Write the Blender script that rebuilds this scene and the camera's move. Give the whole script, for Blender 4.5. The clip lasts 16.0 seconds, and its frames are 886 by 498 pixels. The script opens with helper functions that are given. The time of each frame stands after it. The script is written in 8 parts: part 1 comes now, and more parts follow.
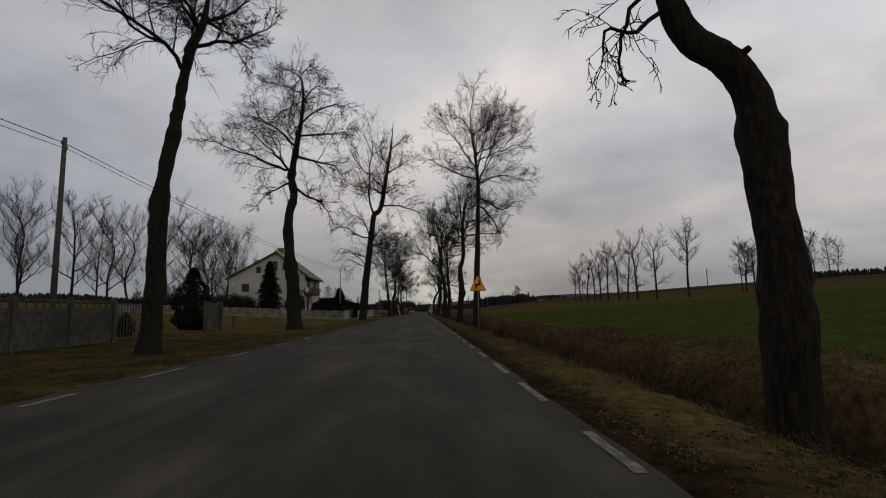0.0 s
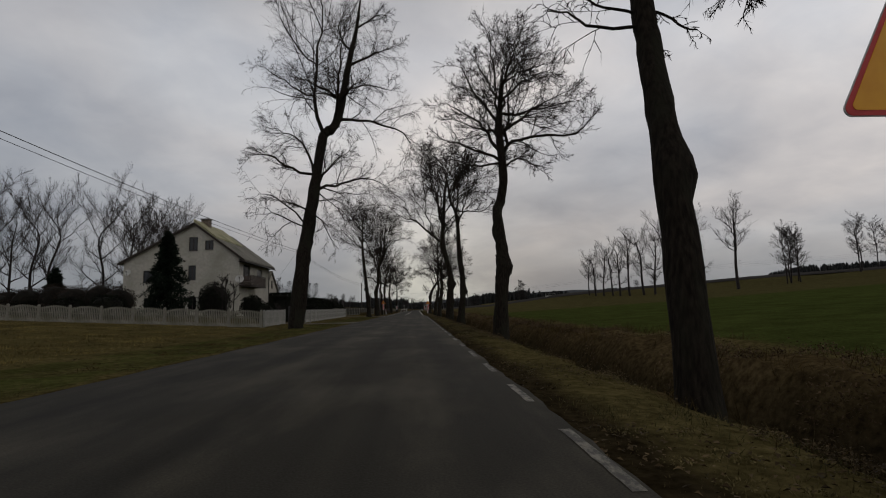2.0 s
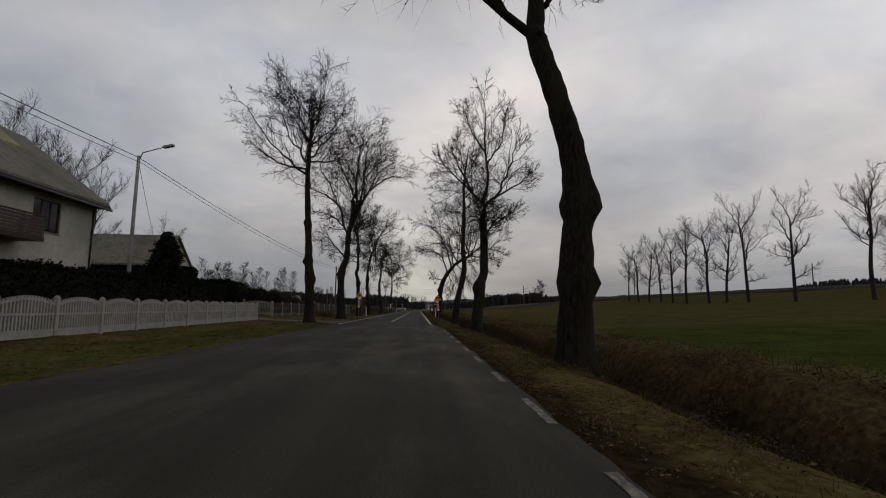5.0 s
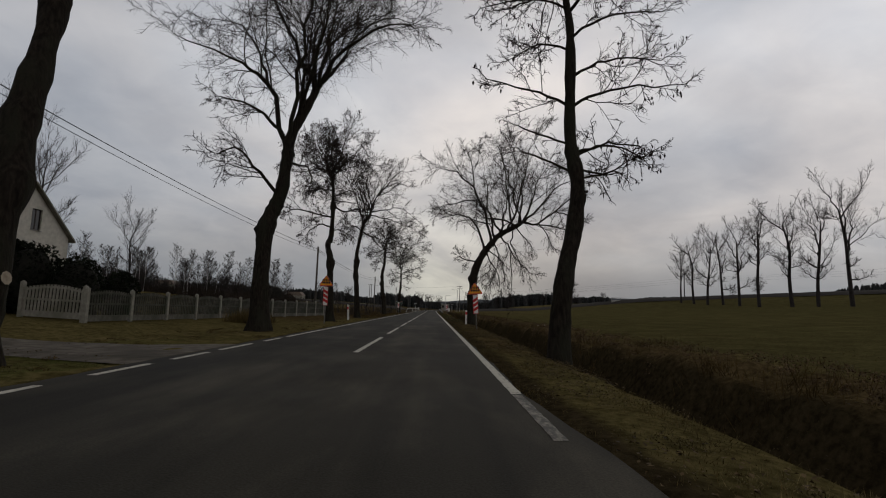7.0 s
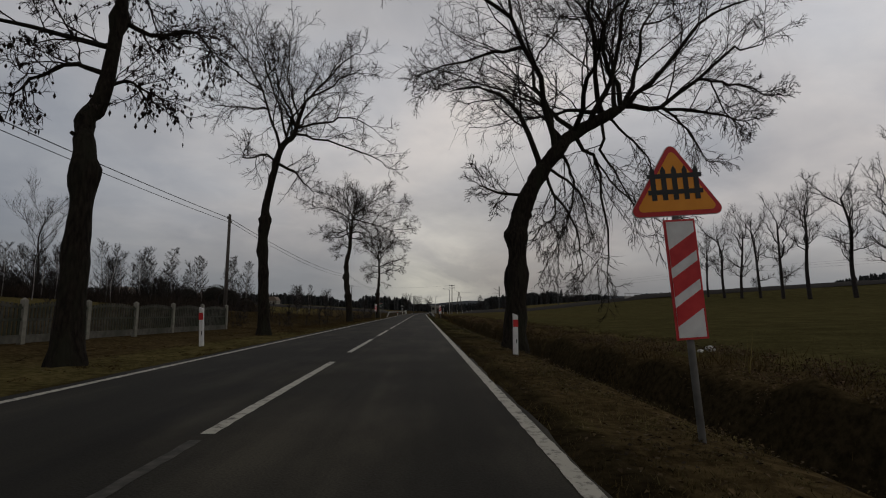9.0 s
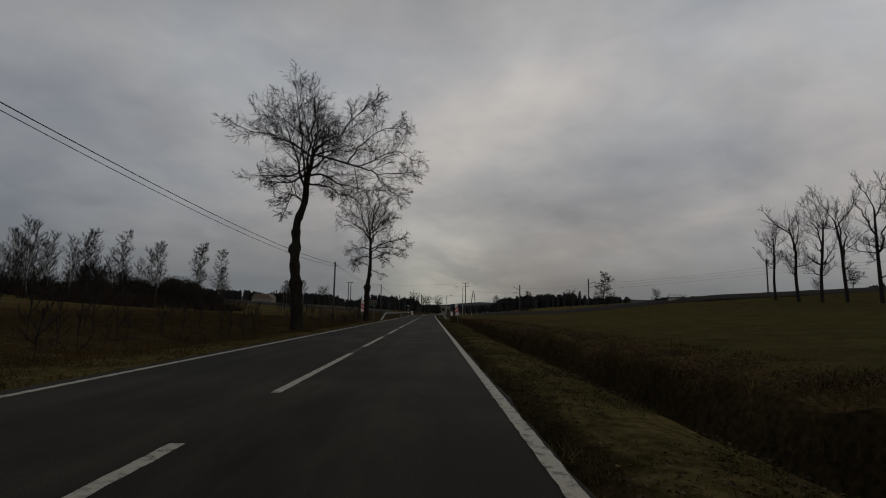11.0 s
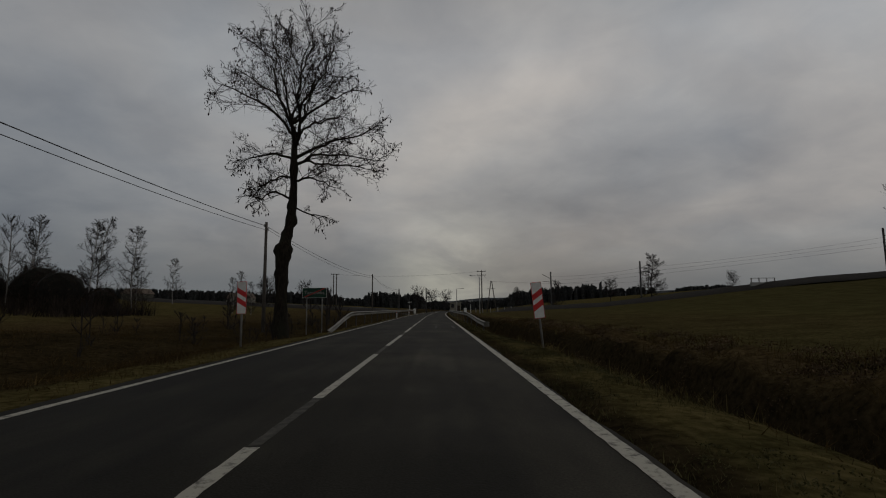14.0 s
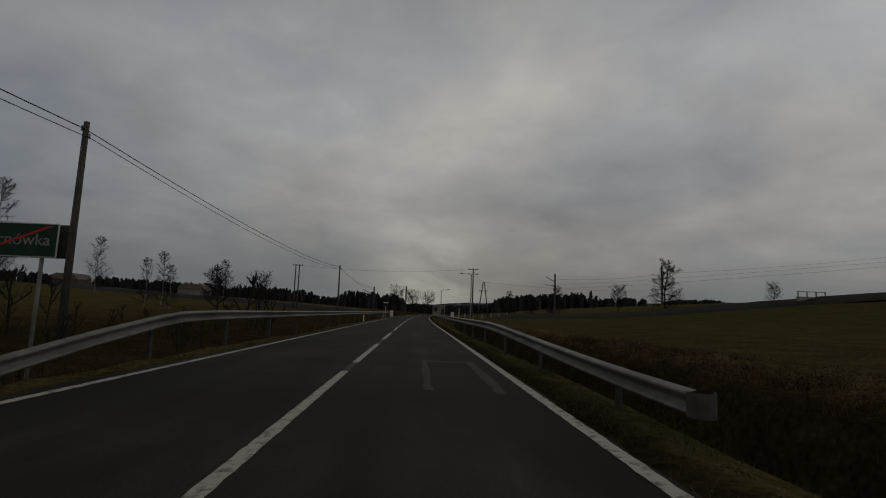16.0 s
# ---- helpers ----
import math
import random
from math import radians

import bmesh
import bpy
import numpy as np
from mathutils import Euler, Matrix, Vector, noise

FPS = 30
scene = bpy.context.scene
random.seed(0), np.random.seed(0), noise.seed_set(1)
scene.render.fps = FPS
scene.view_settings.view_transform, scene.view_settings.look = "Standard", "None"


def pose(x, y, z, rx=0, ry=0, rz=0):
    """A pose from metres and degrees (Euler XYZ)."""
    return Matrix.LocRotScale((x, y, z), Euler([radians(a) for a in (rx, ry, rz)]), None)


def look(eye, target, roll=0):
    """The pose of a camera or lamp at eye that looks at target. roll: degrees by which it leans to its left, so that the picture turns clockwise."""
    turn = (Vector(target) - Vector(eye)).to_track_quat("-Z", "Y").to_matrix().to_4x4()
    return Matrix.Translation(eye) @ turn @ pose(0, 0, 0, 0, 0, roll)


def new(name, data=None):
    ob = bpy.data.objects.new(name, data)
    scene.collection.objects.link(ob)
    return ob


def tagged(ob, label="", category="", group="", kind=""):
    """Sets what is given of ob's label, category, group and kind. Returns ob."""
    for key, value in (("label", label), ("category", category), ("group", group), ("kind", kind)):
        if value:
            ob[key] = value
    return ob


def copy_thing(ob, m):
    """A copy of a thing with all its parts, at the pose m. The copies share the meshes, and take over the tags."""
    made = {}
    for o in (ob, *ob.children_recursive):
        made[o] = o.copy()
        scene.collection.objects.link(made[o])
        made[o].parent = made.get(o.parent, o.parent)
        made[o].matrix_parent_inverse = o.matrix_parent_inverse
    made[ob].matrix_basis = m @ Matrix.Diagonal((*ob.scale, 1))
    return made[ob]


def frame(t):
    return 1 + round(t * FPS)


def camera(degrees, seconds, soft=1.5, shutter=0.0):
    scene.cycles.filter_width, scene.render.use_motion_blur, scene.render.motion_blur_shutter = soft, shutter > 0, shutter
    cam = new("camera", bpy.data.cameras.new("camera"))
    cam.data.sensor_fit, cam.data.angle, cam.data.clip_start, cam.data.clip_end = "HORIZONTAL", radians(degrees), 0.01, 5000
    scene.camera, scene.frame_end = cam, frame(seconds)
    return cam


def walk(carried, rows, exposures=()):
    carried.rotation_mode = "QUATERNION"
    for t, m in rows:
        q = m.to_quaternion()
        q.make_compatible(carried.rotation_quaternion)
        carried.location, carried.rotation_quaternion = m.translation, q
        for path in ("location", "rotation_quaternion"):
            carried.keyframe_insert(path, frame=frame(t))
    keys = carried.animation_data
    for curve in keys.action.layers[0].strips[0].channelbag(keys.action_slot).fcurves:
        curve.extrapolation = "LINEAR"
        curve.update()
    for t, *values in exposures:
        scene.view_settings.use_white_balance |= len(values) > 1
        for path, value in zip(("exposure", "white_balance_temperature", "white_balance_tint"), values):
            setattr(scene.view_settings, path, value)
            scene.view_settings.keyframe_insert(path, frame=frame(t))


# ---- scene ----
cam = camera(82.1, 16.0, soft=1.1)
PATH = [
    (0, (0.097, 0.0, 1.007), (0.177, 1.984, 1.246), -1.0),
    (0.5, (0.142, 8.207, 1.007), (0.247, 10.19, 1.243), -1.0),
    (1, (0.171, 16.523, 1.007), (0.254, 18.508, 1.236), 0.5),
    (1.5, (0.223, 24.277, 1.007), (0.277, 26.259, 1.267), 0.8),
    (2, (0.237, 31.749, 1.007), (0.342, 33.733, 1.237), -1.5),
    (2.5, (0.203, 39.174, 1.007), (0.284, 41.159, 1.241), 0.7),
    (3, (0.213, 46.468, 1.007), (0.307, 48.451, 1.249), 0.6),
    (3.5, (0.26, 53.361, 1.007), (0.324, 55.347, 1.239), 0.5),
    (4, (0.286, 60.387, 1.007), (0.38, 62.372, 1.237), 0.6),
    (4.2, (0.281, 63.102, 1.007), (0.386, 65.085, 1.245), 0.6),
    (6.3, (0.004, 92.465, 1.007), (0.059, 94.452, 1.228), 1.2),
    (6.5, (-0.005, 94.9, 1.007), (0.036, 96.887, 1.236), 0.5),
    (7, (-0.047, 100.987, 1.007), (-0.013, 102.973, 1.239), 1.7),
    (7.5, (-0.079, 106.766, 1.007), (-0.003, 108.749, 1.256), -1.2),
    (8, (-0.032, 112.735, 1.007), (0.091, 114.719, 1.227), -1.2),
    (8.5, (0.074, 118.645, 1.007), (0.141, 120.631, 1.231), -0.9),
    (9, (0.054, 124.319, 1.007), (0.135, 126.302, 1.248), 0.2),
    (9.5, (0.1, 129.759, 1.007), (0.167, 131.745, 1.239), 0.7),
    (9.7, (0.123, 131.995, 1.007), (0.18, 133.98, 1.245), -0.4),
    (11.8, (0.174, 155.997, 1.007), (0.209, 157.981, 1.253), 1.7),
    (12, (0.148, 158.186, 1.007), (0.185, 160.172, 1.246), 1.2),
    (12.5, (0.072, 163.42, 1.007), (0.128, 165.402, 1.265), 1.0),
    (13, (-0.034, 168.87, 1.007), (-0.016, 170.856, 1.241), 3.7),
    (13.5, (-0.173, 174.15, 1.007), (-0.207, 176.133, 1.258), 1.7),
    (14, (-0.322, 179.684, 1.007), (-0.295, 181.67, 1.24), -0.5),
    (14.5, (-0.425, 184.851, 1.007), (-0.402, 186.838, 1.236), 0.7),
    (15, (-0.527, 189.899, 1.007), (-0.472, 191.885, 1.239), -0.0),
    (15.5, (-0.609, 194.861, 1.007), (-0.554, 196.844, 1.26), 0.8),
    (16, (-0.561, 199.399, 1.007), (-0.467, 201.382, 1.255), 2.0),
]
walk(cam, [(t, look(eye, target, roll)) for t, eye, target, roll in PATH],
     [(0.0, -0.08, 6540, 10), (4.0, -0.07, 6540, 10), (7.0, 0.0, 6540, 10), (8.1, -0.10, 6540, 10), (9.0, -0.28, 6540, 10), (9.7, -0.43, 6540, 9), (12.0, -0.70, 6560, 8), (16.0, -0.88, 6560, 7)])


# ---------------- world and light ----------------
world = bpy.data.worlds.new("overcast")
scene.world = world
world.use_nodes = True
wt = world.node_tree
wt.nodes.clear()


def wnode(kind, **kw):
    n = wt.nodes.new(kind)
    for k, v in kw.items():
        if k == "op":
            n.operation = v
        elif k == "vals":
            for i, x in v.items():
                n.inputs[i].default_value = x
    return n


w_out = wt.nodes.new("ShaderNodeOutputWorld")
w_bg = wt.nodes.new("ShaderNodeBackground")
w_sky = wt.nodes.new("ShaderNodeTexSky")
w_sky.sky_type = "NISHITA"
w_sky.sun_disc = False
w_sky.sun_elevation = radians(14)
w_sky.sun_rotation = radians(12)
w_sky.air_density = 1.5
w_sky.dust_density = 3.0
w_tc = wt.nodes.new("ShaderNodeTexCoord")
w_sep = wt.nodes.new("ShaderNodeSeparateXYZ")
wt.links.new(w_tc.outputs["Generated"], w_sep.inputs[0])
# the cloud deck is a flat layer seen from below
w_add = wnode("ShaderNodeMath", op="ADD", vals={1: 0.28})
w_abs = wnode("ShaderNodeMath", op="ABSOLUTE")
wt.links.new(w_sep.outputs[2], w_abs.inputs[0])
wt.links.new(w_abs.outputs[0], w_add.inputs[0])
w_dx = wnode("ShaderNodeMath", op="DIVIDE")
w_dy = wnode("ShaderNodeMath", op="DIVIDE")
wt.links.new(w_sep.outputs[0], w_dx.inputs[0])
wt.links.new(w_sep.outputs[1], w_dy.inputs[0])
wt.links.new(w_add.outputs[0], w_dx.inputs[1])
wt.links.new(w_add.outputs[0], w_dy.inputs[1])
w_com = wt.nodes.new("ShaderNodeCombineXYZ")
wt.links.new(w_dx.outputs[0], w_com.inputs[0])
wt.links.new(w_dy.outputs[0], w_com.inputs[1])


def cloud_noise(scale, detail, rough_, distort, shift):
    mp = wt.nodes.new("ShaderNodeMapping")
    mp.inputs["Location"].default_value = shift
    wt.links.new(w_com.outputs[0], mp.inputs[0])
    n = wt.nodes.new("ShaderNodeTexNoise")
    n.inputs["Scale"].default_value = scale
    n.inputs["Detail"].default_value = detail
    n.inputs["Roughness"].default_value = rough_
    n.inputs["Distortion"].default_value = distort
    wt.links.new(mp.outputs[0], n.inputs["Vector"])
    return n.outputs["Fac"]


def world_mix(kind, fac, a, b):
    n = wt.nodes.new("ShaderNodeMixRGB")
    n.blend_type = kind
    for i, v in enumerate((fac, a, b)):
        if isinstance(v, (tuple, float)):
            n.inputs[i].default_value = v
        else:
            wt.links.new(v, n.inputs[i])
    return n.outputs[0]


def world_range(v, a, b, c, d, smooth=False):
    n = wt.nodes.new("ShaderNodeMapRange")
    n.interpolation_type = "SMOOTHSTEP" if smooth else "LINEAR"
    for k, x in zip(("From Min", "From Max", "To Min", "To Max"), (a, b, c, d)):
        n.inputs[k].default_value = x
    wt.links.new(v, n.inputs["Value"])
    return n.outputs[0]


def world_ramp(fac, lo, hi, c1, c2):
    n = wt.nodes.new("ShaderNodeValToRGB")
    n.color_ramp.elements[0].position, n.color_ramp.elements[1].position = lo, hi
    n.color_ramp.elements[0].color, n.color_ramp.elements[1].color = (*c1, 1), (*c2, 1)
    wt.links.new(fac, n.inputs[0])
    return n.outputs[0]


w_big = cloud_noise(0.75, 3.0, 0.45, 0.35, (3.1, 0.4, 0))
w_fine = cloud_noise(2.4, 7.0, 0.52, 0.3, (0.7, 2.0, 0))
w_deck = world_ramp(w_big, 0.37, 0.64, (0.352, 0.368, 0.402), (0.545, 0.538, 0.546))
w_deck = world_mix("MULTIPLY", 1.0, w_deck, world_ramp(w_fine, 0.32, 0.70, (0.86, 0.876, 0.90), (1.14, 1.128, 1.105)))
w_deck = world_mix("MULTIPLY", 1.0, w_deck, world_ramp(cloud_noise(5.5, 6.0, 0.55, 0.5, (2.2, 5.0, 0)), 0.34, 0.68, (0.945, 0.95, 0.96), (1.055, 1.05, 1.04)))
w_deck = world_mix("MULTIPLY", 1.0, w_deck, world_ramp(cloud_noise(1.25, 4.0, 0.5, 0.4, (8.2, 3.6, 0)), 0.38, 0.62, (0.968, 0.995, 1.012), (1.026, 1.006, 0.980)))
# the deck is thinner towards the right of the road
w_deck = world_mix("MULTIPLY", 1.0, w_deck, world_ramp(world_range(w_sep.outputs[0], -0.75, 0.65, 0.0, 1.0, True), 0.0, 1.0, (0.875, 0.878, 0.915), (1.24, 1.20, 1.205)))
w_deck = world_mix("MULTIPLY", 1.0, w_deck, world_range(w_abs.outputs[0], 0.02, 0.42, 0.82, 1.31))
# bluer, darker banks low over the horizon
w_low = world_range(w_abs.outputs[0], 0.015, 0.17, 1.0, 0.0, True)
w_bank = world_mix("MIX", w_low, (0.0, 0.0, 0.0, 1), world_ramp(cloud_noise(0.55, 4.0, 0.5, 0.3, (5.3, 1.0, 0)), 0.40, 0.60, (0.62, 0.62, 0.62), (1.0, 1.0, 1.0)))
w_deck = world_mix("MIX", w_bank, w_deck, (0.235, 0.258, 0.290, 1))
# a heavier bank to the right of the thin place
w_dark = wt.nodes.new("ShaderNodeVectorMath")
w_dark.operation = "DOT_PRODUCT"
w_dark.inputs[1].default_value = (0.215, 0.965, 0.150)
wt.links.new(w_tc.outputs["Generated"], w_dark.inputs[0])
w_dmax = wnode("ShaderNodeMath", op="MAXIMUM", vals={1: 0.0})
w_dpow = wnode("ShaderNodeMath", op="POWER", vals={1: 45.0})
wt.links.new(w_dark.outputs["Value"], w_dmax.inputs[0])
wt.links.new(w_dmax.outputs[0], w_dpow.inputs[0])
w_dfac = world_mix("MULTIPLY", 1.0, w_dpow.outputs[0], world_ramp(cloud_noise(1.3, 5.0, 0.55, 0.6, (4.0, 3.0, 0)), 0.36, 0.62, (0.45, 0.45, 0.45), (1.0, 1.0, 1.0)))
w_deck = world_mix("MULTIPLY", w_dfac, w_deck, (0.72, 0.755, 0.80, 1))
# a thin place ahead, where the sun stands behind the clouds
w_sun = wt.nodes.new("ShaderNodeVectorMath")
w_sun.operation = "DOT_PRODUCT"
w_sun.inputs[1].default_value = (0.03, 0.997, 0.07)
wt.links.new(w_tc.outputs["Generated"], w_sun.inputs[0])
w_max = wnode("ShaderNodeMath", op="MAXIMUM", vals={1: 0.0})
w_pow = wnode("ShaderNodeMath", op="POWER", vals={1: 130.0})
wt.links.new(w_sun.outputs["Value"], w_max.inputs[0])
wt.links.new(w_max.outputs[0], w_pow.inputs[0])
w_gap = world_mix("MULTIPLY", 1.0, w_pow.outputs[0], world_ramp(cloud_noise(1.1, 6.0, 0.6, 0.6, (1.0, 7.0, 0)), 0.40, 0.66, (0.25, 0.25, 0.25), (1.0, 1.0, 1.0)))
w_deck = world_mix("ADD", w_gap, w_deck, (0.45, 0.425, 0.33, 1))
w_clear = world_mix("MULTIPLY", 1.0, w_sky.outputs[0], (0.022, 0.023, 0.026, 1))
w_all = world_mix("MULTIPLY", 1.0, world_mix("MIX", 0.94, w_clear, w_deck), (1.0, 1.0, 0.98, 1))
# the unseen sky overhead is darkened and warmed to cut the ground's light
w_all = world_mix("MULTIPLY", 1.0, w_all, world_ramp(world_range(w_abs.outputs[0], 0.46, 0.95, 0.0, 1.0), 0.0, 1.0, (1.0, 1.0, 1.0), (0.25, 0.225, 0.19)))
wt.links.new(w_all, w_bg.inputs["Color"])
w_bg.inputs["Strength"].default_value = 1.0
wt.links.new(w_bg.outputs[0], w_out.inputs["Surface"])

sun = new("sun", bpy.data.lights.new("sun", "SUN"))
sun.data.energy = 0.12
sun.data.angle = radians(30)
sun.data.color = (1.0, 0.97, 0.92)
sun.matrix_world = look((0, 0, 60), (-8, -60, 30))

# ---------------- materials ----------------


def mat(name, c1, c2, scale=4.0, rough=0.85, bump=0.15, c3=None, big=0.35, metal=0.0, detail=6.0, stretch=(1, 1, 1), spec=0.3,
        span=(0.35, 0.65), world_space=False):
    """Two colours mixed by fine noise, a third by wide stains, with fine relief."""
    m = bpy.data.materials.new(name)
    m.use_nodes = True
    nt = m.node_tree
    b = nt.nodes["Principled BSDF"]
    b.inputs["Roughness"].default_value = rough
    b.inputs["Metallic"].default_value = metal
    b.inputs["Specular IOR Level"].default_value = spec
    tc = nt.nodes.new("ShaderNodeTexCoord")
    mp = nt.nodes.new("ShaderNodeMapping")
    mp.inputs["Scale"].default_value = stretch
    if world_space:
        gm = nt.nodes.new("ShaderNodeNewGeometry")
        nt.links.new(gm.outputs["Position"], mp.inputs[0])
    else:
        nt.links.new(tc.outputs["Object"], mp.inputs[0])
    n1 = nt.nodes.new("ShaderNodeTexNoise")
    n1.inputs["Scale"].default_value = scale
    n1.inputs["Detail"].default_value = detail
    nt.links.new(mp.outputs[0], n1.inputs["Vector"])
    r1 = nt.nodes.new("ShaderNodeValToRGB")
    r1.color_ramp.elements[0].position, r1.color_ramp.elements[1].position = span
    r1.color_ramp.elements[0].color = (*c1, 1)
    r1.color_ramp.elements[1].color = (*c2, 1)
    nt.links.new(n1.outputs["Fac"], r1.inputs[0])
    col = r1.outputs[0]
    if c3:
        n2 = nt.nodes.new("ShaderNodeTexNoise")
        n2.inputs["Scale"].default_value = scale * big * 0.3
        n2.inputs["Detail"].default_value = 4.0
        nt.links.new(mp.outputs[0], n2.inputs["Vector"])
        r2 = nt.nodes.new("ShaderNodeValToRGB")
        r2.color_ramp.elements[0].position, r2.color_ramp.elements[1].position = 0.45, 0.66
        nt.links.new(n2.outputs["Fac"], r2.inputs[0])
        mx = nt.nodes.new("ShaderNodeMixRGB")
        mx.inputs["Color2"].default_value = (*c3, 1)
        nt.links.new(r2.outputs[0], mx.inputs["Fac"])
        nt.links.new(col, mx.inputs["Color1"])
        col = mx.outputs[0]
    nt.links.new(col, b.inputs["Base Color"])
    if bump:
        bp = nt.nodes.new("ShaderNodeBump")
        bp.inputs["Strength"].default_value = bump
        bp.inputs["Distance"].default_value = 0.05
        nt.links.new(n1.outputs["Fac"], bp.inputs["Height"])
        nt.links.new(bp.outputs[0], b.inputs["Normal"])
    return m


def leafy(name, c1, c2, rough=0.7):
    """Foliage whose pieces differ in tone."""
    m = bpy.data.materials.new(name)
    m.use_nodes = True
    nt = m.node_tree
    b = nt.nodes["Principled BSDF"]
    b.inputs["Roughness"].default_value = rough
    b.inputs["Specular IOR Level"].default_value = 0.05
    g = nt.nodes.new("ShaderNodeNewGeometry")
    r = nt.nodes.new("ShaderNodeValToRGB")
    r.color_ramp.elements[0].color = (*c1, 1)
    r.color_ramp.elements[1].color = (*c2, 1)
    nt.links.new(g.outputs["Random Per Island"], r.inputs[0])
    n = nt.nodes.new("ShaderNodeTexNoise")
    n.inputs["Scale"].default_value = 0.8
    n.inputs["Detail"].default_value = 5.0
    nt.links.new(g.outputs["Position"], n.inputs["Vector"])
    k = nt.nodes.new("ShaderNodeMapRange")
    for q, x in zip(("From Min", "From Max", "To Min", "To Max"), (0.35, 0.65, 0.5, 1.35)):
        k.inputs[q].default_value = x
    nt.links.new(n.outputs["Fac"], k.inputs["Value"])
    x = nt.nodes.new("ShaderNodeMixRGB")
    x.blend_type = "MULTIPLY"
    x.inputs["Fac"].default_value = 1.0
    nt.links.new(r.outputs[0], x.inputs["Color1"])
    nt.links.new(k.outputs[0], x.inputs["Color2"])
    nt.links.new(x.outputs[0], b.inputs["Base Color"])
    return m


M_bark = mat("bark", (0.0105, 0.0085, 0.0066), (0.029, 0.0235, 0.0178), 17.0, 0.95, 1.0, (0.023, 0.0225, 0.0155), 0.45, stretch=(1, 1, 0.22), span=(0.36, 0.68), spec=0.08)
M_twig = mat("twig", (0.012, 0.009, 0.0075), (0.026, 0.020, 0.016), 5.0, 0.9, 0.0, spec=0.1)
M_twig_far = mat("twig_far", (0.015, 0.012, 0.0108), (0.030, 0.0245, 0.022), 2.0, 0.95, 0.0)
M_birch = mat("birch_bark", (0.10, 0.09, 0.085), (0.38, 0.36, 0.34), 5.0, 0.9, 0.3, stretch=(1, 1, 3))
M_cut = mat("cut_wood", (0.22, 0.18, 0.13), (0.36, 0.31, 0.24), 12.0, 0.9, 0.3)
M_asphalt = None
M_conc = mat("concrete", (0.25, 0.245, 0.23), (0.36, 0.35, 0.33), 6.0, 0.9, 0.2, (0.19, 0.185, 0.165), 0.4)
M_conc_old = mat("concrete_old", (0.040, 0.039, 0.031), (0.085, 0.081, 0.066), 5.0, 0.95, 0.3, (0.034, 0.038, 0.025), 0.5)
M_fence = mat("painted_concrete", (0.27, 0.265, 0.245), (0.37, 0.36, 0.335), 7.0, 0.85, 0.15, (0.27, 0.27, 0.24), 0.5)
M_fence_grey = mat("weathered_concrete", (0.082, 0.078, 0.064), (0.13, 0.123, 0.102), 7.0, 0.9, 0.2, (0.062, 0.062, 0.047), 0.5)
M_fence_dull = mat("dull_painted_concrete", (0.19, 0.18, 0.15), (0.28, 0.265, 0.225), 7.0, 0.9, 0.2, (0.16, 0.155, 0.12), 0.5)
M_plaster = mat("plaster", (0.41, 0.395, 0.345), (0.51, 0.49, 0.43), 3.0, 0.9, 0.12, (0.33, 0.32, 0.265), 0.3)
M_roof = mat("roof_sheet", (0.27, 0.255, 0.15), (0.37, 0.35, 0.22), 3.0, 0.85, 0.2, (0.20, 0.205, 0.10), 0.5)
M_roof_grey = mat("roof_slate_grey", (0.125, 0.118, 0.095), (0.19, 0.18, 0.145), 3.0, 0.85, 0.25, (0.10, 0.10, 0.075), 0.5)
M_soffit = mat("dark_wood", (0.020, 0.015, 0.012), (0.045, 0.034, 0.026), 8.0, 0.7, 0.2, stretch=(1, 6, 1))
M_balcony = mat("brown_wood", (0.045, 0.034, 0.028), (0.085, 0.062, 0.05), 8.0, 0.7, 0.2, stretch=(1, 0.3, 4))
M_dirt = mat("driveway_dirt", (0.045, 0.036, 0.025), (0.120, 0.102, 0.076), 3.5, 0.95, 0.6, (0.036, 0.029, 0.018), 0.6, world_space=True)
M_brick = mat("chimney_brick", (0.12, 0.09, 0.07), (0.20, 0.16, 0.13), 10.0, 0.9, 0.3)
M_white = mat("white_paint", (0.62, 0.62, 0.60), (0.74, 0.74, 0.72), 9.0, 0.5, 0.05, (0.52, 0.51, 0.48), 0.4)
M_red = mat("red_paint", (0.44, 0.020, 0.022), (0.55, 0.035, 0.035), 8.0, 0.45, 0.04)
M_orange = mat("sign_orange", (0.72, 0.26, 0.012), (0.80, 0.31, 0.02), 5.0, 0.45, 0.0)
M_yellow = mat("sign_yellow", (0.74, 0.33, 0.012), (0.82, 0.39, 0.02), 5.0, 0.45, 0.0)
M_black = mat("black_paint", (0.012, 0.012, 0.012), (0.02, 0.02, 0.02), 6.0, 0.5, 0.0)
M_green = mat("sign_green", (0.006, 0.034, 0.020), (0.009, 0.046, 0.026), 5.0, 0.5, 0.0)
M_steel = mat("galvanised_steel", (0.36, 0.36, 0.36), (0.50, 0.50, 0.49), 9.0, 0.55, 0.06, (0.30, 0.29, 0.27), 0.4, metal=0.35)
M_rail = mat("guard_rail_zinc", (0.14, 0.134, 0.118), (0.215, 0.207, 0.184), 5.0, 0.6, 0.05, (0.11, 0.103, 0.086), 0.5, metal=0.15)
M_post = mat("dull_zinc_post", (0.14, 0.138, 0.13), (0.22, 0.215, 0.20), 7.0, 0.7, 0.06, (0.11, 0.105, 0.09), 0.4)
M_pole = mat("weathered_pole", (0.055, 0.048, 0.042), (0.11, 0.098, 0.085), 6.0, 0.9, 0.3, stretch=(4, 4, 0.4))
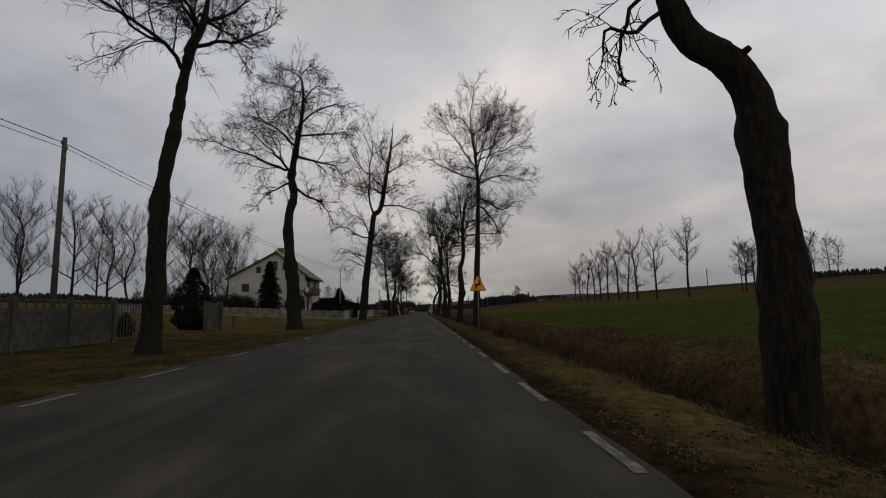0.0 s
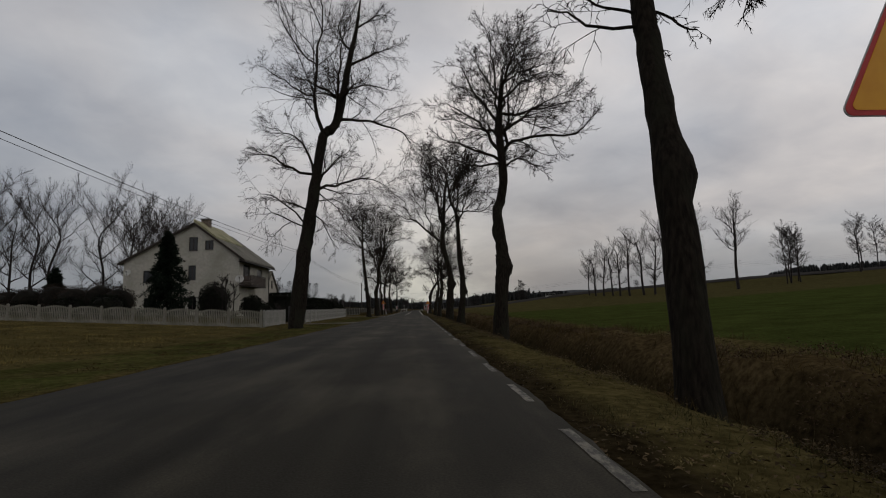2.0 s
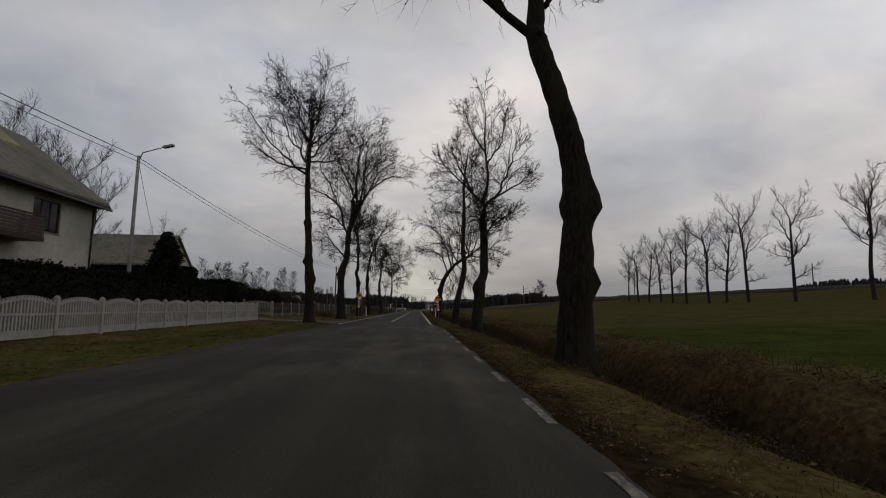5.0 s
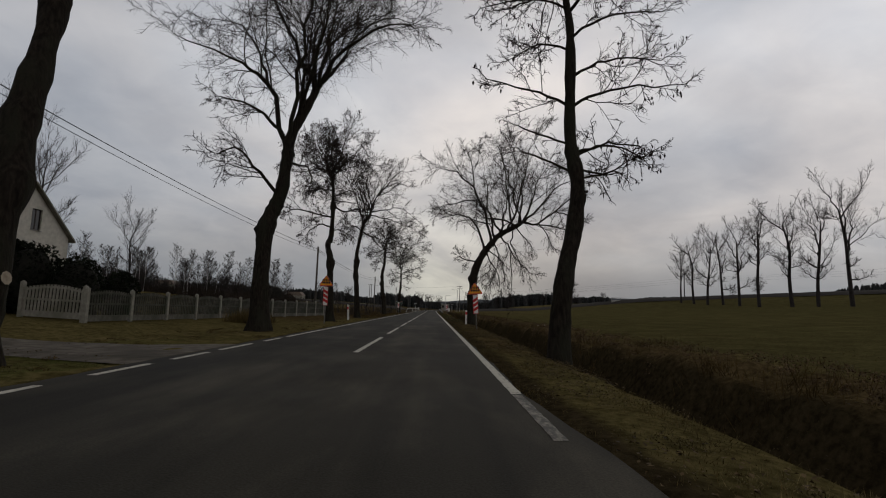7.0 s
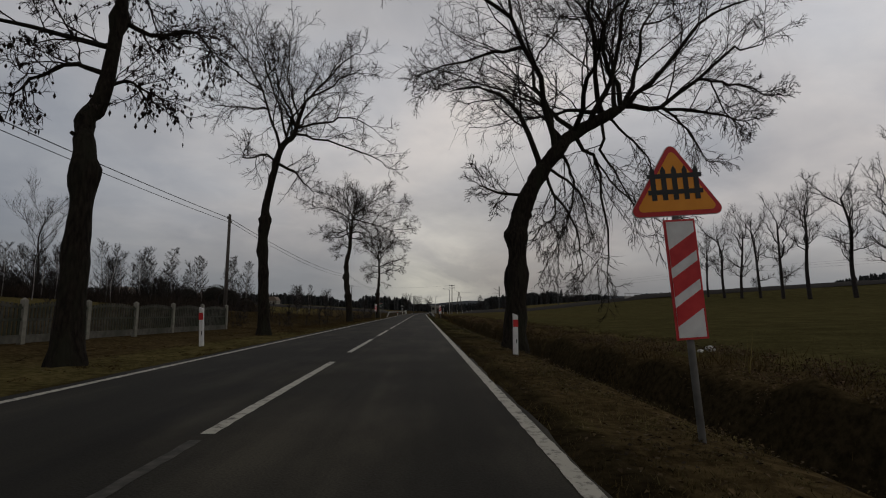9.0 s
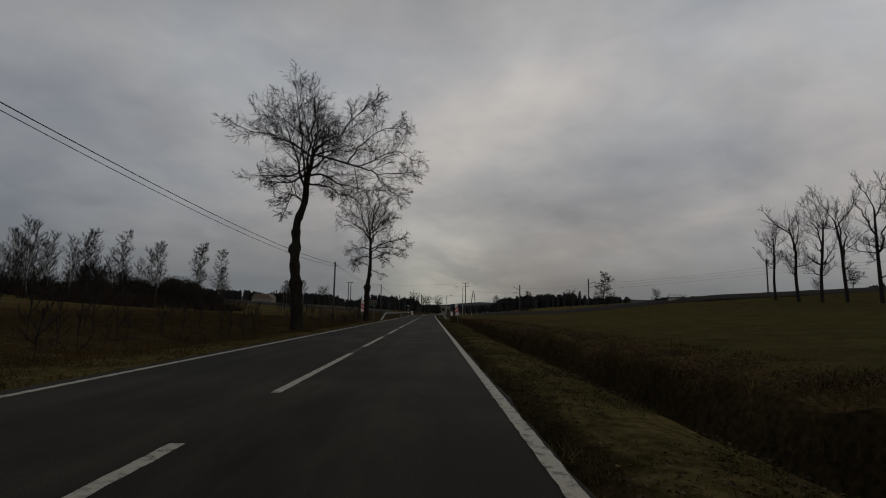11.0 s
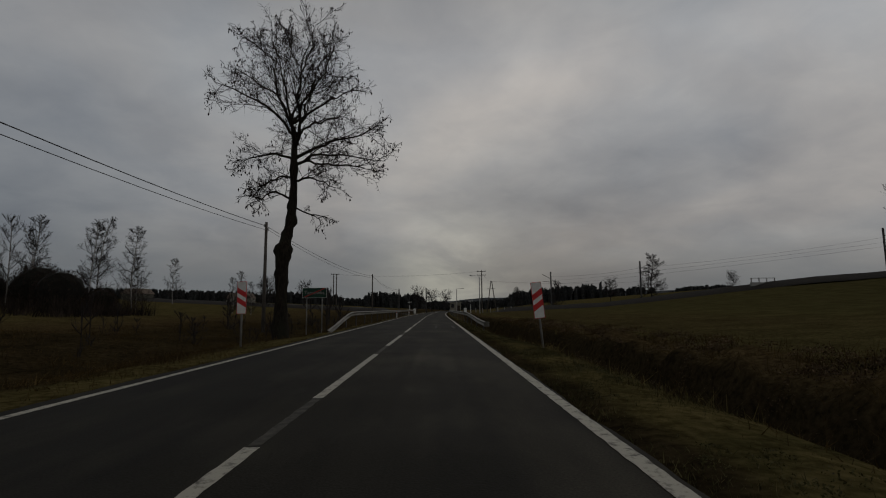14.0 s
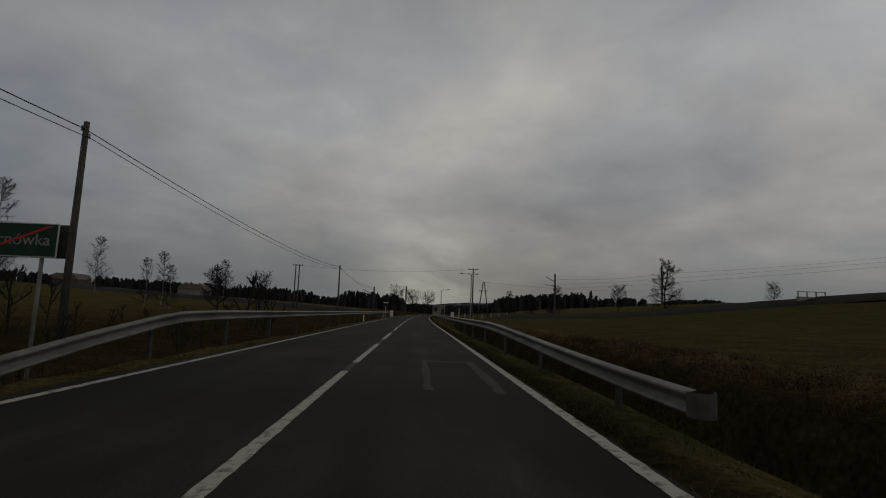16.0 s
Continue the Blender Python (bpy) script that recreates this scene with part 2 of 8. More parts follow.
M_wire = mat("wire", (0.02, 0.02, 0.022), (0.035, 0.035, 0.038), 3.0, 0.6, 0.0)
M_stain = mat("dark_metal", (0.03, 0.03, 0.03), (0.06, 0.058, 0.055), 6.0, 0.6, 0.1)
M_dish = mat("dish_white", (0.74, 0.74, 0.72), (0.82, 0.82, 0.80), 4.0, 0.5, 0.0)
M_hedge = leafy("hedge_leaf", (0.0035, 0.0050, 0.0028), (0.012, 0.0155, 0.0080))
M_spruce = leafy("needle", (0.007, 0.012, 0.008), (0.020, 0.030, 0.020))
# near-black: the shade inside dense foliage is put into this colour
M_core = mat("inner_shade_dark", (0.006, 0.006, 0.004), (0.014, 0.013, 0.009), 8.0, 0.95, 0.3)
M_leaf_litter = leafy("fallen_leaf", (0.0280, 0.0185, 0.0092), (0.1250, 0.0880, 0.0437))
M_seed = leafy("hanging_seed", (0.018, 0.013, 0.011), (0.040, 0.030, 0.026))
M_blade = leafy("grass_blade", (0.0660, 0.0535, 0.0220), (0.1750, 0.1410, 0.0620))
M_blade_green = leafy("green_blade", (0.0400, 0.0370, 0.0150), (0.0860, 0.0780, 0.0320))
M_dead = leafy("dead_grass", (0.0480, 0.0350, 0.0135), (0.1350, 0.0990, 0.0391))
M_straw = leafy("straw_grass", (0.0920, 0.0730, 0.0252), (0.2150, 0.1720, 0.0630))
# darker version of the dead grass colour
M_dead_dark = leafy("dark_dead_grass", (0.0340, 0.0225, 0.0079), (0.0900, 0.0600, 0.0214))
M_bracken = leafy("dead_bracken", (0.032, 0.0210, 0.0125), (0.165, 0.112, 0.066))
M_bracken_tan = leafy("dry_tan_growth", (0.050, 0.036, 0.019), (0.150, 0.112, 0.060))
# aerial haze over the far ridge is put into this pale blue-grey
M_hills = leafy("haze_painted_hills", (0.060, 0.066, 0.072), (0.075, 0.081, 0.088), 0.95)
M_brush = leafy("brushwood", (0.020, 0.0155, 0.0125), (0.050, 0.039, 0.031), 0.95)
# lifted and greyed in colour to stand for aerial haze
M_woods = leafy("far_woods", (0.024, 0.026, 0.026), (0.046, 0.047, 0.046), 0.95)
M_ballast = mat("ballast", (0.010, 0.0085, 0.0065), (0.026, 0.021, 0.016), 3.0, 0.95, 0.4)
M_litter = mat("pale_litter", (0.45, 0.45, 0.44), (0.6, 0.6, 0.58), 5.0, 0.6, 0.0)

M_glass = bpy.data.materials.new("window_glass")
M_glass.use_nodes = True
_b = M_glass.node_tree.nodes["Principled BSDF"]
_b.inputs["Base Color"].default_value = (0.012, 0.013, 0.015, 1)
_b.inputs["Roughness"].default_value = 0.08
_b.inputs["Specular IOR Level"].default_value = 0.5


def asphalt():
    """Dark asphalt: fine chippings, worn wheel tracks, pale patches and cracks."""
    m = bpy.data.materials.new("asphalt")
    m.use_nodes = True
    nt = m.node_tree
    b = nt.nodes["Principled BSDF"]
    b.inputs["Specular IOR Level"].default_value = 0.07
    g = nt.nodes.new("ShaderNodeNewGeometry")
    fine = nt.nodes.new("ShaderNodeTexNoise")
    fine.inputs["Scale"].default_value = 60.0
    fine.inputs["Detail"].default_value = 3.0
    nt.links.new(g.outputs["Position"], fine.inputs["Vector"])
    mp = nt.nodes.new("ShaderNodeMapping")
    mp.inputs["Scale"].default_value = (1.7, 0.035, 1.0)
    nt.links.new(g.outputs["Position"], mp.inputs[0])
    wide = nt.nodes.new("ShaderNodeTexNoise")
    wide.inputs["Scale"].default_value = 0.9
    wide.inputs["Detail"].default_value = 5.0
    nt.links.new(mp.outputs[0], wide.inputs["Vector"])
    r = nt.nodes.new("ShaderNodeValToRGB")
    r.color_ramp.elements[0].position, r.color_ramp.elements[1].position = 0.33, 0.70
    r.color_ramp.elements[0].color = (0.0228, 0.0211, 0.0166, 1)
    r.color_ramp.elements[1].color = (0.0500, 0.0464, 0.0365, 1)
    nt.links.new(wide.outputs["Fac"], r.inputs[0])
    r2 = nt.nodes.new("ShaderNodeValToRGB")
    r2.color_ramp.elements[0].position, r2.color_ramp.elements[1].position = 0.3, 0.75
    r2.color_ramp.elements[0].color = (0.72, 0.72, 0.72, 1)
    r2.color_ramp.elements[1].color = (1.3, 1.3, 1.3, 1)
    nt.links.new(fine.outputs["Fac"], r2.inputs[0])
    mx = nt.nodes.new("ShaderNodeMixRGB")
    mx.blend_type = "MULTIPLY"
    mx.inputs["Fac"].default_value = 1.0
    nt.links.new(r.outputs[0], mx.inputs["Color1"])
    nt.links.new(r2.outputs[0], mx.inputs["Color2"])
    blotch = nt.nodes.new("ShaderNodeTexNoise")
    blotch.inputs["Scale"].default_value = 0.7
    blotch.inputs["Detail"].default_value = 7.0
    blotch.inputs["Roughness"].default_value = 0.6
    mpb = nt.nodes.new("ShaderNodeMapping")
    mpb.inputs["Scale"].default_value = (1.0, 0.35, 1.0)
    nt.links.new(g.outputs["Position"], mpb.inputs[0])
    nt.links.new(mpb.outputs[0], blotch.inputs["Vector"])
    r3 = nt.nodes.new("ShaderNodeValToRGB")
    r3.color_ramp.elements[0].position, r3.color_ramp.elements[1].position = 0.47, 0.70
    r3.color_ramp.elements[0].color = (0.90, 0.90, 0.90, 1)
    r3.color_ramp.elements[1].color = (1.90, 1.87, 1.80, 1)
    nt.links.new(blotch.outputs["Fac"], r3.inputs[0])
    mb = nt.nodes.new("ShaderNodeMixRGB")
    mb.blend_type = "MULTIPLY"
    mb.inputs["Fac"].default_value = 1.0
    nt.links.new(mx.outputs[0], mb.inputs["Color1"])
    nt.links.new(r3.outputs[0], mb.inputs["Color2"])
    mx = mb
    # older, paler surface on the stretch through the village
    sep = nt.nodes.new("ShaderNodeSeparateXYZ")
    nt.links.new(g.outputs["Position"], sep.inputs[0])
    mr = nt.nodes.new("ShaderNodeMapRange")
    mr.inputs["From Min"].default_value, mr.inputs["From Max"].default_value = 96.0, 112.0
    mr.inputs["To Min"].default_value, mr.inputs["To Max"].default_value = 1.13, 0.88
    nt.links.new(sep.outputs[1], mr.inputs["Value"])
    # the asphalt colour darkens gradually from y = 125 to 205
    far_tone = nt.nodes.new("ShaderNodeMapRange")
    for q_, x_ in zip(("From Min", "From Max", "To Min", "To Max"), (125.0, 205.0, 1.0, 0.74)):
        far_tone.inputs[q_].default_value = x_
    nt.links.new(sep.outputs[1], far_tone.inputs["Value"])
    both = nt.nodes.new("ShaderNodeMath")
    both.operation = "MULTIPLY"
    nt.links.new(mr.outputs[0], both.inputs[0])
    nt.links.new(far_tone.outputs[0], both.inputs[1])
    # a pale scuffed streak in the lane before the guard rails

    def ramp_on(v, lo, hi):
        n = nt.nodes.new("ShaderNodeMapRange")
        n.interpolation_type = "SMOOTHSTEP"
        n.inputs["From Min"].default_value, n.inputs["From Max"].default_value = lo, hi
        nt.links.new(v, n.inputs["Value"])
        return n.outputs[0]

    def times(*vs):
        out = vs[0]
        for v in vs[1:]:
            n = nt.nodes.new("ShaderNodeMath")
            n.operation = "MULTIPLY"
            nt.links.new(out, n.inputs[0])
            nt.links.new(v, n.inputs[1])
            out = n.outputs[0]
        return out

    streak = times(ramp_on(sep.outputs[0], -0.82, -0.66), ramp_on(sep.outputs[0], 0.10, -0.12), ramp_on(sep.outputs[1], 183.0, 186.0), ramp_on(sep.outputs[1], 196.5, 191.0), ramp_on(blotch.outputs["Fac"], 0.30, 0.56))
    pale = nt.nodes.new("ShaderNodeMapRange")
    pale.inputs["To Min"].default_value, pale.inputs["To Max"].default_value = 1.0, 1.75
    nt.links.new(streak, pale.inputs["Value"])
    tone = times(both.outputs[0], pale.outputs[0])
    mv = nt.nodes.new("ShaderNodeMixRGB")
    mv.blend_type = "MULTIPLY"
    mv.inputs["Fac"].default_value = 1.0
    nt.links.new(mx.outputs[0], mv.inputs["Color1"])
    nt.links.new(tone, mv.inputs["Color2"])
    nt.links.new(mv.outputs[0], b.inputs["Base Color"])
    rr = nt.nodes.new("ShaderNodeMapRange")
    rr.inputs["To Min"].default_value, rr.inputs["To Max"].default_value = 0.75, 0.92
    nt.links.new(wide.outputs["Fac"], rr.inputs["Value"])
    nt.links.new(rr.outputs[0], b.inputs["Roughness"])
    bp = nt.nodes.new("ShaderNodeBump")
    bp.inputs["Strength"].default_value = 0.35
    bp.inputs["Distance"].default_value = 0.01
    nt.links.new(fine.outputs["Fac"], bp.inputs["Height"])
    nt.links.new(bp.outputs[0], b.inputs["Normal"])
    return m


M_asphalt = asphalt()


def line_paint():
    """Road paint, worn through to the asphalt in places."""
    m = bpy.data.materials.new("line_paint")
    m.use_nodes = True
    nt = m.node_tree
    b = nt.nodes["Principled BSDF"]
    b.inputs["Roughness"].default_value = 0.75
    g = nt.nodes.new("ShaderNodeNewGeometry")
    n = nt.nodes.new("ShaderNodeTexNoise")
    n.inputs["Scale"].default_value = 9.0
    n.inputs["Detail"].default_value = 8.0
    n.inputs["Roughness"].default_value = 0.7
    nt.links.new(g.outputs["Position"], n.inputs["Vector"])
    r = nt.nodes.new("ShaderNodeValToRGB")
    r.color_ramp.elements[0].position, r.color_ramp.elements[1].position = 0.36, 0.50
    r.color_ramp.elements[0].color = (0.11, 0.104, 0.088, 1)
    r.color_ramp.elements[1].color = (0.45, 0.43, 0.36, 1)
    nt.links.new(n.outputs["Fac"], r.inputs[0])
    nt.links.new(r.outputs[0], b.inputs["Base Color"])
    return m


M_line = line_paint()


def worn_paint():
    """What is left of an old edge dash: scraps of dull paint on the asphalt."""
    m = line_paint()
    m.name = "worn_paint"
    nt = m.node_tree
    g = next(n for n in nt.nodes if n.type == "NEW_GEOMETRY")
    n = next(n for n in nt.nodes if n.type == "TEX_NOISE")
    mp = nt.nodes.new("ShaderNodeMapping")
    mp.inputs["Scale"].default_value = (1.0, 0.45, 1.0)
    nt.links.new(g.outputs["Position"], mp.inputs[0])
    nt.links.new(mp.outputs[0], n.inputs["Vector"])
    n.inputs["Scale"].default_value = 11.0
    r = next(n for n in nt.nodes if n.type == "VALTORGB")
    r.color_ramp.elements[0].position, r.color_ramp.elements[1].position = 0.46, 0.60
    r.color_ramp.elements[0].color = (0.048, 0.0445, 0.037, 1)
    r.color_ramp.elements[1].color = (0.20, 0.185, 0.148, 1)
    return m


M_line_worn = worn_paint()
M_line_ghost = mat("ghost_paint", (0.036, 0.0335, 0.0275), (0.085, 0.0785, 0.064), 9.0, 0.85, 0.03, span=(0.40, 0.68), world_space=True)
M_patch = mat("road_patch", (0.017, 0.0158, 0.0130), (0.034, 0.0315, 0.0265), 5.0, 0.85, 0.1, world_space=True)


def ground_mat():
    """Winter ground: worn grass, green crop, dead brown growth and bare soil, laid by the cover painted on the sheet."""
    m = bpy.data.materials.new("winter_ground")
    m.use_nodes = True
    nt = m.node_tree
    b = nt.nodes["Principled BSDF"]
    b.inputs["Roughness"].default_value = 1.0
    b.inputs["Specular IOR Level"].default_value = 0.0
    g = nt.nodes.new("ShaderNodeNewGeometry")
    a = nt.nodes.new("ShaderNodeAttribute")
    a.attribute_name = "cover"
    sep = nt.nodes.new("ShaderNodeSeparateColor")
    nt.links.new(a.outputs["Color"], sep.inputs[0])

    def noise_node(scale, detail, stretch=(1, 1, 1)):
        mp = nt.nodes.new("ShaderNodeMapping")
        mp.inputs["Scale"].default_value = stretch
        nt.links.new(g.outputs["Position"], mp.inputs[0])
        n = nt.nodes.new("ShaderNodeTexNoise")
        n.inputs["Scale"].default_value = scale
        n.inputs["Detail"].default_value = detail
        n.inputs["Roughness"].default_value = 0.65
        nt.links.new(mp.outputs[0], n.inputs["Vector"])
        return n.outputs["Fac"]

    def ramp(fac, c1, c2, lo=0.35, hi=0.66):
        r = nt.nodes.new("ShaderNodeValToRGB")
        r.color_ramp.elements[0].position, r.color_ramp.elements[1].position = lo, hi
        r.color_ramp.elements[0].color = (*c1, 1)
        r.color_ramp.elements[1].color = (*c2, 1)
        nt.links.new(fac, r.inputs[0])
        return r.outputs[0]

    def mix(fac, c1, c2):
        x = nt.nodes.new("ShaderNodeMixRGB")
        nt.links.new(fac, x.inputs["Fac"])
        nt.links.new(c1, x.inputs["Color1"])
        nt.links.new(c2, x.inputs["Color2"])
        return x.outputs[0]

    fine, mid, wide = noise_node(7.0, 8.0), noise_node(0.7, 6.0), noise_node(0.045, 5.0, (1, 0.5, 1))
    sharp = nt.nodes.new("ShaderNodeMath")
    sharp.operation = "ADD"
    sharp.inputs[1].default_value = -0.5
    nt.links.new(mid, sharp.inputs[0])

    def mask(ch):
        s = nt.nodes.new("ShaderNodeMath")
        s.operation = "MULTIPLY_ADD"
        s.inputs[1].default_value = 0.9
        nt.links.new(sharp.outputs[0], s.inputs[0])
        nt.links.new(sep.outputs[ch], s.inputs[2])
        r = nt.nodes.new("ShaderNodeMapRange")
        r.inputs["From Min"].default_value, r.inputs["From Max"].default_value = 0.3, 0.7
        nt.links.new(s.outputs[0], r.inputs["Value"])
        return r.outputs[0]

    grass = mix(mid, ramp(fine, (0.0490, 0.0385, 0.0155), (0.1480, 0.1170, 0.0500)), ramp(fine, (0.0460, 0.0410, 0.0148), (0.1140, 0.0985, 0.0390)))
    crop = mix(wide, ramp(fine, (0.0320, 0.0430, 0.0113), (0.0570, 0.0750, 0.0197)), ramp(fine, (0.0400, 0.0480, 0.0126), (0.0690, 0.0810, 0.0223)))
    meadow = mix(wide, ramp(fine, (0.0440, 0.0425, 0.0170), (0.0850, 0.0780, 0.0315)), ramp(fine, (0.0550, 0.0465, 0.0195), (0.1000, 0.0840, 0.0360)))
    dead = mix(mid, ramp(fine, (0.0280, 0.0200, 0.0105), (0.1000, 0.0730, 0.0380)), ramp(fine, (0.0380, 0.0270, 0.0123), (0.1120, 0.0815, 0.0361)))
    soil = ramp(fine, (0.0170, 0.0128, 0.0066), (0.0480, 0.0370, 0.0197))
    col = mix(mask(0), grass, crop)
    col = mix(mask(1), col, dead)
    col = mix(mask(2), col, soil)
    inv = nt.nodes.new("ShaderNodeMath")
    inv.operation = "MULTIPLY"
    inv.inputs[1].default_value = 1.0
    nt.links.new(a.outputs["Alpha"], inv.inputs[0])
    col = mix(inv.outputs[0], meadow, col)
    tone = nt.nodes.new("ShaderNodeMapRange")
    for q_, x_ in zip(("From Min", "From Max", "To Min", "To Max"), (0.34, 0.66, 0.78, 1.24)):
        tone.inputs[q_].default_value = x_
    nt.links.new(noise_node(0.5, 5.0), tone.inputs["Value"])
    patch = nt.nodes.new("ShaderNodeMixRGB")
    patch.blend_type = "MULTIPLY"
    patch.inputs["Fac"].default_value = 1.0
    nt.links.new(col, patch.inputs["Color1"])
    nt.links.new(tone.outputs[0], patch.inputs["Color2"])
    col = patch.outputs[0]
    nt.links.new(col, b.inputs["Base Color"])
    bp = nt.nodes.new("ShaderNodeBump")
    bp.inputs["Strength"].default_value = 0.7
    bp.inputs["Distance"].default_value = 0.08
    nt.links.new(fine, bp.inputs["Height"])
    nt.links.new(bp.outputs[0], b.inputs["Normal"])
    return m


M_ground = ground_mat()

# ---------------- mesh helpers ----------------
rng = np.random.default_rng(7)


def mesh_of(name, verts, quads=None, tris=None, smooth=False):
    """A mesh from arrays of vertices, quads and triangles."""
    me = bpy.data.meshes.new(name)
    verts = np.asarray(verts, np.float32).reshape(-1, 3)
    q = np.zeros((0, 4), np.int32) if quads is None else np.asarray(quads, np.int32).reshape(-1, 4)
    t = np.zeros((0, 3), np.int32) if tris is None else np.asarray(tris, np.int32).reshape(-1, 3)
    loops = np.concatenate([q.ravel(), t.ravel()])
    me.vertices.add(len(verts))
    me.vertices.foreach_set("co", verts.ravel())
    me.loops.add(len(loops))
    me.loops.foreach_set("vertex_index", loops)
    me.polygons.add(len(q) + len(t))
    starts = np.concatenate([np.arange(len(q)) * 4, len(q) * 4 + np.arange(len(t)) * 3]).astype(np.int32)
    me.polygons.foreach_set("loop_start", starts)
    if smooth:
        me.polygons.foreach_set("use_smooth", np.ones(len(q) + len(t), bool))
    me.update(calc_edges=True)
    me.validate()
    return me


def put(name, me, material, parent=None, label="", kind=""):
    if material is not None:
        me.materials.append(material)
    ob = new(name, me)
    ob.parent = parent
    return tagged(ob, label, kind=kind)


def part(name, bm, material, parent, label=""):
    """Links a bmesh as one mesh object under a thing or a part."""
    me = bpy.data.meshes.new(name)
    bm.to_mesh(me)
    bm.free()
    return put(name, me, material, parent, label)


def thing(name, m, label, category, group="", kind=""):
    ob = new(name)
    ob.matrix_basis = m
    return tagged(ob, label, category, group, kind)


def box(bm, x0, x1, y0, y1, z0, z1, bevel=0.0):
    r = bmesh.ops.create_cube(bm, size=1.0)
    for v in r["verts"]:
        v.co = Vector((x0 + (v.co.x + 0.5) * (x1 - x0), y0 + (v.co.y + 0.5) * (y1 - y0), z0 + (v.co.z + 0.5) * (z1 - z0)))
    if bevel:
        es = list({e for v in r["verts"] for e in v.link_edges})
        bmesh.ops.bevel(bm, geom=es, offset=bevel, segments=1, affect="EDGES")
    return bm


def boxes(*specs, bevel=0.0):
    bm = bmesh.new()
    for s in specs:
        box(bm, *s, bevel=bevel)
    return bm


def prism(outline, y0, y1):
    """An outline of (x, z) points pushed through from y0 to y1."""
    bm = bmesh.new()
    a = [bm.verts.new((x, y0, z)) for x, z in outline]
    b = [bm.verts.new((x, y1, z)) for x, z in outline]
    n = len(a)
    bm.faces.new(a)
    bm.faces.new(list(reversed(b)))
    for i in range(n):
        bm.faces.new((a[i], b[i], b[(i + 1) % n], a[(i + 1) % n]))
    bmesh.ops.recalc_face_normals(bm, faces=bm.faces)
    return bm


def tubes(P, R, m, cap=False):
    """Tubes with m sides along polylines P (n, k, 3) with radii R (n, k): vertices and quads."""
    P, R = np.asarray(P, float), np.asarray(R, float)
    n, k, _ = P.shape
    T = np.gradient(P, axis=1)
    T /= np.linalg.norm(T, axis=2, keepdims=True) + 1e-9
    ref = np.where(np.abs(T[:, :1, 2:3]) > 0.8, np.array([1.0, 0, 0]), np.array([0, 0, 1.0]))
    U = np.cross(T, np.broadcast_to(ref, T.shape))
    U /= np.linalg.norm(U, axis=2, keepdims=True) + 1e-9
    V = np.cross(T, U)
    a = np.arange(m) * 2 * np.pi / m
    ring = U[:, :, None] * np.cos(a)[:, None] + V[:, :, None] * np.sin(a)[:, None]
    verts = P[:, :, None] + ring * R[:, :, None, None]
    idx = np.arange(n * k * m).reshape(n, k, m)
    nxt = np.roll(idx, -1, axis=2)
    quads = np.stack([idx[:, :-1], nxt[:, :-1], nxt[:, 1:], idx[:, 1:]], -1).reshape(-1, 4)
    return verts.reshape(-1, 3), quads


def spikes(P, R):
    """Three-sided twigs along polylines P (n, k, 3), closing to a point: vertices, quads, triangles."""
    n, k, _ = P.shape
    v, q = tubes(P[:, :-1], R[:, :-1], 3) if k > 2 else tubes(P, R, 3)
    if k == 2:
        v, q = v.reshape(n, 2, 3, 3)[:, 0].reshape(-1, 3), np.zeros((0, 4), int)
    base = (np.arange(n) * 3 * (k - 1) + 3 * (k - 2))[:, None]
    tip = len(v) + np.arange(n)
    i = np.arange(3)
    t = np.stack([base + i, base + (i + 1) % 3, np.broadcast_to(tip[:, None], (n, 3))], -1).reshape(-1, 3)
    return np.concatenate([v, P[:, -1]]), q, t


def rod(points, radius, m=8, r2=None):
    P = np.array([points], float)
    k = P.shape[1]
    return tubes(P, np.linspace(radius, radius if r2 is None else r2, k)[None], m)


def merge(*meshes):
    vs, qs, n = [], [], 0
    for v, q in meshes:
        vs.append(v)
        qs.append(q + n)
        n += len(v)
    return np.concatenate(vs), np.concatenate(qs)


def solid_rod(name, points, radius, material, parent, m=10, r2=None, label=""):
    """A closed round bar along some points."""
    pts = [Vector(p) for p in points]
    v, q = rod(points, radius, m, r2)
    k = len(points)
    c = np.array([points[0], points[-1]], float)
    v = np.concatenate([v, c])
    a, b = len(v) - 2, len(v) - 1
    i = np.arange(m)
    tri = np.concatenate([np.stack([np.full(m, a), (i + 1) % m, i], 1), np.stack([np.full(m, b), (k - 1) * m + i, (k - 1) * m + (i + 1) % m], 1)])
    return put(name, mesh_of(name, v, q, tri, smooth=False), material, parent, label)


# ---------------- ground and road ----------------


def bend(y):
    """How far the road swings to the right beyond the straight."""
    t = np.clip((np.asarray(y, float) - 235.0) / 70.0, 0, 4.0)
    return 1.1 * t * t


def edge_right(y):
    return 1.51 - 0.40 * np.clip((np.asarray(y, float) - 101.0) / 6.0, 0, 1)


def bank_rise(x):
    """How far the land climbs towards the railway, away from the crossing."""
    return np.interp(x, [38, 75, 160], [0.0, 2.6, 3.4])


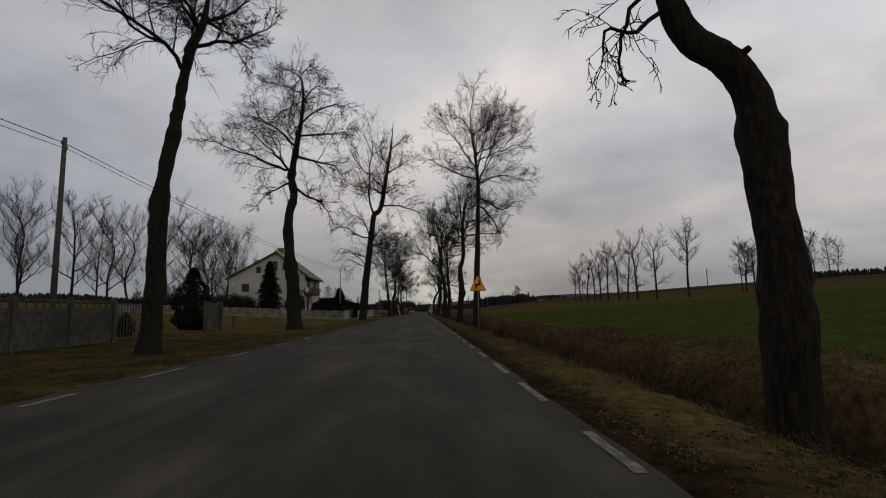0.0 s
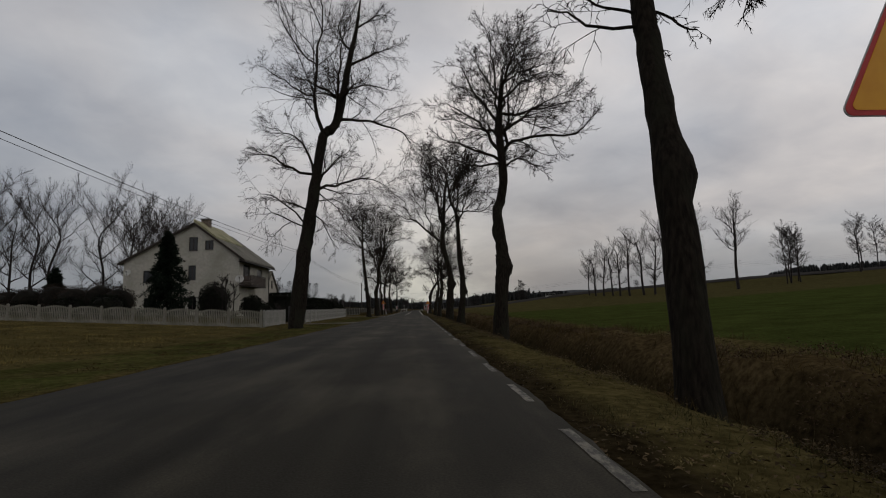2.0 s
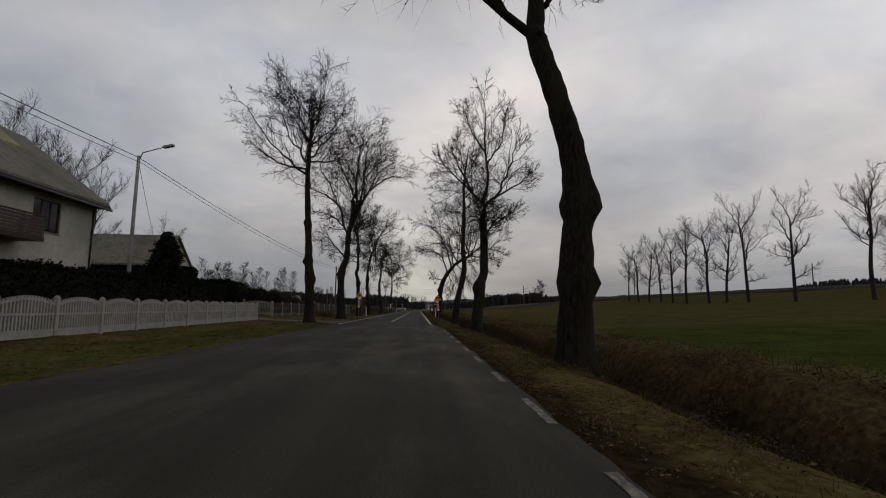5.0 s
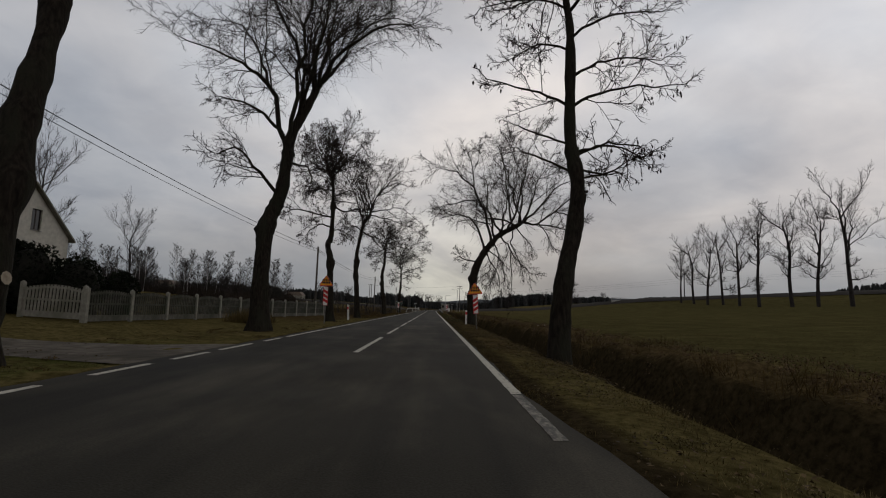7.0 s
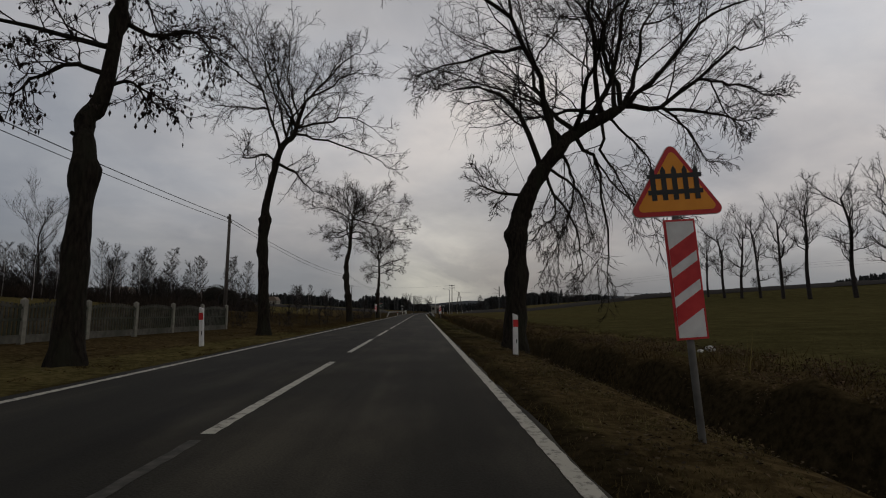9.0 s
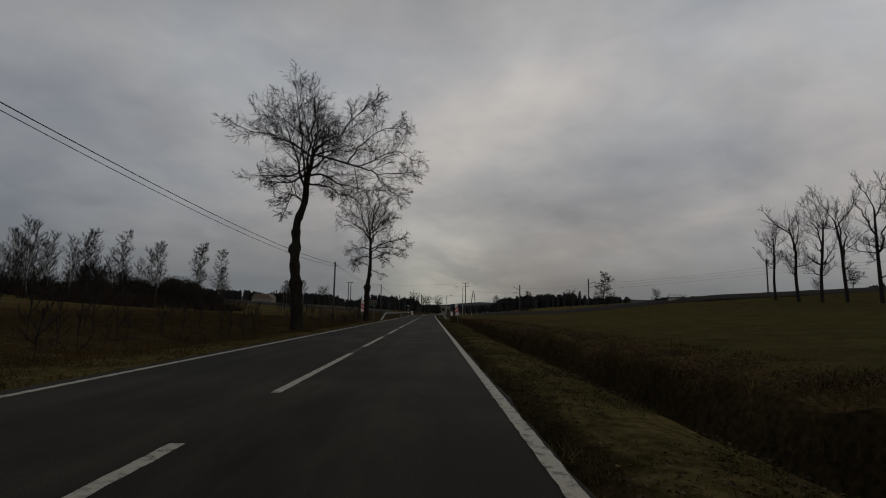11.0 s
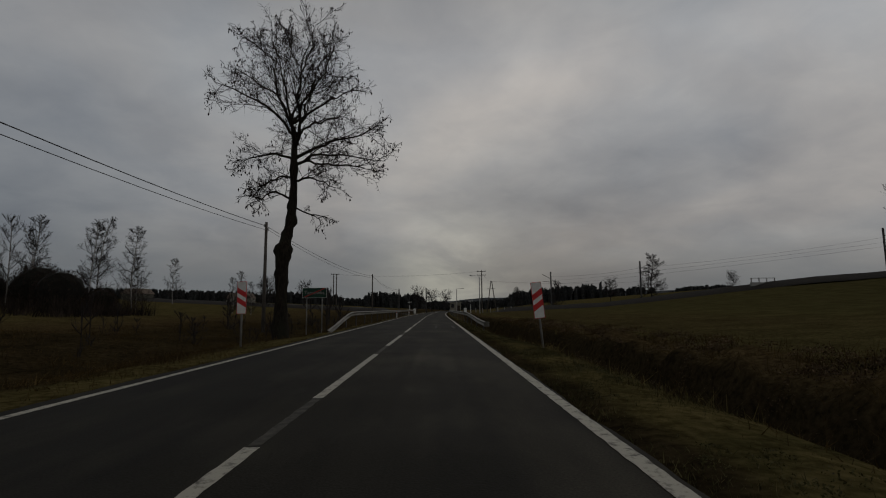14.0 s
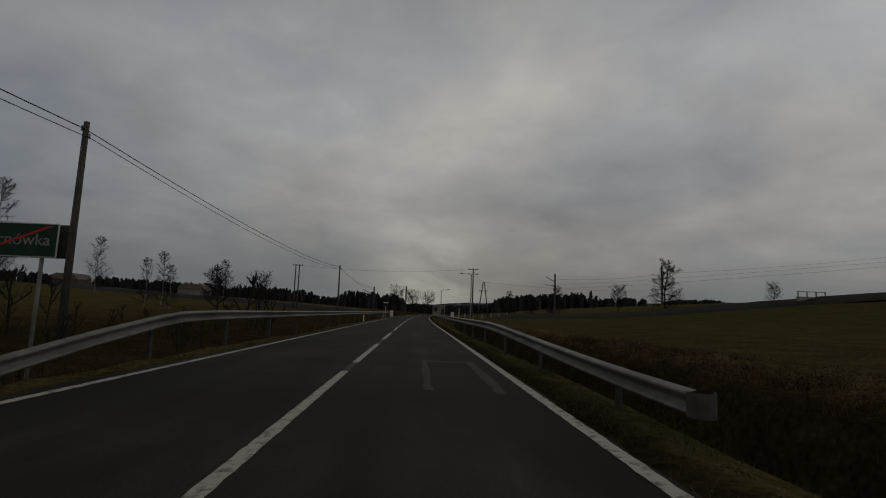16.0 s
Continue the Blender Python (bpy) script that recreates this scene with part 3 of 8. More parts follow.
def height(x, y):
    """The lie of the land; the road is at 0."""
    x, y = np.asarray(x, float), np.asarray(y, float)
    u = x - bend(y)
    z = np.full(np.broadcast(x, y).shape, -0.06)
    # right-hand ditch, which ends before the railway
    d = np.interp(u + 0.4 * np.clip((y - 85) / 20, 0, 1) + 0.6 * np.clip((y - 195) / 7, 0, 1), [-200, 2.75, 3.35, 4.2, 5.5, 6.15, 8.2], [0, 0, -0.10, -1.22, -1.32, -0.12, 0])
    z = z + d * (1 + 0.3 * np.clip((y - 140) / 50, 0, 1)) * np.clip((285 - y) / 20, 0, 1)
    z = z + np.where(u > 8.0, 0.042 * (np.minimum(u, 36) - 8.0), 0) + np.where(u > 36, 0.054 * (np.minimum(u, 150) - 36), 0) + np.where(u > 150, 0.042 * (np.minimum(u, 700) - 150), 0)
    z = z + np.where(u < -8.5, 0.05 * (-8.5 - np.maximum(u, -130)), 0) + np.where(u < -130, 0.03 * (-130 - np.maximum(u, -700)), 0)
    # the field climbs to the railway away from the crossing
    away = (np.interp(x, [-90, -3, 46, 150, 260, 900], [336, 306, 294, 256, 214, 0]) - y) * 0.93
    f = np.clip(1 - away / 42, 0, 1)
    z = z + bank_rise(x) * f * f * (3 - 2 * f)
    # the left verge dips a little behind the road edge on the open stretch
    z = z - 0.35 * np.exp(-((u + 8.8) / 1.6) ** 2) * np.clip((y - 156) / 8, 0, 1)
    # the road runs on a low bank towards the crossing
    z = z - 0.85 * np.clip((-5.7 - u) / 2.2, 0, 1) * np.clip((y - 199) / 7, 0, 1) * np.clip((290 - y) / 30, 0, 1) * np.clip((u + 60) / 30, 0, 1)
    return z


def bumps(x, y, s, a, seed=0.0):
    return np.array([noise.noise((px * s + seed, py * s, seed)) for px, py in zip(np.ravel(x), np.ravel(y))]).reshape(np.shape(x)) * a


xs = np.concatenate([-np.geomspace(3000, 34, 22), np.arange(-32, -12, 2.0), np.arange(-12, -4.5, 0.5), np.arange(-4.5, 1.2, 1.4), np.arange(1.2, 11, 0.28), np.arange(11.5, 34, 2.5),
                     np.geomspace(36, 3000, 22)])
ys = np.concatenate([-np.geomspace(2500, 30, 8), np.arange(-24, 232, 0.8), np.geomspace(234, 4000, 46)])
GX, GY = np.meshgrid(xs, ys)
GU = GX - bend(GY)
GZ = height(GX, GY)
rough = np.where((GU > 5.0) & (GU < 7.8), 0.32, np.where((GU > 3.2) & (GU < 9.5), 0.18, np.where((GU > 1.7) & (GU < 12), 0.05, np.where((GU < -5.2) & (GU > -16), 0.06, 0.0))))
near = (GY > -30) & (GY < 300)
GZ[near] += (bumps(GX[near], GY[near], 1.3, 1.0, 3.1) + 0.9 * bumps(GX[near], GY[near], 0.45, 1.0, 8.3)) * rough[near]
GZ[(GU > -5.0) & (GU < 1.3) & near] = -0.10
nx, ny = len(xs), len(ys)
ii = np.arange(nx * ny).reshape(ny, nx)
quads = np.stack([ii[:-1, :-1], ii[:-1, 1:], ii[1:, 1:], ii[1:, :-1]], -1).reshape(-1, 4)
g_me = mesh_of("ground", np.stack([GX, GY, GZ], -1), quads, smooth=True)
cov = np.zeros((ny, nx, 4), np.float32)
crop = np.clip((GU - 7.8) / 1.0, 0, 1) * np.clip((106 - GY + 0.05 * GU) / 6, 0, 1) * np.clip((150 - GU) / 30, 0, 1)
verge = 0.5 * np.clip((-4.9 - GU) / 0.4, 0, 1) * np.clip((GU + 9.2) / 1.2, 0, 1) * np.clip((125 - GY) / 15, 0, 1)
verge = np.maximum(verge, 0.30 * np.clip((GU - 1.5) / 0.3, 0, 1) * np.clip((3.4 - GU) / 0.3, 0, 1) * np.clip((GY - 150) / 20, 0, 1) * np.clip((240 - GY) / 20, 0, 1))
cov[..., 0] = np.maximum(crop, verge)
dead = np.clip((GU - 3.0) / 0.5, 0, 1) * np.clip((8.0 - GU) / 1.2, 0, 1)
dead = np.maximum(dead, 0.42 * np.clip((GU - 7) / 1.5, 0, 1) * np.clip((22 - GU) / 9, 0, 1) * np.clip((GY - 112) / 10, 0, 1))
dead = np.maximum(dead, 0.75 * np.clip((-6.2 - GU) / 1.0, 0, 1) * np.clip((GY - 128) / 10, 0, 1) * np.clip((45 + GU) / 20, 0, 1))
dead = np.maximum(dead, 0.15 * np.clip((-8.5 - GU) / 1.5, 0, 1) * np.clip((72 - GY) / 4, 0, 1) * np.clip((GY - 27) / 4, 0, 1))
dead = np.maximum(dead, 0.72 * np.clip((GU - 1.3) / 0.3, 0, 1) * np.clip((3.6 - GU) / 0.3, 0, 1) * np.clip((GY - 108) / 8, 0, 1) * np.clip((156 - GY) / 12, 0, 1))
dead = np.maximum(dead, 0.60 * np.clip((GU - 7) / 2, 0, 1) * np.clip((30 - GU) / 14, 0, 1) * np.clip((GY - 178) / 25, 0, 1) * np.clip((310 - GY) / 20, 0, 1))
cov[..., 1] = dead
soil = np.exp(-((GU - edge_right(GY) - 0.16) / 0.42) ** 2) * 0.88
soil = np.maximum(soil, 0.62 * np.exp(-((GU - edge_right(GY) - 0.35) / 0.50) ** 2) * np.clip((105 - GY) / 5, 0, 1))
soil = np.maximum(soil, np.exp(-((GU + 4.92) / 0.14) ** 2) * 0.75)
# ditch bed: dark soil, laid on heavier to paint in the hollow's shade
soil = np.maximum(soil, np.exp(-((GU - 5.3) / 0.80) ** 2) * 0.85)
soil = np.maximum(soil, 0.62 * np.clip((GY - 140) / 30, 0, 1) * np.clip((-5.4 - GU) / 1.0, 0, 1) * np.clip((30 + GU) / 12, 0, 1))
soil = np.maximum(soil, 0.36 * np.clip((GY - 150) / 20, 0, 1) * np.clip((GU - 1.1) / 0.3, 0, 1) * np.clip((4.2 - GU) / 1.0, 0, 1))
soil = np.maximum(soil, 0.52 * np.clip((-4.9 - GU) / 0.5, 0, 1) * np.clip((GU + 14) / 2, 0, 1) * np.clip((30 - GY) / 4, 0, 1))
cov[..., 2] = soil
meadow = np.clip((GU - 7.4) / 1.5, 0, 1) * np.clip((GY - 98) / 8, 0, 1)
meadow = np.maximum(meadow, np.clip((GU - 130) / 40, 0, 1))
meadow *= np.clip((345 - GY) / 30, 0, 1) * (1 - 0.6 * np.clip((GY - 178) / 25, 0, 1) * np.clip((30 - GU) / 14, 0, 1))
cov[..., 3] = 1 - meadow
att = g_me.color_attributes.new("cover", "FLOAT_COLOR", "POINT")
att.data.foreach_set("color", cov.reshape(-1, 4).ravel())
ground = put("ground", g_me, M_ground)
tagged(ground, "winter verges, brown ditch and green crop fields under a grey sky", "ground", kind="structure")


def strip(x0, x1, ya, yb, z=0.0, step=2.0, thick=0.0):
    """A strip of road surface between two offsets, following the bend."""
    n = max(2, int((yb - ya) / step) + 1)
    y = np.linspace(ya, yb, n)
    b = bend(y)
    a0 = np.broadcast_to(x0(y) if callable(x0) else x0, y.shape)
    a1 = np.broadcast_to(x1(y) if callable(x1) else x1, y.shape)
    rows = [np.stack([a0 + b, y, np.full(n, z)], 1), np.stack([a1 + b, y, np.full(n, z)], 1)]
    if thick:
        rows = [np.stack([a0 + b - 0.06, y, np.full(n, z - thick)], 1)] + rows + [np.stack([a1 + b + 0.06, y, np.full(n, z - thick)], 1)]
    v = np.concatenate(rows)
    i = np.arange(n - 1)
    q = np.concatenate([np.stack([r * n + i, (r + 1) * n + i, (r + 1) * n + i + 1, r * n + i + 1], 1) for r in range(len(rows) - 1)])
    return v, q


def ragged(y):
    return 0.02 * np.sin(y * 1.3) + 0.015 * np.sin(y * 3.1 + 1.0) + 0.012 * np.sin(y * 7.7)


v, q = strip(lambda y: -4.78 + ragged(y), lambda y: edge_right(y) + ragged(y + 7), -60, 420, 0.0, 0.4, 0.14)
road = put("road", mesh_of("road", v, q), M_asphalt)
tagged(road, "worn dark grey asphalt country road", "road", kind="structure")


def marking(name, x0, x1, ya, yb, material=None, label="", z=0.004, step=0.15):
    """A painted line with uneven edges."""
    mid = (x0 + x1) / 2
    v, q = strip(lambda y: x0 + 0.003 * np.sin(y * 9.0 + mid) + 0.005 * np.sin(y * 23.0), lambda y: x1 + 0.003 * np.sin(y * 7.3 + 2 * mid) + 0.005 * np.sin(y * 19.0 + 1), ya, yb, z, step)
    ob = put(name, mesh_of(name, v, q), material or M_line, road)
    if label:
        tagged(ob, label)
    return ob


# right edge: short worn dashes in the village, then a whole line
y0 = 0.5
while y0 < 100:
    a, b = rng.uniform(-0.12, 0.12), rng.uniform(-0.15, 0.25)
    marking("edge_dash", 1.37 + 0.01 * a, 1.46, y0 + a, y0 + 1.2 + b, M_line_worn)
    y0 += 2.62
marking("faded_line", 0.94, 1.06, 105.1, 107.25, M_line_worn)
marking("edge_line", 0.94, 1.07, 107.3, 420, label="white edge line with worn paint")
for y0, y1 in ((6.1, 7.1), (8.6, 10.1), (12.4, 13.7), (16, 17.3), (20, 21)):
    marking("edge_dash", -4.55, -4.43, y0, y1, M_line_worn)
for y0, y1 in ((104.8, 107.0), (107.9, 109.3), (110.0, 111.4)):
    marking("edge_dash", -4.55, -4.43, y0, y1)
marking("edge_line", -4.56, -4.44, 112.0, 113.9)
marking("edge_line", -4.56, -4.44, 114.9, 116.4)
marking("edge_line", -4.56, -4.44, 117.0, 420, label="thin white edge line")
dashes = [112.3 + 8.2 * i for i in range(7)] + [169.7 + 8.0 * i for i in range(3)] + [194.0, 202.1] + [209.4 + 8.3 * i for i in range(16)]
for i, y0 in enumerate(dashes):
    marking("centre_dash", -1.75, -1.63, y0, y0 + 5.7 + 0.1 * (i % 3))
    if i % 2 or i > 5:
        marking("faded_dash", -1.74, -1.64, y0 + 5.95, y0 + 8.0, M_line_ghost, z=0.0035)
# pale smeared outline of an old repair before the crossing
for k, (x0, x1, y0, y1) in enumerate(((-0.42, -0.30, 206.2, 210.2), (0.50, 0.66, 206.0, 210.2), (-0.30, 0.50, 209.95, 210.2))):
    ph = 1.7 * k
    v, q = strip(lambda y: x0 + 0.012 * np.sin(y * 3.1 + ph) + 0.010 * np.sin(y * 9.7 + ph), lambda y: x1 + 0.014 * np.sin(y * 2.3 + ph) + 0.010 * np.sin(y * 11.0), y0, y1, 0.0035, 0.08)
    put("repair_seam", mesh_of("repair_seam", v, q), M_patch, road)


def at_ground(x, y):
    return float(height(x, y))


def driveway(ya, yb, xe, label):
    """A dirt track from the road edge up to a gate."""
    nx_, ny_ = 22, 9
    X, Y = np.meshgrid(np.linspace(-4.84, xe, nx_), np.linspace(0, 1, ny_))
    wide = 0.9 * np.exp(-(X + 4.84) ** 2 / 2.5)
    Y = (ya - wide) * (1 - Y) + (yb + wide) * Y + 0.12 * np.sin(X * 2.1)
    Z = height(X, Y) + 0.05 - 0.05 * (np.abs(np.linspace(-1, 1, ny_)) ** 4)[:, None]
    i = np.arange(nx_ * ny_).reshape(ny_, nx_)
    qd = np.stack([i[:-1, :-1], i[1:, :-1], i[1:, 1:], i[:-1, 1:]], -1).reshape(-1, 4)
    ob = put("driveway", mesh_of("driveway", np.stack([X, Y, Z], -1), qd, smooth=True), M_dirt)
    tagged(ob, label, "driveway", kind="structure")


driveway(110.4, 113.4, -14.0, "bare dirt driveway crossing the verge")
driveway(74.6, 76.6, -12.5, "narrow dirt track to the garden gate")


# ---------------- trees ----------------


def unit(a):
    return a / (np.linalg.norm(a, axis=-1, keepdims=True) + 1e-9)


def curve(points, n):
    """A smooth line through some points."""
    p = np.array(points, float)
    t = np.arange(len(p))
    s = np.linspace(0, len(p) - 1, n)
    out = np.empty((n, 3))
    i = np.clip(s.astype(int), 0, len(p) - 2)
    f = (s - i)[:, None]
    p0, p1, p2, p3 = p[np.clip(i - 1, 0, len(p) - 1)], p[i], p[i + 1], p[np.clip(i + 2, 0, len(p) - 1)]
    out = 0.5 * (2 * p1 + (p2 - p0) * f + (2 * p0 - 5 * p1 + 4 * p2 - p3) * f**2 + (3 * p1 - p0 - 3 * p2 + p3) * f**3)
    return out


def shoots(r, P, R, c, k, lo, hi, angle, ratio, lift, droop, wig, env, thin, least, floor=0.0):
    """c side shoots on each polyline: new polylines and radii."""
    n, kp, _ = P.shape
    f = np.linspace(lo, hi, c)[None] + r.uniform(-0.5, 0.5, (n, c)) * (hi - lo) / max(c, 1)
    f = np.clip(f, 0.02, 1.0)
    s = f * (kp - 1)
    i = np.clip(s.astype(int), 0, kp - 2)
    w = (s - i)[..., None]
    rows = np.arange(n)[:, None]
    base = P[rows, i] * (1 - w) + P[rows, i + 1] * w
    rad = R[rows, i] * (1 - w[..., 0]) + R[rows, i + 1] * w[..., 0]
    tan = unit(P[rows, i + 1] - P[rows, i])
    L = np.maximum(np.linalg.norm(np.diff(P, axis=1), axis=2).sum(1)[:, None], floor)
    side = unit(np.cross(tan, r.normal(size=tan.shape)))
    az = angle + r.uniform(-0.25, 0.25, (n, c, 1))
    d = unit(np.cos(az) * tan + np.sin(az) * side + np.array([0, 0, lift]))
    length = L * ratio * (1.15 - 0.6 * f) * r.uniform(0.6, 1.25, (n, c))
    if env is not None:
        ctr, radii = env
        end = base + d * length[..., None]
        over = np.linalg.norm((end - ctr) / radii, axis=-1)
        length = np.where(over > 1.05, length * np.clip(1.6 - 0.6 * over, 0.25, 1), length)
    base, rad, d, length = base.reshape(-1, 3), rad.ravel(), d.reshape(-1, 3), length.ravel()
    m = len(base)
    pts = [base]
    p = base
    for j in range(1, k):
        d = unit(d + r.normal(size=d.shape) * wig + np.array([0, 0, lift * 0.35 - droop * j / k]))
        p = p + d * (length / (k - 1))[:, None]
        pts.append(p)
    out = np.stack(pts, 1)
    r0 = np.maximum(rad * thin, least)
    taper = np.linspace(1, 0.35, k)[None]
    return out, np.maximum(r0[:, None] * taper, least * 0.6)


def crown(r, limbs, limb_r, env, spec):
    """Branches of three orders on the limbs: the stout ones and the twigs."""
    a, ar = shoots(r, limbs, limb_r, spec["n"][0], 6, 0.22, 1.0, 0.75, 0.52, spec["lift"], spec["droop"] * 0.3, 0.16, env, 0.42, spec.get("least", 0.015), spec["floor"])
    b, br = shoots(r, a, ar, spec["n"][1], 5, 0.15, 1.0, 0.75, 0.55, spec["lift"] * 0.8, spec["droop"] * 0.7, 0.22, env, 0.5, 0.009)
    c, cr = shoots(r, b, br, spec["n"][2], spec.get("k", 2), 0.2, 1.0, 0.7, 0.62, spec["lift"] * 0.5, spec["droop"], 0.30, env, 0.6, spec["twig"])
    return (a, ar), (b, br), (c, cr)


def alley_tree(y, trunk, seed, r0, knobs=(), label="", limbs=(), boughs=(), hanging=(), box_=None, extra=6, spec=None, seeds=0, weep=0.0, cut=None, sag=0.12, lean=0.2, hang_n=(9, 7, 5), hang_floor=3.4, gnarl=1.0, flare=0.65, stout=0.85, slim=1.0):
    """A bare roadside tree: gnarled trunk and main limbs through (x, z) points, a few limbs fore and aft, twigs. It has grown towards the far end of the road by lean."""
    r = np.random.default_rng(seed)
    s = dict(n=(12, 9, 8), lift=0.13, droop=0.12, twig=0.0088, floor=2.8)
    s.update(spec or {})
    s["droop"] += weep
    bx = trunk[0][0]
    zb = at_ground(bx, y)
    root = thing("tree", pose(bx, y, zb), label, "tree", "bare trees along the road")

    def back(z):
        return lean * np.maximum(np.asarray(z, float) - 1.0, 0.0)

    pts = [(x - bx, float(back(z)) + r.normal() * 0.03 * i, max(z - zb, 0.0) if i else -0.15) for i, (x, z) in enumerate(trunk)]
    line = curve(pts, 64)
    H = line[-1, 2]
    zrel = np.clip(line[:, 2] / H, 0, 1)
    every = np.array([p for l in (*limbs, *boughs) for p in l])
    x0, x1, z0, z1 = every[:, 0].min() - 0.1, every[:, 0].max() + 0.1, every[:, 1].min() - 0.2, every[:, 1].max() + 0.1
    if box_:
        x0, x1, z0, z1 = min(x0, box_[0]), max(x1, box_[1]), min(z0, box_[2]), max(z1, box_[3])
    # a trunk that ends at its fork stays stout, one that runs to the top thins out
    tip = 0.88 * min(1.0, max(0.40, H / (z1 - zb)))
    girth = r0 * (1 - tip * zrel**stout)
    rad = girth + flare * 0.30 * r0 * np.exp(-np.maximum(line[:, 2], 0) / 0.35)
    rad[-9:] *= (0.98, 0.95, 0.91, 0.85, 0.78, 0.68, 0.54, 0.36, 0.12)
    m = 20
    v, qd = tubes(line[None], rad[None], m)
    v = v.reshape(64, m, 3)
    ctr = line[:, None]
    out = unit(v - ctr)
    bump = np.array([noise.noise((p[0] * 2.3 + seed, p[1] * 2.3, p[2] * 1.1)) + 0.75 * noise.noise((p[0] * 7 + seed, p[1] * 7, p[2] * 3.2)) + 0.3 * noise.noise((p[0] * 16, p[1] * 16 + seed, p[2] * 2.0)) for p in v.reshape(-1, 3)]).reshape(64, m, 1)
    v = v + out * bump * rad[:, None, None] * 0.18
    root_a = np.arange(m) * 2 * np.pi / m
    v = v + out * (flare * 0.19 * r0 * np.exp(-np.maximum(line[:, 2] - 0.1, 0) / 0.28)[:, None] * (1 + np.cos(4 * root_a + seed))[None])[..., None]
    small = [(r.uniform(0.10, 0.78) * H, r.uniform(0, 6.28), r.uniform(0.12, 0.3) * r0 * gnarl, r.uniform(0.08, 0.2)) for _ in range(9)]
    for kz, kdir, kamp, kwid in list(knobs) + small:
        kd = np.array([math.cos(kdir), math.sin(kdir), 0.0])
        g = np.exp(-((line[:, 2] - kz) / kwid) ** 2)[:, None, None] * (0.35 + 0.65 * np.clip((out @ kd), 0, 1)[..., None])
        lump = 1 + 0.5 * np.array([noise.noise((p[0] * 5 + kz, p[1] * 5, p[2] * 5)) for p in v.reshape(-1, 3)]).reshape(64, m, 1)
        v = v + out * g * kamp * lump * np.clip(rad / (0.5 * r0), 0, 1)[:, None, None]
    put("trunk", mesh_of("trunk", v.reshape(-1, 3), qd, smooth=True), M_bark, root)
    for kz, kdir, kamp, kwid in small[:4 if gnarl > 0.5 else 1]:
        i = int(np.argmin(np.abs(line[:, 2] - kz)))
        d = np.array([math.cos(kdir), math.sin(kdir), r.uniform(0.1, 0.7)])
        w_ = r.uniform(0.10, 0.2) * r0
        solid_rod("branch_stub", [tuple(line[i] + d * rad[i] * 0.7), tuple(line[i] + d * (rad[i] + w_)), tuple(line[i] + d * (rad[i] + w_ * 1.6))], w_, M_bark, root, 7, w_ * 0.75)
    if cut:
        for cz, cdir, cr in cut:
            i = int(np.argmin(np.abs(line[:, 2] - cz)))
            d = Vector((math.cos(cdir), math.sin(cdir), 0.15)).normalized()
            p = Vector(line[i]) + d * (rad[i] * 1.02)
            bm = bmesh.new()
            bmesh.ops.create_circle(bm, cap_ends=True, segments=9, radius=cr, matrix=Matrix.Translation(p + d * 0.05) @ d.to_track_quat("Z", "Y").to_matrix().to_4x4())
            part("cut_scar", bm, M_cut, root, "pale scar where a limb was cut")
    c = np.array([(x0 + x1) / 2 - bx, float(back((z0 + z1) / 2)), (z0 + z1) / 2 - zb])
    radii = np.array([(x1 - x0) / 2, (x1 - x0) / 2 * 0.9, (z1 - z0) / 2]) * 1.02
    env = (c, radii)
    kk = 11
    wood = [(line, girth, 0.48)]
    L, LR = [], []

    def limb(points, side, thin=slim):
        """A limb through (x, z) points, starting on the wood that is nearest, swinging forward or back on its way."""
        q_ = np.array([(x - bx, z - zb) for x, z in points])
        gap = [np.hypot(w[0][:, 0] - q_[0, 0], w[0][:, 2] - q_[0, 1]) for w in wood]
        b = int(np.argmin([g_.min() - (0.25 if n_ == 0 else 0) for n_, g_ in enumerate(gap)]))
        j = int(np.argmin(gap[b]))
        st, rs = wood[b][0][j], wood[b][1][j] * wood[b][2]
        q_[1:] = q_[0] + (q_[1:] - q_[0]) * 0.93
        reach = np.linalg.norm(q_[-1] - q_[0])
        rs = thin * min(rs, 0.022 + 0.017 * reach)
        f = np.linspace(0, 1, len(q_))
        yy_ = st[1] + (back(q_[:, 1] + zb) - back(st[2] + zb)) + side * reach * f
        p = curve([tuple(st)] + [(a[0], y_, a[1]) for a, y_ in zip(q_[1:], yy_[1:])], kk)
        p[1:-1] += r.normal(size=(kk - 2, 3)) * 0.012 * reach
        pr = rs * np.linspace(1, 0.0, kk) ** 0.9 + 0.012
        wood.append((p, pr, 0.66))
        return p, pr

    for i, pts_ in enumerate((*limbs, *boughs)):
        p, pr = limb(pts_, (1 if i % 2 else -1) * r.uniform(0.05, 0.45))
        L.append(p)
        LR.append(pr)
    # limbs that reach mostly along the road
    for i in range(extra):
        j = int(63 - 26 * r.random())
        st = line[j]
        a = (0.5 if i % 2 else 1.5) * math.pi + r.uniform(-0.6, 0.6)
        el = r.uniform(-0.3, 1.0)
        e = c + radii * 0.82 * np.array([math.cos(a) * math.cos(el), math.sin(a) * math.cos(el), math.sin(el)])
        mid = st + (e - st) * 0.4 + np.array([0, 0, 0.10 * np.linalg.norm(e - st)])
        t = np.linspace(0, 1, kk)[:, None]
        p = (1 - t) ** 2 * st + 2 * t * (1 - t) * mid + t**2 * e
        p[1:-1] += r.normal(size=(kk - 2, 3)) * 0.012 * np.linalg.norm(e - st)
        L.append(p)
        LR.append(girth[j] * 0.42 * np.linspace(1, 0, kk) ** 0.9 + 0.012)
    L, LR = np.array(L), np.array(LR)
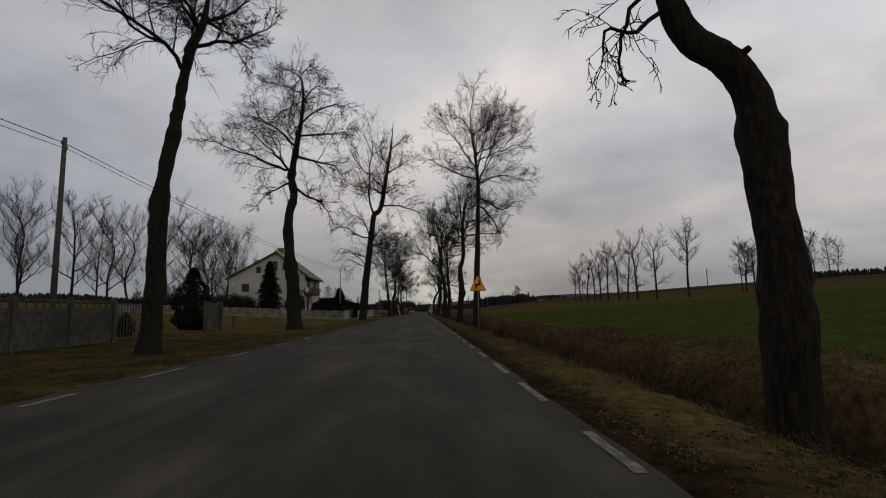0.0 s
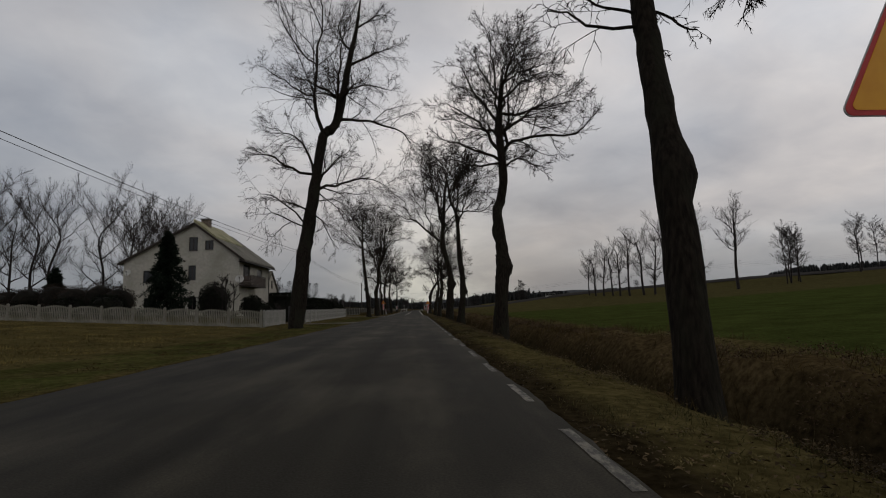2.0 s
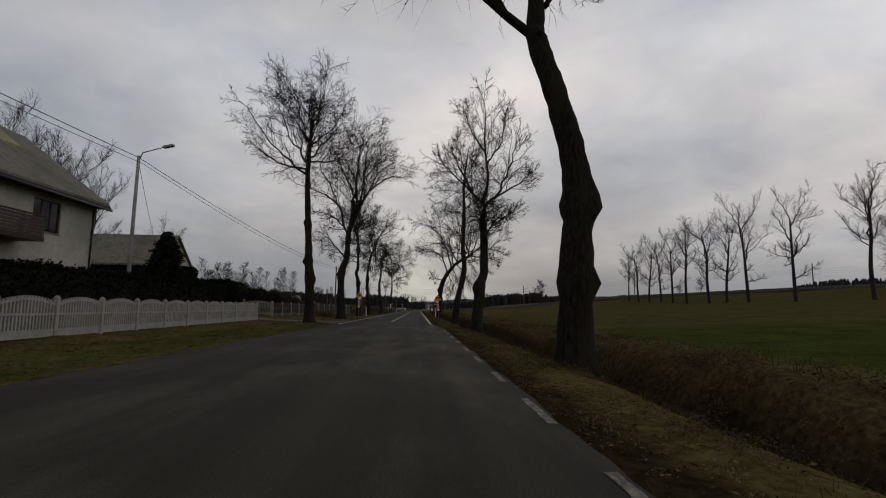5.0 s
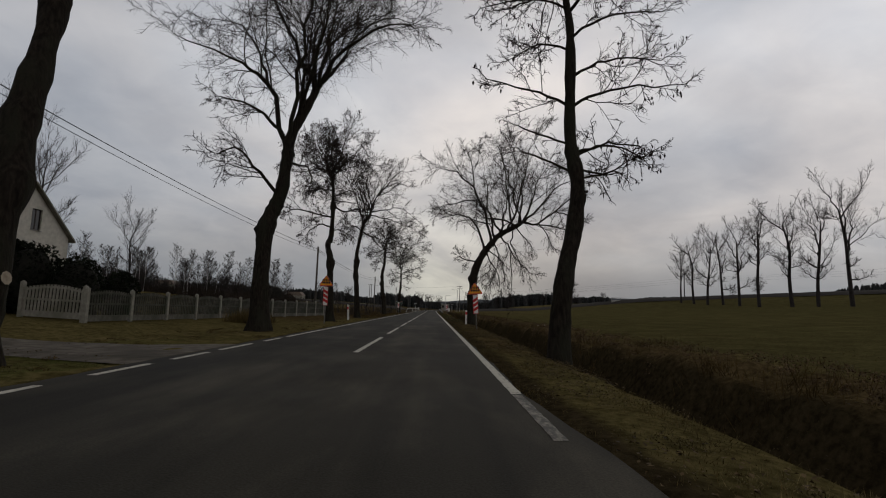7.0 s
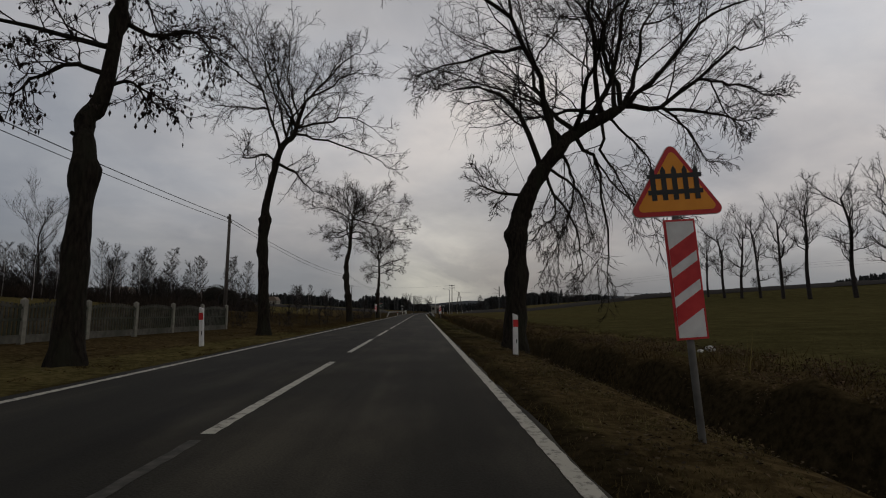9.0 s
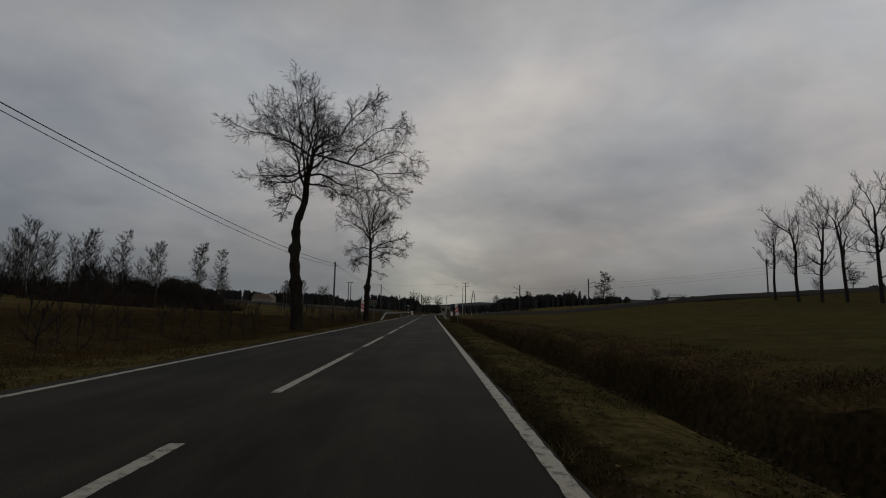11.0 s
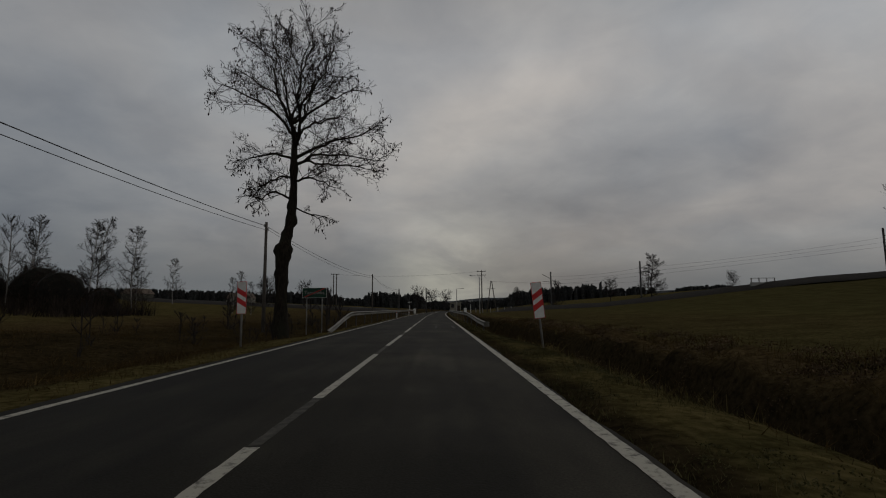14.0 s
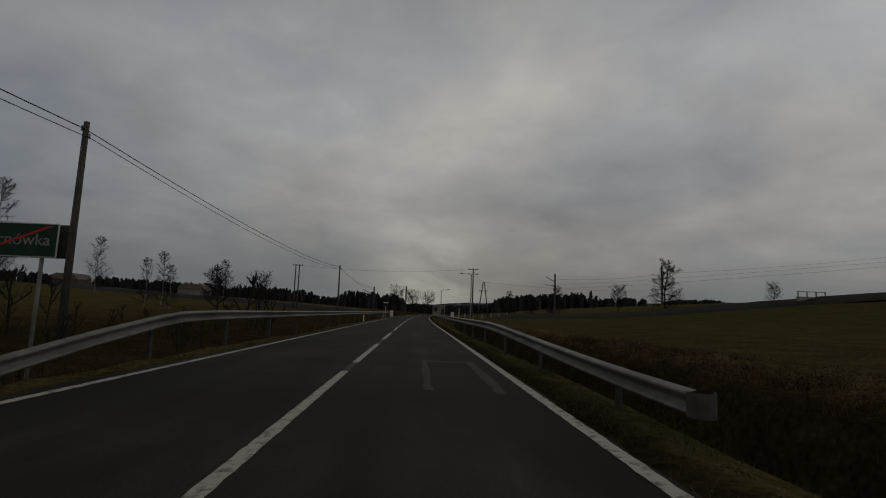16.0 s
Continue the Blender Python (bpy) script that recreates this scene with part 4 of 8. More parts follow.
    for p, pr in zip(L, LR):
        vv, qq = tubes(p[None], pr[None], 7)
        put("limb", mesh_of("limb", vv, qq, smooth=True), M_bark, root)
    lev = crown(r, L, LR, env, s)
    fine = [lev[2]]
    pieces = [tubes(p, pr, mm) for (p, pr), mm in zip(lev[:2], (4, 3))]
    for i, h in enumerate(hanging):
        p, pr = limb(h, (0.1, -0.15, 0.2, -0.1)[i % 4], 0.55 if hang_floor < 2 else 0.65)
        vv, qq = tubes(p[None], pr[None], 7)
        put("limb", mesh_of("limb", vv, qq, smooth=True), M_bark, root)
        low = crown(r, p[None], pr[None], None, dict(n=hang_n, lift=0.2 - 0.5 * sag, droop=sag, twig=0.0088, k=3, floor=hang_floor, least=0.015 if hang_floor > 2 else 0.009))
        pieces += [tubes(a, ar, 3) for a, ar in low[:2]]
        fine.append(low[2])
    vv, qq = merge(*pieces)
    tri = np.zeros((0, 3), int)
    for a, ar in fine:
        sv, sq, st_ = spikes(a, ar)
        qq, tri, vv = np.concatenate([qq, sq + len(vv)]), np.concatenate([tri, st_ + len(vv)]), np.concatenate([vv, sv])
    put("crown", mesh_of("crown", vv, qq, tri), M_twig, root, "fine bare twigs", "stuff")
    if seeds:
        tips = np.concatenate([a[:, -1] for a, _ in fine])
        tips = tips[r.random(len(tips)) < seeds]
        n = len(tips)
        h = r.uniform(0.08, 0.18, (n, 1))
        w = r.uniform(0.02, 0.042, (n, 1))
        a = r.uniform(0, 6.28, (n, 1))
        dx = np.concatenate([np.cos(a) * w, np.sin(a) * w, 0 * a], 1)
        dy = np.concatenate([-np.sin(a) * w, np.cos(a) * w, 0 * a], 1)
        dz = np.concatenate([0 * a, 0 * a, h], 1)
        vs = np.stack([tips, tips + dx - dz * 0.55, tips + dy - dz * 0.5, tips - dx - dz * 0.6, tips - dy - dz * 0.45, tips - dz], 1).reshape(-1, 3)
        o = (np.arange(n) * 6)[:, None, None]
        f = np.array([[0, 1, 2], [0, 2, 3], [0, 3, 4], [0, 4, 1], [5, 2, 1], [5, 3, 2], [5, 4, 3], [5, 1, 4]])[None] + o
        put("hanging_foliage", mesh_of("hanging_foliage", vs, None, f.reshape(-1, 3)), M_seed, root, "dark hanging seed clusters", "stuff")
    return root


OLD = "old bare roadside tree with gnarled dark bark and burls"
alley_tree(14.5, [(-7.45, -0.02), (-7.51, 2.26), (-7.69, 4.31), (-7.59, 6.17), (-7.64, 7.7), (-7.59, 8.96), (-7.4, 9.78), (-7.27, 10.94), (-7.22, 12.27)], 1, 0.29, [(4.3, 3.3, 0.10, 0.28), (6.6, 0.2, 0.06, 0.3)], label=OLD, extra=6, box_=(-11.5, -3.8, 8.0, 16.5),
           limbs=[[(-7.6, 8.9), (-8.2, 9.8), (-10.4, 11.2), (-12.2, 12.7)], [(-7.4, 9.7), (-6.6, 10.1), (-5.7, 10.3), (-4.8, 11)], [(-7.3, 10.5), (-7.9, 11.4), (-8.7, 12.7)]],
           boughs=[[(-7.2, 10.9), (-6.4, 11.8), (-6, 13.2)], [(-8.1, 9.6), (-8.8, 9.9), (-9.5, 10.9), (-10.8, 11.6)]])
alley_tree(33.4, [(-8.19, -0.2), (-8.44, 2.83), (-8.8, 4.57), (-9.07, 7.46), (-8.96, 9.24), (-9.22, 11.11), (-8.84, 15.11), (-8.91, 17.69), (-9.23, 19.5)], 2, 0.46, [(4.2, 0.2, 0.16, 0.4), (6.6, 3.3, 0.08, 0.35)], label="bare roadside tree with a crooked trunk and drooping twigs", weep=0.25, lean=0.25,
           limbs=[[(-9.2, 11), (-10.3, 11.4), (-13.3, 12.5), (-15.4, 13.1)], [(-9.1, 10.5), (-10.1, 10), (-11.2, 9.6), (-12.1, 8.7)], [(-8.7, 12.7), (-10, 14.1), (-11.9, 15.5), (-12.8, 17)], [(-8.8, 14.9), (-7.7, 16.2), (-6.2, 16.8), (-5.2, 16.4)], [(-8.7, 12.3), (-7.4, 11.7), (-5.9, 11.3), (-5, 10)], [(-8.9, 17.2), (-7.9, 18.6), (-6.7, 18.2)]],
           boughs=[[(-8.9, 17.7), (-10.6, 18.4), (-12.2, 18.6)], [(-8.8, 13.9), (-6.8, 14.3), (-5.3, 14.5)], [(-9, 10), (-7.5, 8.9), (-6.4, 8.1), (-5.8, 6.9)], [(-9.2, 19), (-10, 20), (-11.1, 20.4)], [(-9.2, 19.3), (-8.4, 20), (-7.5, 19.3)]])
alley_tree(65.1, [(-7.58, -0.04), (-7.33, 4.05), (-7.14, 6.97), (-6.6, 13.41), (-6.36, 14.21), (-5.54, 15.48), (-4.75, 21.16), (-4.34, 24.66), (-4, 29.12)], 3, 0.48, [(3.0, 2.0, 0.05, 0.5)], label="tall leaning bare tree beside the road", weep=0.12, gnarl=0.6, flare=0.15, stout=1.4, hang_n=(6, 6, 5), lean=0.3,
           limbs=[[(-6.5, 14.1), (-7.2, 16.7), (-6.8, 23.3), (-7.2, 28.3)], [(-5.6, 15.4), (-3.6, 15.8), (-0.4, 14.9), (0.5, 13.7)], [(-7, 10.3), (-8.8, 11.3), (-10.4, 12.3), (-11.9, 12.3)], [(-7, 9.6), (-5.2, 10.1), (-3.3, 10.8), (-1.7, 10.3)], [(-7.3, 19), (-9.2, 22), (-10.7, 25.8)], [(-4.8, 20.2), (-2.8, 22.1), (-0.9, 23.5)], [(-7.1, 7.7), (-8.5, 8.6), (-10, 8.8)], [(-5.2, 17.6), (-3.5, 18.8), (-1.3, 18.5)]],
           boughs=[[(-7.1, 17.2), (-9, 17.8), (-11.3, 19.5)], [(-4.4, 24.3), (-2.7, 26.4), (-1.9, 27.1)], [(-6.8, 23.9), (-8.2, 26.5), (-9.4, 26.8)], [(-4.7, 21.5), (-6, 24.6), (-5.7, 27.3)], [(-6.8, 10.6), (-8, 13.4), (-10.2, 14.4)], [(-7, 9.3), (-5.9, 11.9), (-4.5, 13.5)]],
           hanging=[[(-8.1, 6.8), (-9.1, 8.8), (-10.3, 9.5), (-11.2, 9.7)], [(-8.1, 6.7), (-9.1, 7.7), (-10, 7.9), (-10.7, 7.8)], [(-8.1, 6.9), (-9.1, 6.8), (-9.7, 6.1), (-10.2, 6.3)], [(-7, 7.7), (-6.3, 7.3), (-5.7, 6.2), (-5.1, 5.2)], [(-6.8, 9.5), (-5.6, 8.5), (-4.7, 7.8)], [(-6.7, 9.9), (-4.6, 9.2), (-2.7, 9.1)], [(-7.3, 8.7), (-6.4, 8.8), (-5.3, 8.9), (-4.3, 7.8)], [(-7.1, 6.7), (-6.5, 6.4), (-5.9, 6.8)]], sag=0.45)
alley_tree(108.9, [(-7, 0.13), (-7.22, 2.79), (-7.75, 6.71), (-8.19, 10.58), (-8.25, 13.2), (-8.31, 15.32)], 4, 0.32, [(2.9, 0.0, 0.16, 0.32), (4.1, 3.1, 0.17, 0.22)], label="bare tree with two large burls on its trunk", extra=6, cut=[(1.2, 0.0, 0.11)], lean=0.29,
           limbs=[[(-8.2, 10.5), (-9.7, 11.7), (-11.3, 13.4), (-13.6, 16.3)], [(-8.2, 11.6), (-10, 14.1), (-11.5, 17.2)], [(-8.3, 12.8), (-9.2, 15.9), (-10.6, 19.2)], [(-8.3, 14.7), (-8.1, 17.2), (-8.5, 20.6)], [(-8.2, 12), (-7, 13.4), (-5.5, 15.7)]],
           boughs=[[(-8.2, 12.9), (-6.8, 15.4), (-6, 18.5)], [(-8.2, 11.2), (-10.3, 11.4), (-12.4, 12.8)], [(-8.2, 11.7), (-6.3, 12.1), (-4.9, 13.6)], [(-8.3, 13.5), (-7.6, 15.6), (-7, 19.5)]])
alley_tree(120.9, [(-6.71, 0.09), (-6.89, 2.83), (-6.92, 4.2), (-6.58, 5.63), (-6.59, 7.26), (-6.54, 8.2), (-6.09, 9.51), (-5.51, 10.86)], 5, 0.36, [(4.0, 3.0, 0.12, 0.3)], label="broad bare tree forking low above a burl", weep=0.08, lean=0.26,
           limbs=[[(-6.6, 7.8), (-7.8, 10.7), (-8.7, 11.7), (-10, 12.4), (-12.4, 13.2)], [(-6.2, 8.8), (-6.2, 11.2), (-6.4, 17.2), (-6.4, 20.6)], [(-5.5, 10.9), (-4.6, 12.3), (-2.4, 13.8), (-0.9, 13.3)], [(-6, 10.2), (-5.5, 12.1), (-5.6, 14.5), (-5.3, 17.6)], [(-6.6, 5.5), (-7.6, 6.6), (-8.6, 7.5), (-9.4, 7.1)], [(-7.8, 10.6), (-8.9, 13.3), (-10.3, 15.1), (-12.2, 15.9)], [(-6.3, 13.3), (-7.3, 15.6), (-8.6, 18)]],
           boughs=[[(-5.7, 14.1), (-4.2, 15.7), (-2.5, 16.9)], [(-6.5, 7.1), (-5.5, 6.8), (-5.1, 5.7)], [(-5.6, 11.9), (-4.1, 14.5), (-2.8, 15.9), (-1, 15.7)], [(-7.1, 9.3), (-8.6, 9.8), (-10.1, 10.1)], [(-6.4, 16.8), (-7.6, 18.8), (-8.4, 21)], [(-5.3, 17.2), (-4.4, 18.9), (-3.8, 20.7)]])
alley_tree(134.4, [(-6.66, 0.15), (-6.84, 2.21), (-6.97, 4.06), (-7.22, 5.04), (-7.1, 5.84), (-7.24, 8.63), (-7.4, 9.74), (-7.74, 10.38), (-8.01, 11.47)], 6, 0.26, [(3.85, 0.3, 0.10, 0.3), (2.2, 3.2, 0.06, 0.3)], label="bare ash tree with dark seed clusters in its crown", seeds=0.15, weep=0.1, spec=dict(n=(11, 8, 8)),
           limbs=[[(-7.4, 9.7), (-7, 10.4), (-5.1, 11), (-3.7, 11)], [(-7.8, 10.4), (-8.5, 10.7), (-10.2, 10.4), (-11.3, 11.1)], [(-8, 11), (-8.4, 11.7), (-9.1, 12.9)], [(-7.4, 9.8), (-7.3, 11), (-7.1, 12.2)], [(-7.1, 6.9), (-7.8, 7.1), (-10, 7.5), (-10.2, 7)], [(-7.1, 7.7), (-6.3, 7.5), (-5.4, 7.7), (-4.9, 7.1)], [(-7.1, 6.4), (-7.9, 6.5), (-8.6, 6), (-8.9, 5.5)], [(-7, 6), (-6.6, 6.2), (-6.2, 5.7)], [(-7.3, 8.9), (-8.1, 9.1), (-8.6, 8.8)]],
           boughs=[[(-7, 10.4), (-6.3, 11.5), (-5.6, 12.4), (-4.8, 13)], [(-8.5, 10.7), (-9.6, 11.5), (-10.9, 12.2)], [(-8, 11.3), (-7.9, 12.5), (-8.2, 13.8)], [(-7.2, 8.4), (-6.3, 8.9), (-5.3, 9.1)], [(-8.1, 11.3), (-7.8, 12.8), (-7.6, 14.4)], [(-7.6, 10), (-6.7, 12.3), (-6, 14.2)], [(-8.2, 11.5), (-9, 13), (-9.8, 14)]])
alley_tree(146.7, [(-6.71, 0.16), (-6.91, 2.36), (-7.09, 3.91), (-7.1, 5.07), (-7.11, 6.03), (-6.73, 8.57), (-6.24, 9.38), (-6.11, 10.48), (-5.71, 11.34)], 7, 0.26, [(3.7, 3.0, 0.09, 0.3), (5.1, 0.0, 0.08, 0.3)], label=OLD, spec=dict(n=(10, 7, 7)),
           limbs=[[(-6.8, 8.6), (-7.2, 10.2), (-8.3, 13), (-9.2, 15)], [(-5.8, 11.3), (-5.2, 12.5), (-4.6, 14.1), (-4.3, 15.6)], [(-6.1, 10.5), (-6.5, 11.9), (-6.7, 13.1), (-6.5, 15.2)], [(-6.1, 9.6), (-5.1, 9.4), (-2.4, 8.7), (-1.3, 8)], [(-6.7, 8), (-5.8, 7.3), (-5.3, 6.7), (-4.6, 6)], [(-7, 8), (-7.5, 8.4), (-8.7, 8.3), (-8.6, 9.4)], [(-7.5, 11.6), (-8.7, 12.1), (-10.3, 13.2), (-11.7, 13.5)]],
           boughs=[[(-7.3, 10.4), (-8.5, 10.7), (-9.7, 10.9), (-10.8, 10.9)], [(-5.7, 11.3), (-4.5, 11.9), (-3.4, 12.6), (-2.4, 12.3)], [(-5.5, 11.7), (-4.2, 13.4), (-3, 14.7)], [(-6, 9.9), (-4.6, 10.1), (-3.2, 10.3), (-2, 9.5)], [(-7.7, 11.8), (-7.2, 13.3), (-7.6, 14.9)], [(-8.3, 13), (-9.7, 14.2), (-10.9, 15.1)]])
alley_tree(174.3, [(-6.88, 0.11), (-7.13, 2.1), (-7.36, 3.26), (-7.54, 4.81), (-7.55, 6.05), (-7.4, 7.23), (-7.39, 8.64), (-7.38, 10.16), (-7.44, 10.75)], 8, 0.34, [(2.6, 3.1, 0.10, 0.25), (4.45, 3.1, 0.17, 0.25)], label="bare tree with burls and one long low limb", weep=0.05, flare=0.25, lean=0.35,
           limbs=[[(-7.5, 10.7), (-7.7, 11.8), (-8.3, 13.9)], [(-7.3, 10.8), (-6.8, 11.6), (-5.9, 12.3), (-4.8, 13.4)], [(-7.5, 10.9), (-7.3, 12.1), (-7.4, 13.9)], [(-7.2, 10.7), (-4.7, 10.1), (-3.7, 9.5), (-2.8, 9.5), (-0.8, 9.7)], [(-3.7, 9.5), (-2.7, 8.5), (-1.7, 7.3)], [(-7.5, 9.8), (-8.5, 9.1), (-9.8, 9.1), (-10.9, 9.3)], [(-7.5, 10.4), (-8.7, 11.2), (-10.2, 11.7), (-12.4, 12)], [(-7.4, 7.2), (-8.2, 7.8), (-8.6, 6.6)]],
           boughs=[[(-7.3, 8.4), (-6.1, 8.2), (-5, 7.6)], [(-7.3, 8.9), (-6.5, 9.2), (-5.3, 8.5), (-4.2, 8.3)], [(-5.6, 10.5), (-4.4, 11.4), (-2.9, 12.6), (-1.5, 12.8)], [(-7.7, 11.5), (-8.8, 12.6), (-10.2, 13.5), (-11.8, 14)], [(-7.4, 9.1), (-8.5, 8.4), (-9.8, 8.4)], [(-4.7, 10.1), (-3.4, 10.6), (-2.1, 11.4), (-0.8, 10.7)], [(-5.9, 12.3), (-4.7, 13.7), (-3.3, 14.7)]])
alley_tree(199.9, [(-6.42, 0.11), (-6.53, 2.11), (-6.55, 3.16), (-6.43, 4.86), (-6.39, 6.17), (-6.45, 7.36), (-6.5, 8.55), (-6.68, 9.17)], 21, 0.27, [(3.5, 2.9, 0.17, 0.25), (3.3, 0.2, 0.10, 0.40), (4.2, 3.0, 0.08, 0.16), (4.9, 0.3, 0.12, 0.18), (0.5, 3.0, 0.08, 0.3)], label="lone bare ash tree with a knotted trunk and seeds", gnarl=0.8, seeds=0.10, spec=dict(n=(10, 7, 7)), hang_n=(5, 4, 4), hang_floor=1.0, lean=0.22,
           limbs=[[(-6.6, 8.6), (-7.3, 9.6), (-8.6, 10.4), (-10, 10.9)], [(-6.7, 8.9), (-7.4, 10.6), (-7.9, 12.7), (-8, 14.6)], [(-6.5, 8.5), (-6.2, 9.6), (-6.3, 11.7), (-5.7, 13.3)], [(-6.5, 9.4), (-5.3, 10.4), (-4, 11.4)], [(-6.4, 7.5), (-5.3, 8.1), (-4.1, 8.5), (-2.5, 8.9)], [(-6.4, 7.1), (-5.9, 7.7), (-4.6, 8), (-2.3, 7.7)], [(-6.5, 7.5), (-7.5, 7.7), (-8.7, 7.3)], [(-6.4, 6.6), (-7.2, 6.8), (-8.3, 6.3)]],
           boughs=[[(-6, 7.6), (-4.5, 7.1), (-2.8, 6.6)], [(-6.5, 5.6), (-7.3, 6.1), (-8, 5.7)], [(-6.3, 9.9), (-5.1, 11.4), (-4.6, 12.6)], [(-7.4, 10.6), (-8.8, 11.7), (-9.9, 12.5)], [(-7.8, 12.5), (-8.6, 13.3), (-9.4, 13.8)], [(-6.3, 11.4), (-6.8, 12.7), (-7.2, 14.1)], [(-6.4, 6.4), (-5.6, 6.6), (-4.5, 6.1)]],
           hanging=[[(-6.3, 5.3), (-5.6, 5), (-5.2, 4.8), (-5.1, 4.5)], [(-5.6, 5.3), (-5.1, 4.9), (-4.6, 4.7)]], sag=0.45)
alley_tree(5.6, [(4.1, -0.14), (4.14, 0.62), (4.23, 1.59), (4.34, 2.89), (4.33, 3.77), (4.08, 4.29), (3.84, 4.65), (3.69, 5.12), (3.55, 5.91)], 10, 0.33, [(4.3, 0.1, 0.05, 0.30)], label="stout leaning old tree with a broken limb stub", extra=0, spec=dict(n=(10, 8, 8), lift=0.2, droop=0.04), gnarl=0.3, hang_n=(5, 4, 4), hang_floor=1.2, cut=[(0.35, -1.9, 0.07)], box_=(-0.2, 5.6, 7.2, 12.0),
           limbs=[[(3.6, 5.5), (4.1, 6), (4.6, 6.5)], [(3.6, 5.8), (3, 6.3), (2.5, 6.6)], [(3.5, 5.9), (2.8, 7.5), (2.2, 9.1), (2, 10.3)], [(3.5, 5.9), (3.8, 7.9), (3.8, 9.9), (3.8, 11.5)], [(3.5, 5.9), (4.7, 7.2), (5.4, 8.6), (5.8, 9.7)]],
           boughs=[[(2.9, 7.1), (1.8, 8.1), (1.1, 8.8)], [(4.3, 6.9), (5.7, 7.6), (6.3, 8.3)], [(3.8, 8.3), (4.5, 9.7), (4.8, 10.9)]],
           hanging=[[(3.5, 5.8), (3.2, 5.3), (2.8, 4.5), (2.8, 3.9)], [(3.3, 5.2), (3, 4.7), (2.6, 4.7), (2.4, 4.1)]], sag=0.45)
alley_tree(38.7, [(4.07, -0.04), (4.26, 2.92), (4.46, 5.44), (4.63, 8.03), (4.81, 10.64), (4.84, 12.49), (4.8, 13.93), (4.64, 16.42)], 11, 0.3, [(4.0, 0.2, 0.13, 0.22), (2.75, 0.2, 0.07, 0.12), (4.35, 0.1, 0.08, 0.10)], label=OLD, weep=0.03, gnarl=0.5, hang_n=(5, 4, 3), hang_floor=1.0, lean=0.31,
           limbs=[[(4.9, 13.8), (4.4, 16.9), (4.9, 21.6)], [(5, 14.3), (6.3, 17.5), (7.5, 21)], [(4.8, 13.1), (2.9, 15.7), (1.5, 17.5)], [(5, 13.7), (7, 14.9), (10.1, 16.2)], [(5, 11.6), (6.8, 12.2), (9.2, 11.5)], [(4.9, 10.4), (7, 9.3), (8.6, 10.4)], [(4.6, 12), (2.3, 12.7), (0.2, 13.6)]],
           boughs=[[(4.7, 16.2), (3.8, 18.5), (2.8, 19.3)], [(6.3, 17.2), (8.3, 18.5), (9.2, 19.3)], [(5.1, 14.4), (6.7, 15.7), (8.5, 17.5)], [(4.8, 9.8), (6, 7.8), (6.3, 6.7)], [(7, 14.9), (8.7, 16.9), (8.7, 19.3)]],
           hanging=[[(3.9, 6), (3.5, 6), (3.1, 6.4), (2.7, 6.5)], [(4.4, 6.2), (4.8, 6.3), (5.2, 5.9), (5.4, 5.8)], [(4.4, 6), (4.6, 5.7), (4.7, 5.5)], [(4, 6.3), (3.6, 6.5), (3.3, 6.9)]], sag=0.45)
alley_tree(54.8, [(3.92, 0.22), (4.14, 1.88), (4.31, 3.18), (4.22, 5.4), (4.48, 6.27), (4.65, 7.4), (4.65, 10.09), (4.84, 11.7), (5.18, 14.02)], 12, 0.36, [(5.4, 3.2, 0.10, 0.3), (3.8, 0.2, 0.10, 0.35)], label="bare roadside tree with a swollen upper trunk", box_=(0.8, 9.0, 7.0, 18.5), lean=0.27,
           limbs=[[(4.4, 8.2), (3.7, 8.6), (2.4, 9), (1.1, 9.2)], [(4.4, 8.6), (4, 10.3), (3.2, 11.6), (1.8, 12.8)], [(4.8, 9), (5.8, 9.4), (8.4, 9.5), (9.3, 10.1)], [(4.8, 11), (6, 11.1), (7.5, 12.1), (9.2, 12.9)], [(4.8, 9.8), (5.7, 10.7), (6.9, 11.2), (9.1, 11.6)], [(4.8, 11.7), (4.3, 13.1), (3.6, 14.8)], [(4.7, 7.8), (5.5, 8.4), (6.4, 7.7)]],
           boughs=[[(5, 12.8), (6.1, 14.4), (7, 16)], [(4.7, 10.6), (3.4, 12.2), (2.6, 13.9)], [(4.4, 8.3), (3.2, 8.1), (2.2, 8.5)], [(4.9, 12), (6.5, 13.2), (7.9, 13.8)], [(4.7, 10.1), (3.5, 10.3), (2.1, 11)]])
alley_tree(69.9, [(3.44, -0.12), (3.62, 1.51), (3.74, 2.56), (3.67, 3.87), (3.59, 5.36), (3.51, 8.29), (3.1, 9.69), (2.9, 11.18), (2.48, 13.03)], 13, 0.27, [(2.6, 0.2, 0.11, 0.22), (5.0, 3.1, 0.06, 0.25)], label="slim bare tree with dark mottled bark", spec=dict(n=(11, 8, 8)), lean=0.26,
           limbs=[[(3.6, 8.5), (3.6, 9.7), (3.6, 12.5), (3.4, 14.5)], [(3.6, 8.6), (4.4, 8.8), (5.5, 8.7), (6.6, 9.3)], [(3.6, 9.9), (4.8, 10.7), (6.2, 11.7), (8.1, 12.4)], [(3.2, 10.9), (2.3, 11.7), (1.2, 12), (0.1, 12.4)], [(3.4, 8.4), (2.9, 7.9), (2.2, 7.4)], [(3.5, 11.7), (4.5, 12.5), (6, 13.4)]],
           boughs=[[(2.5, 12.8), (1.7, 13.6), (0.9, 14.4)], [(4.3, 10.3), (5.7, 10.2), (6.6, 10.5)], [(3, 10.4), (3.7, 11.7), (4.5, 13.1)], [(3.3, 10.9), (2.8, 12.5), (3.1, 13.9)], [(6.2, 11.7), (7.1, 12.6), (7.9, 13.5)]])
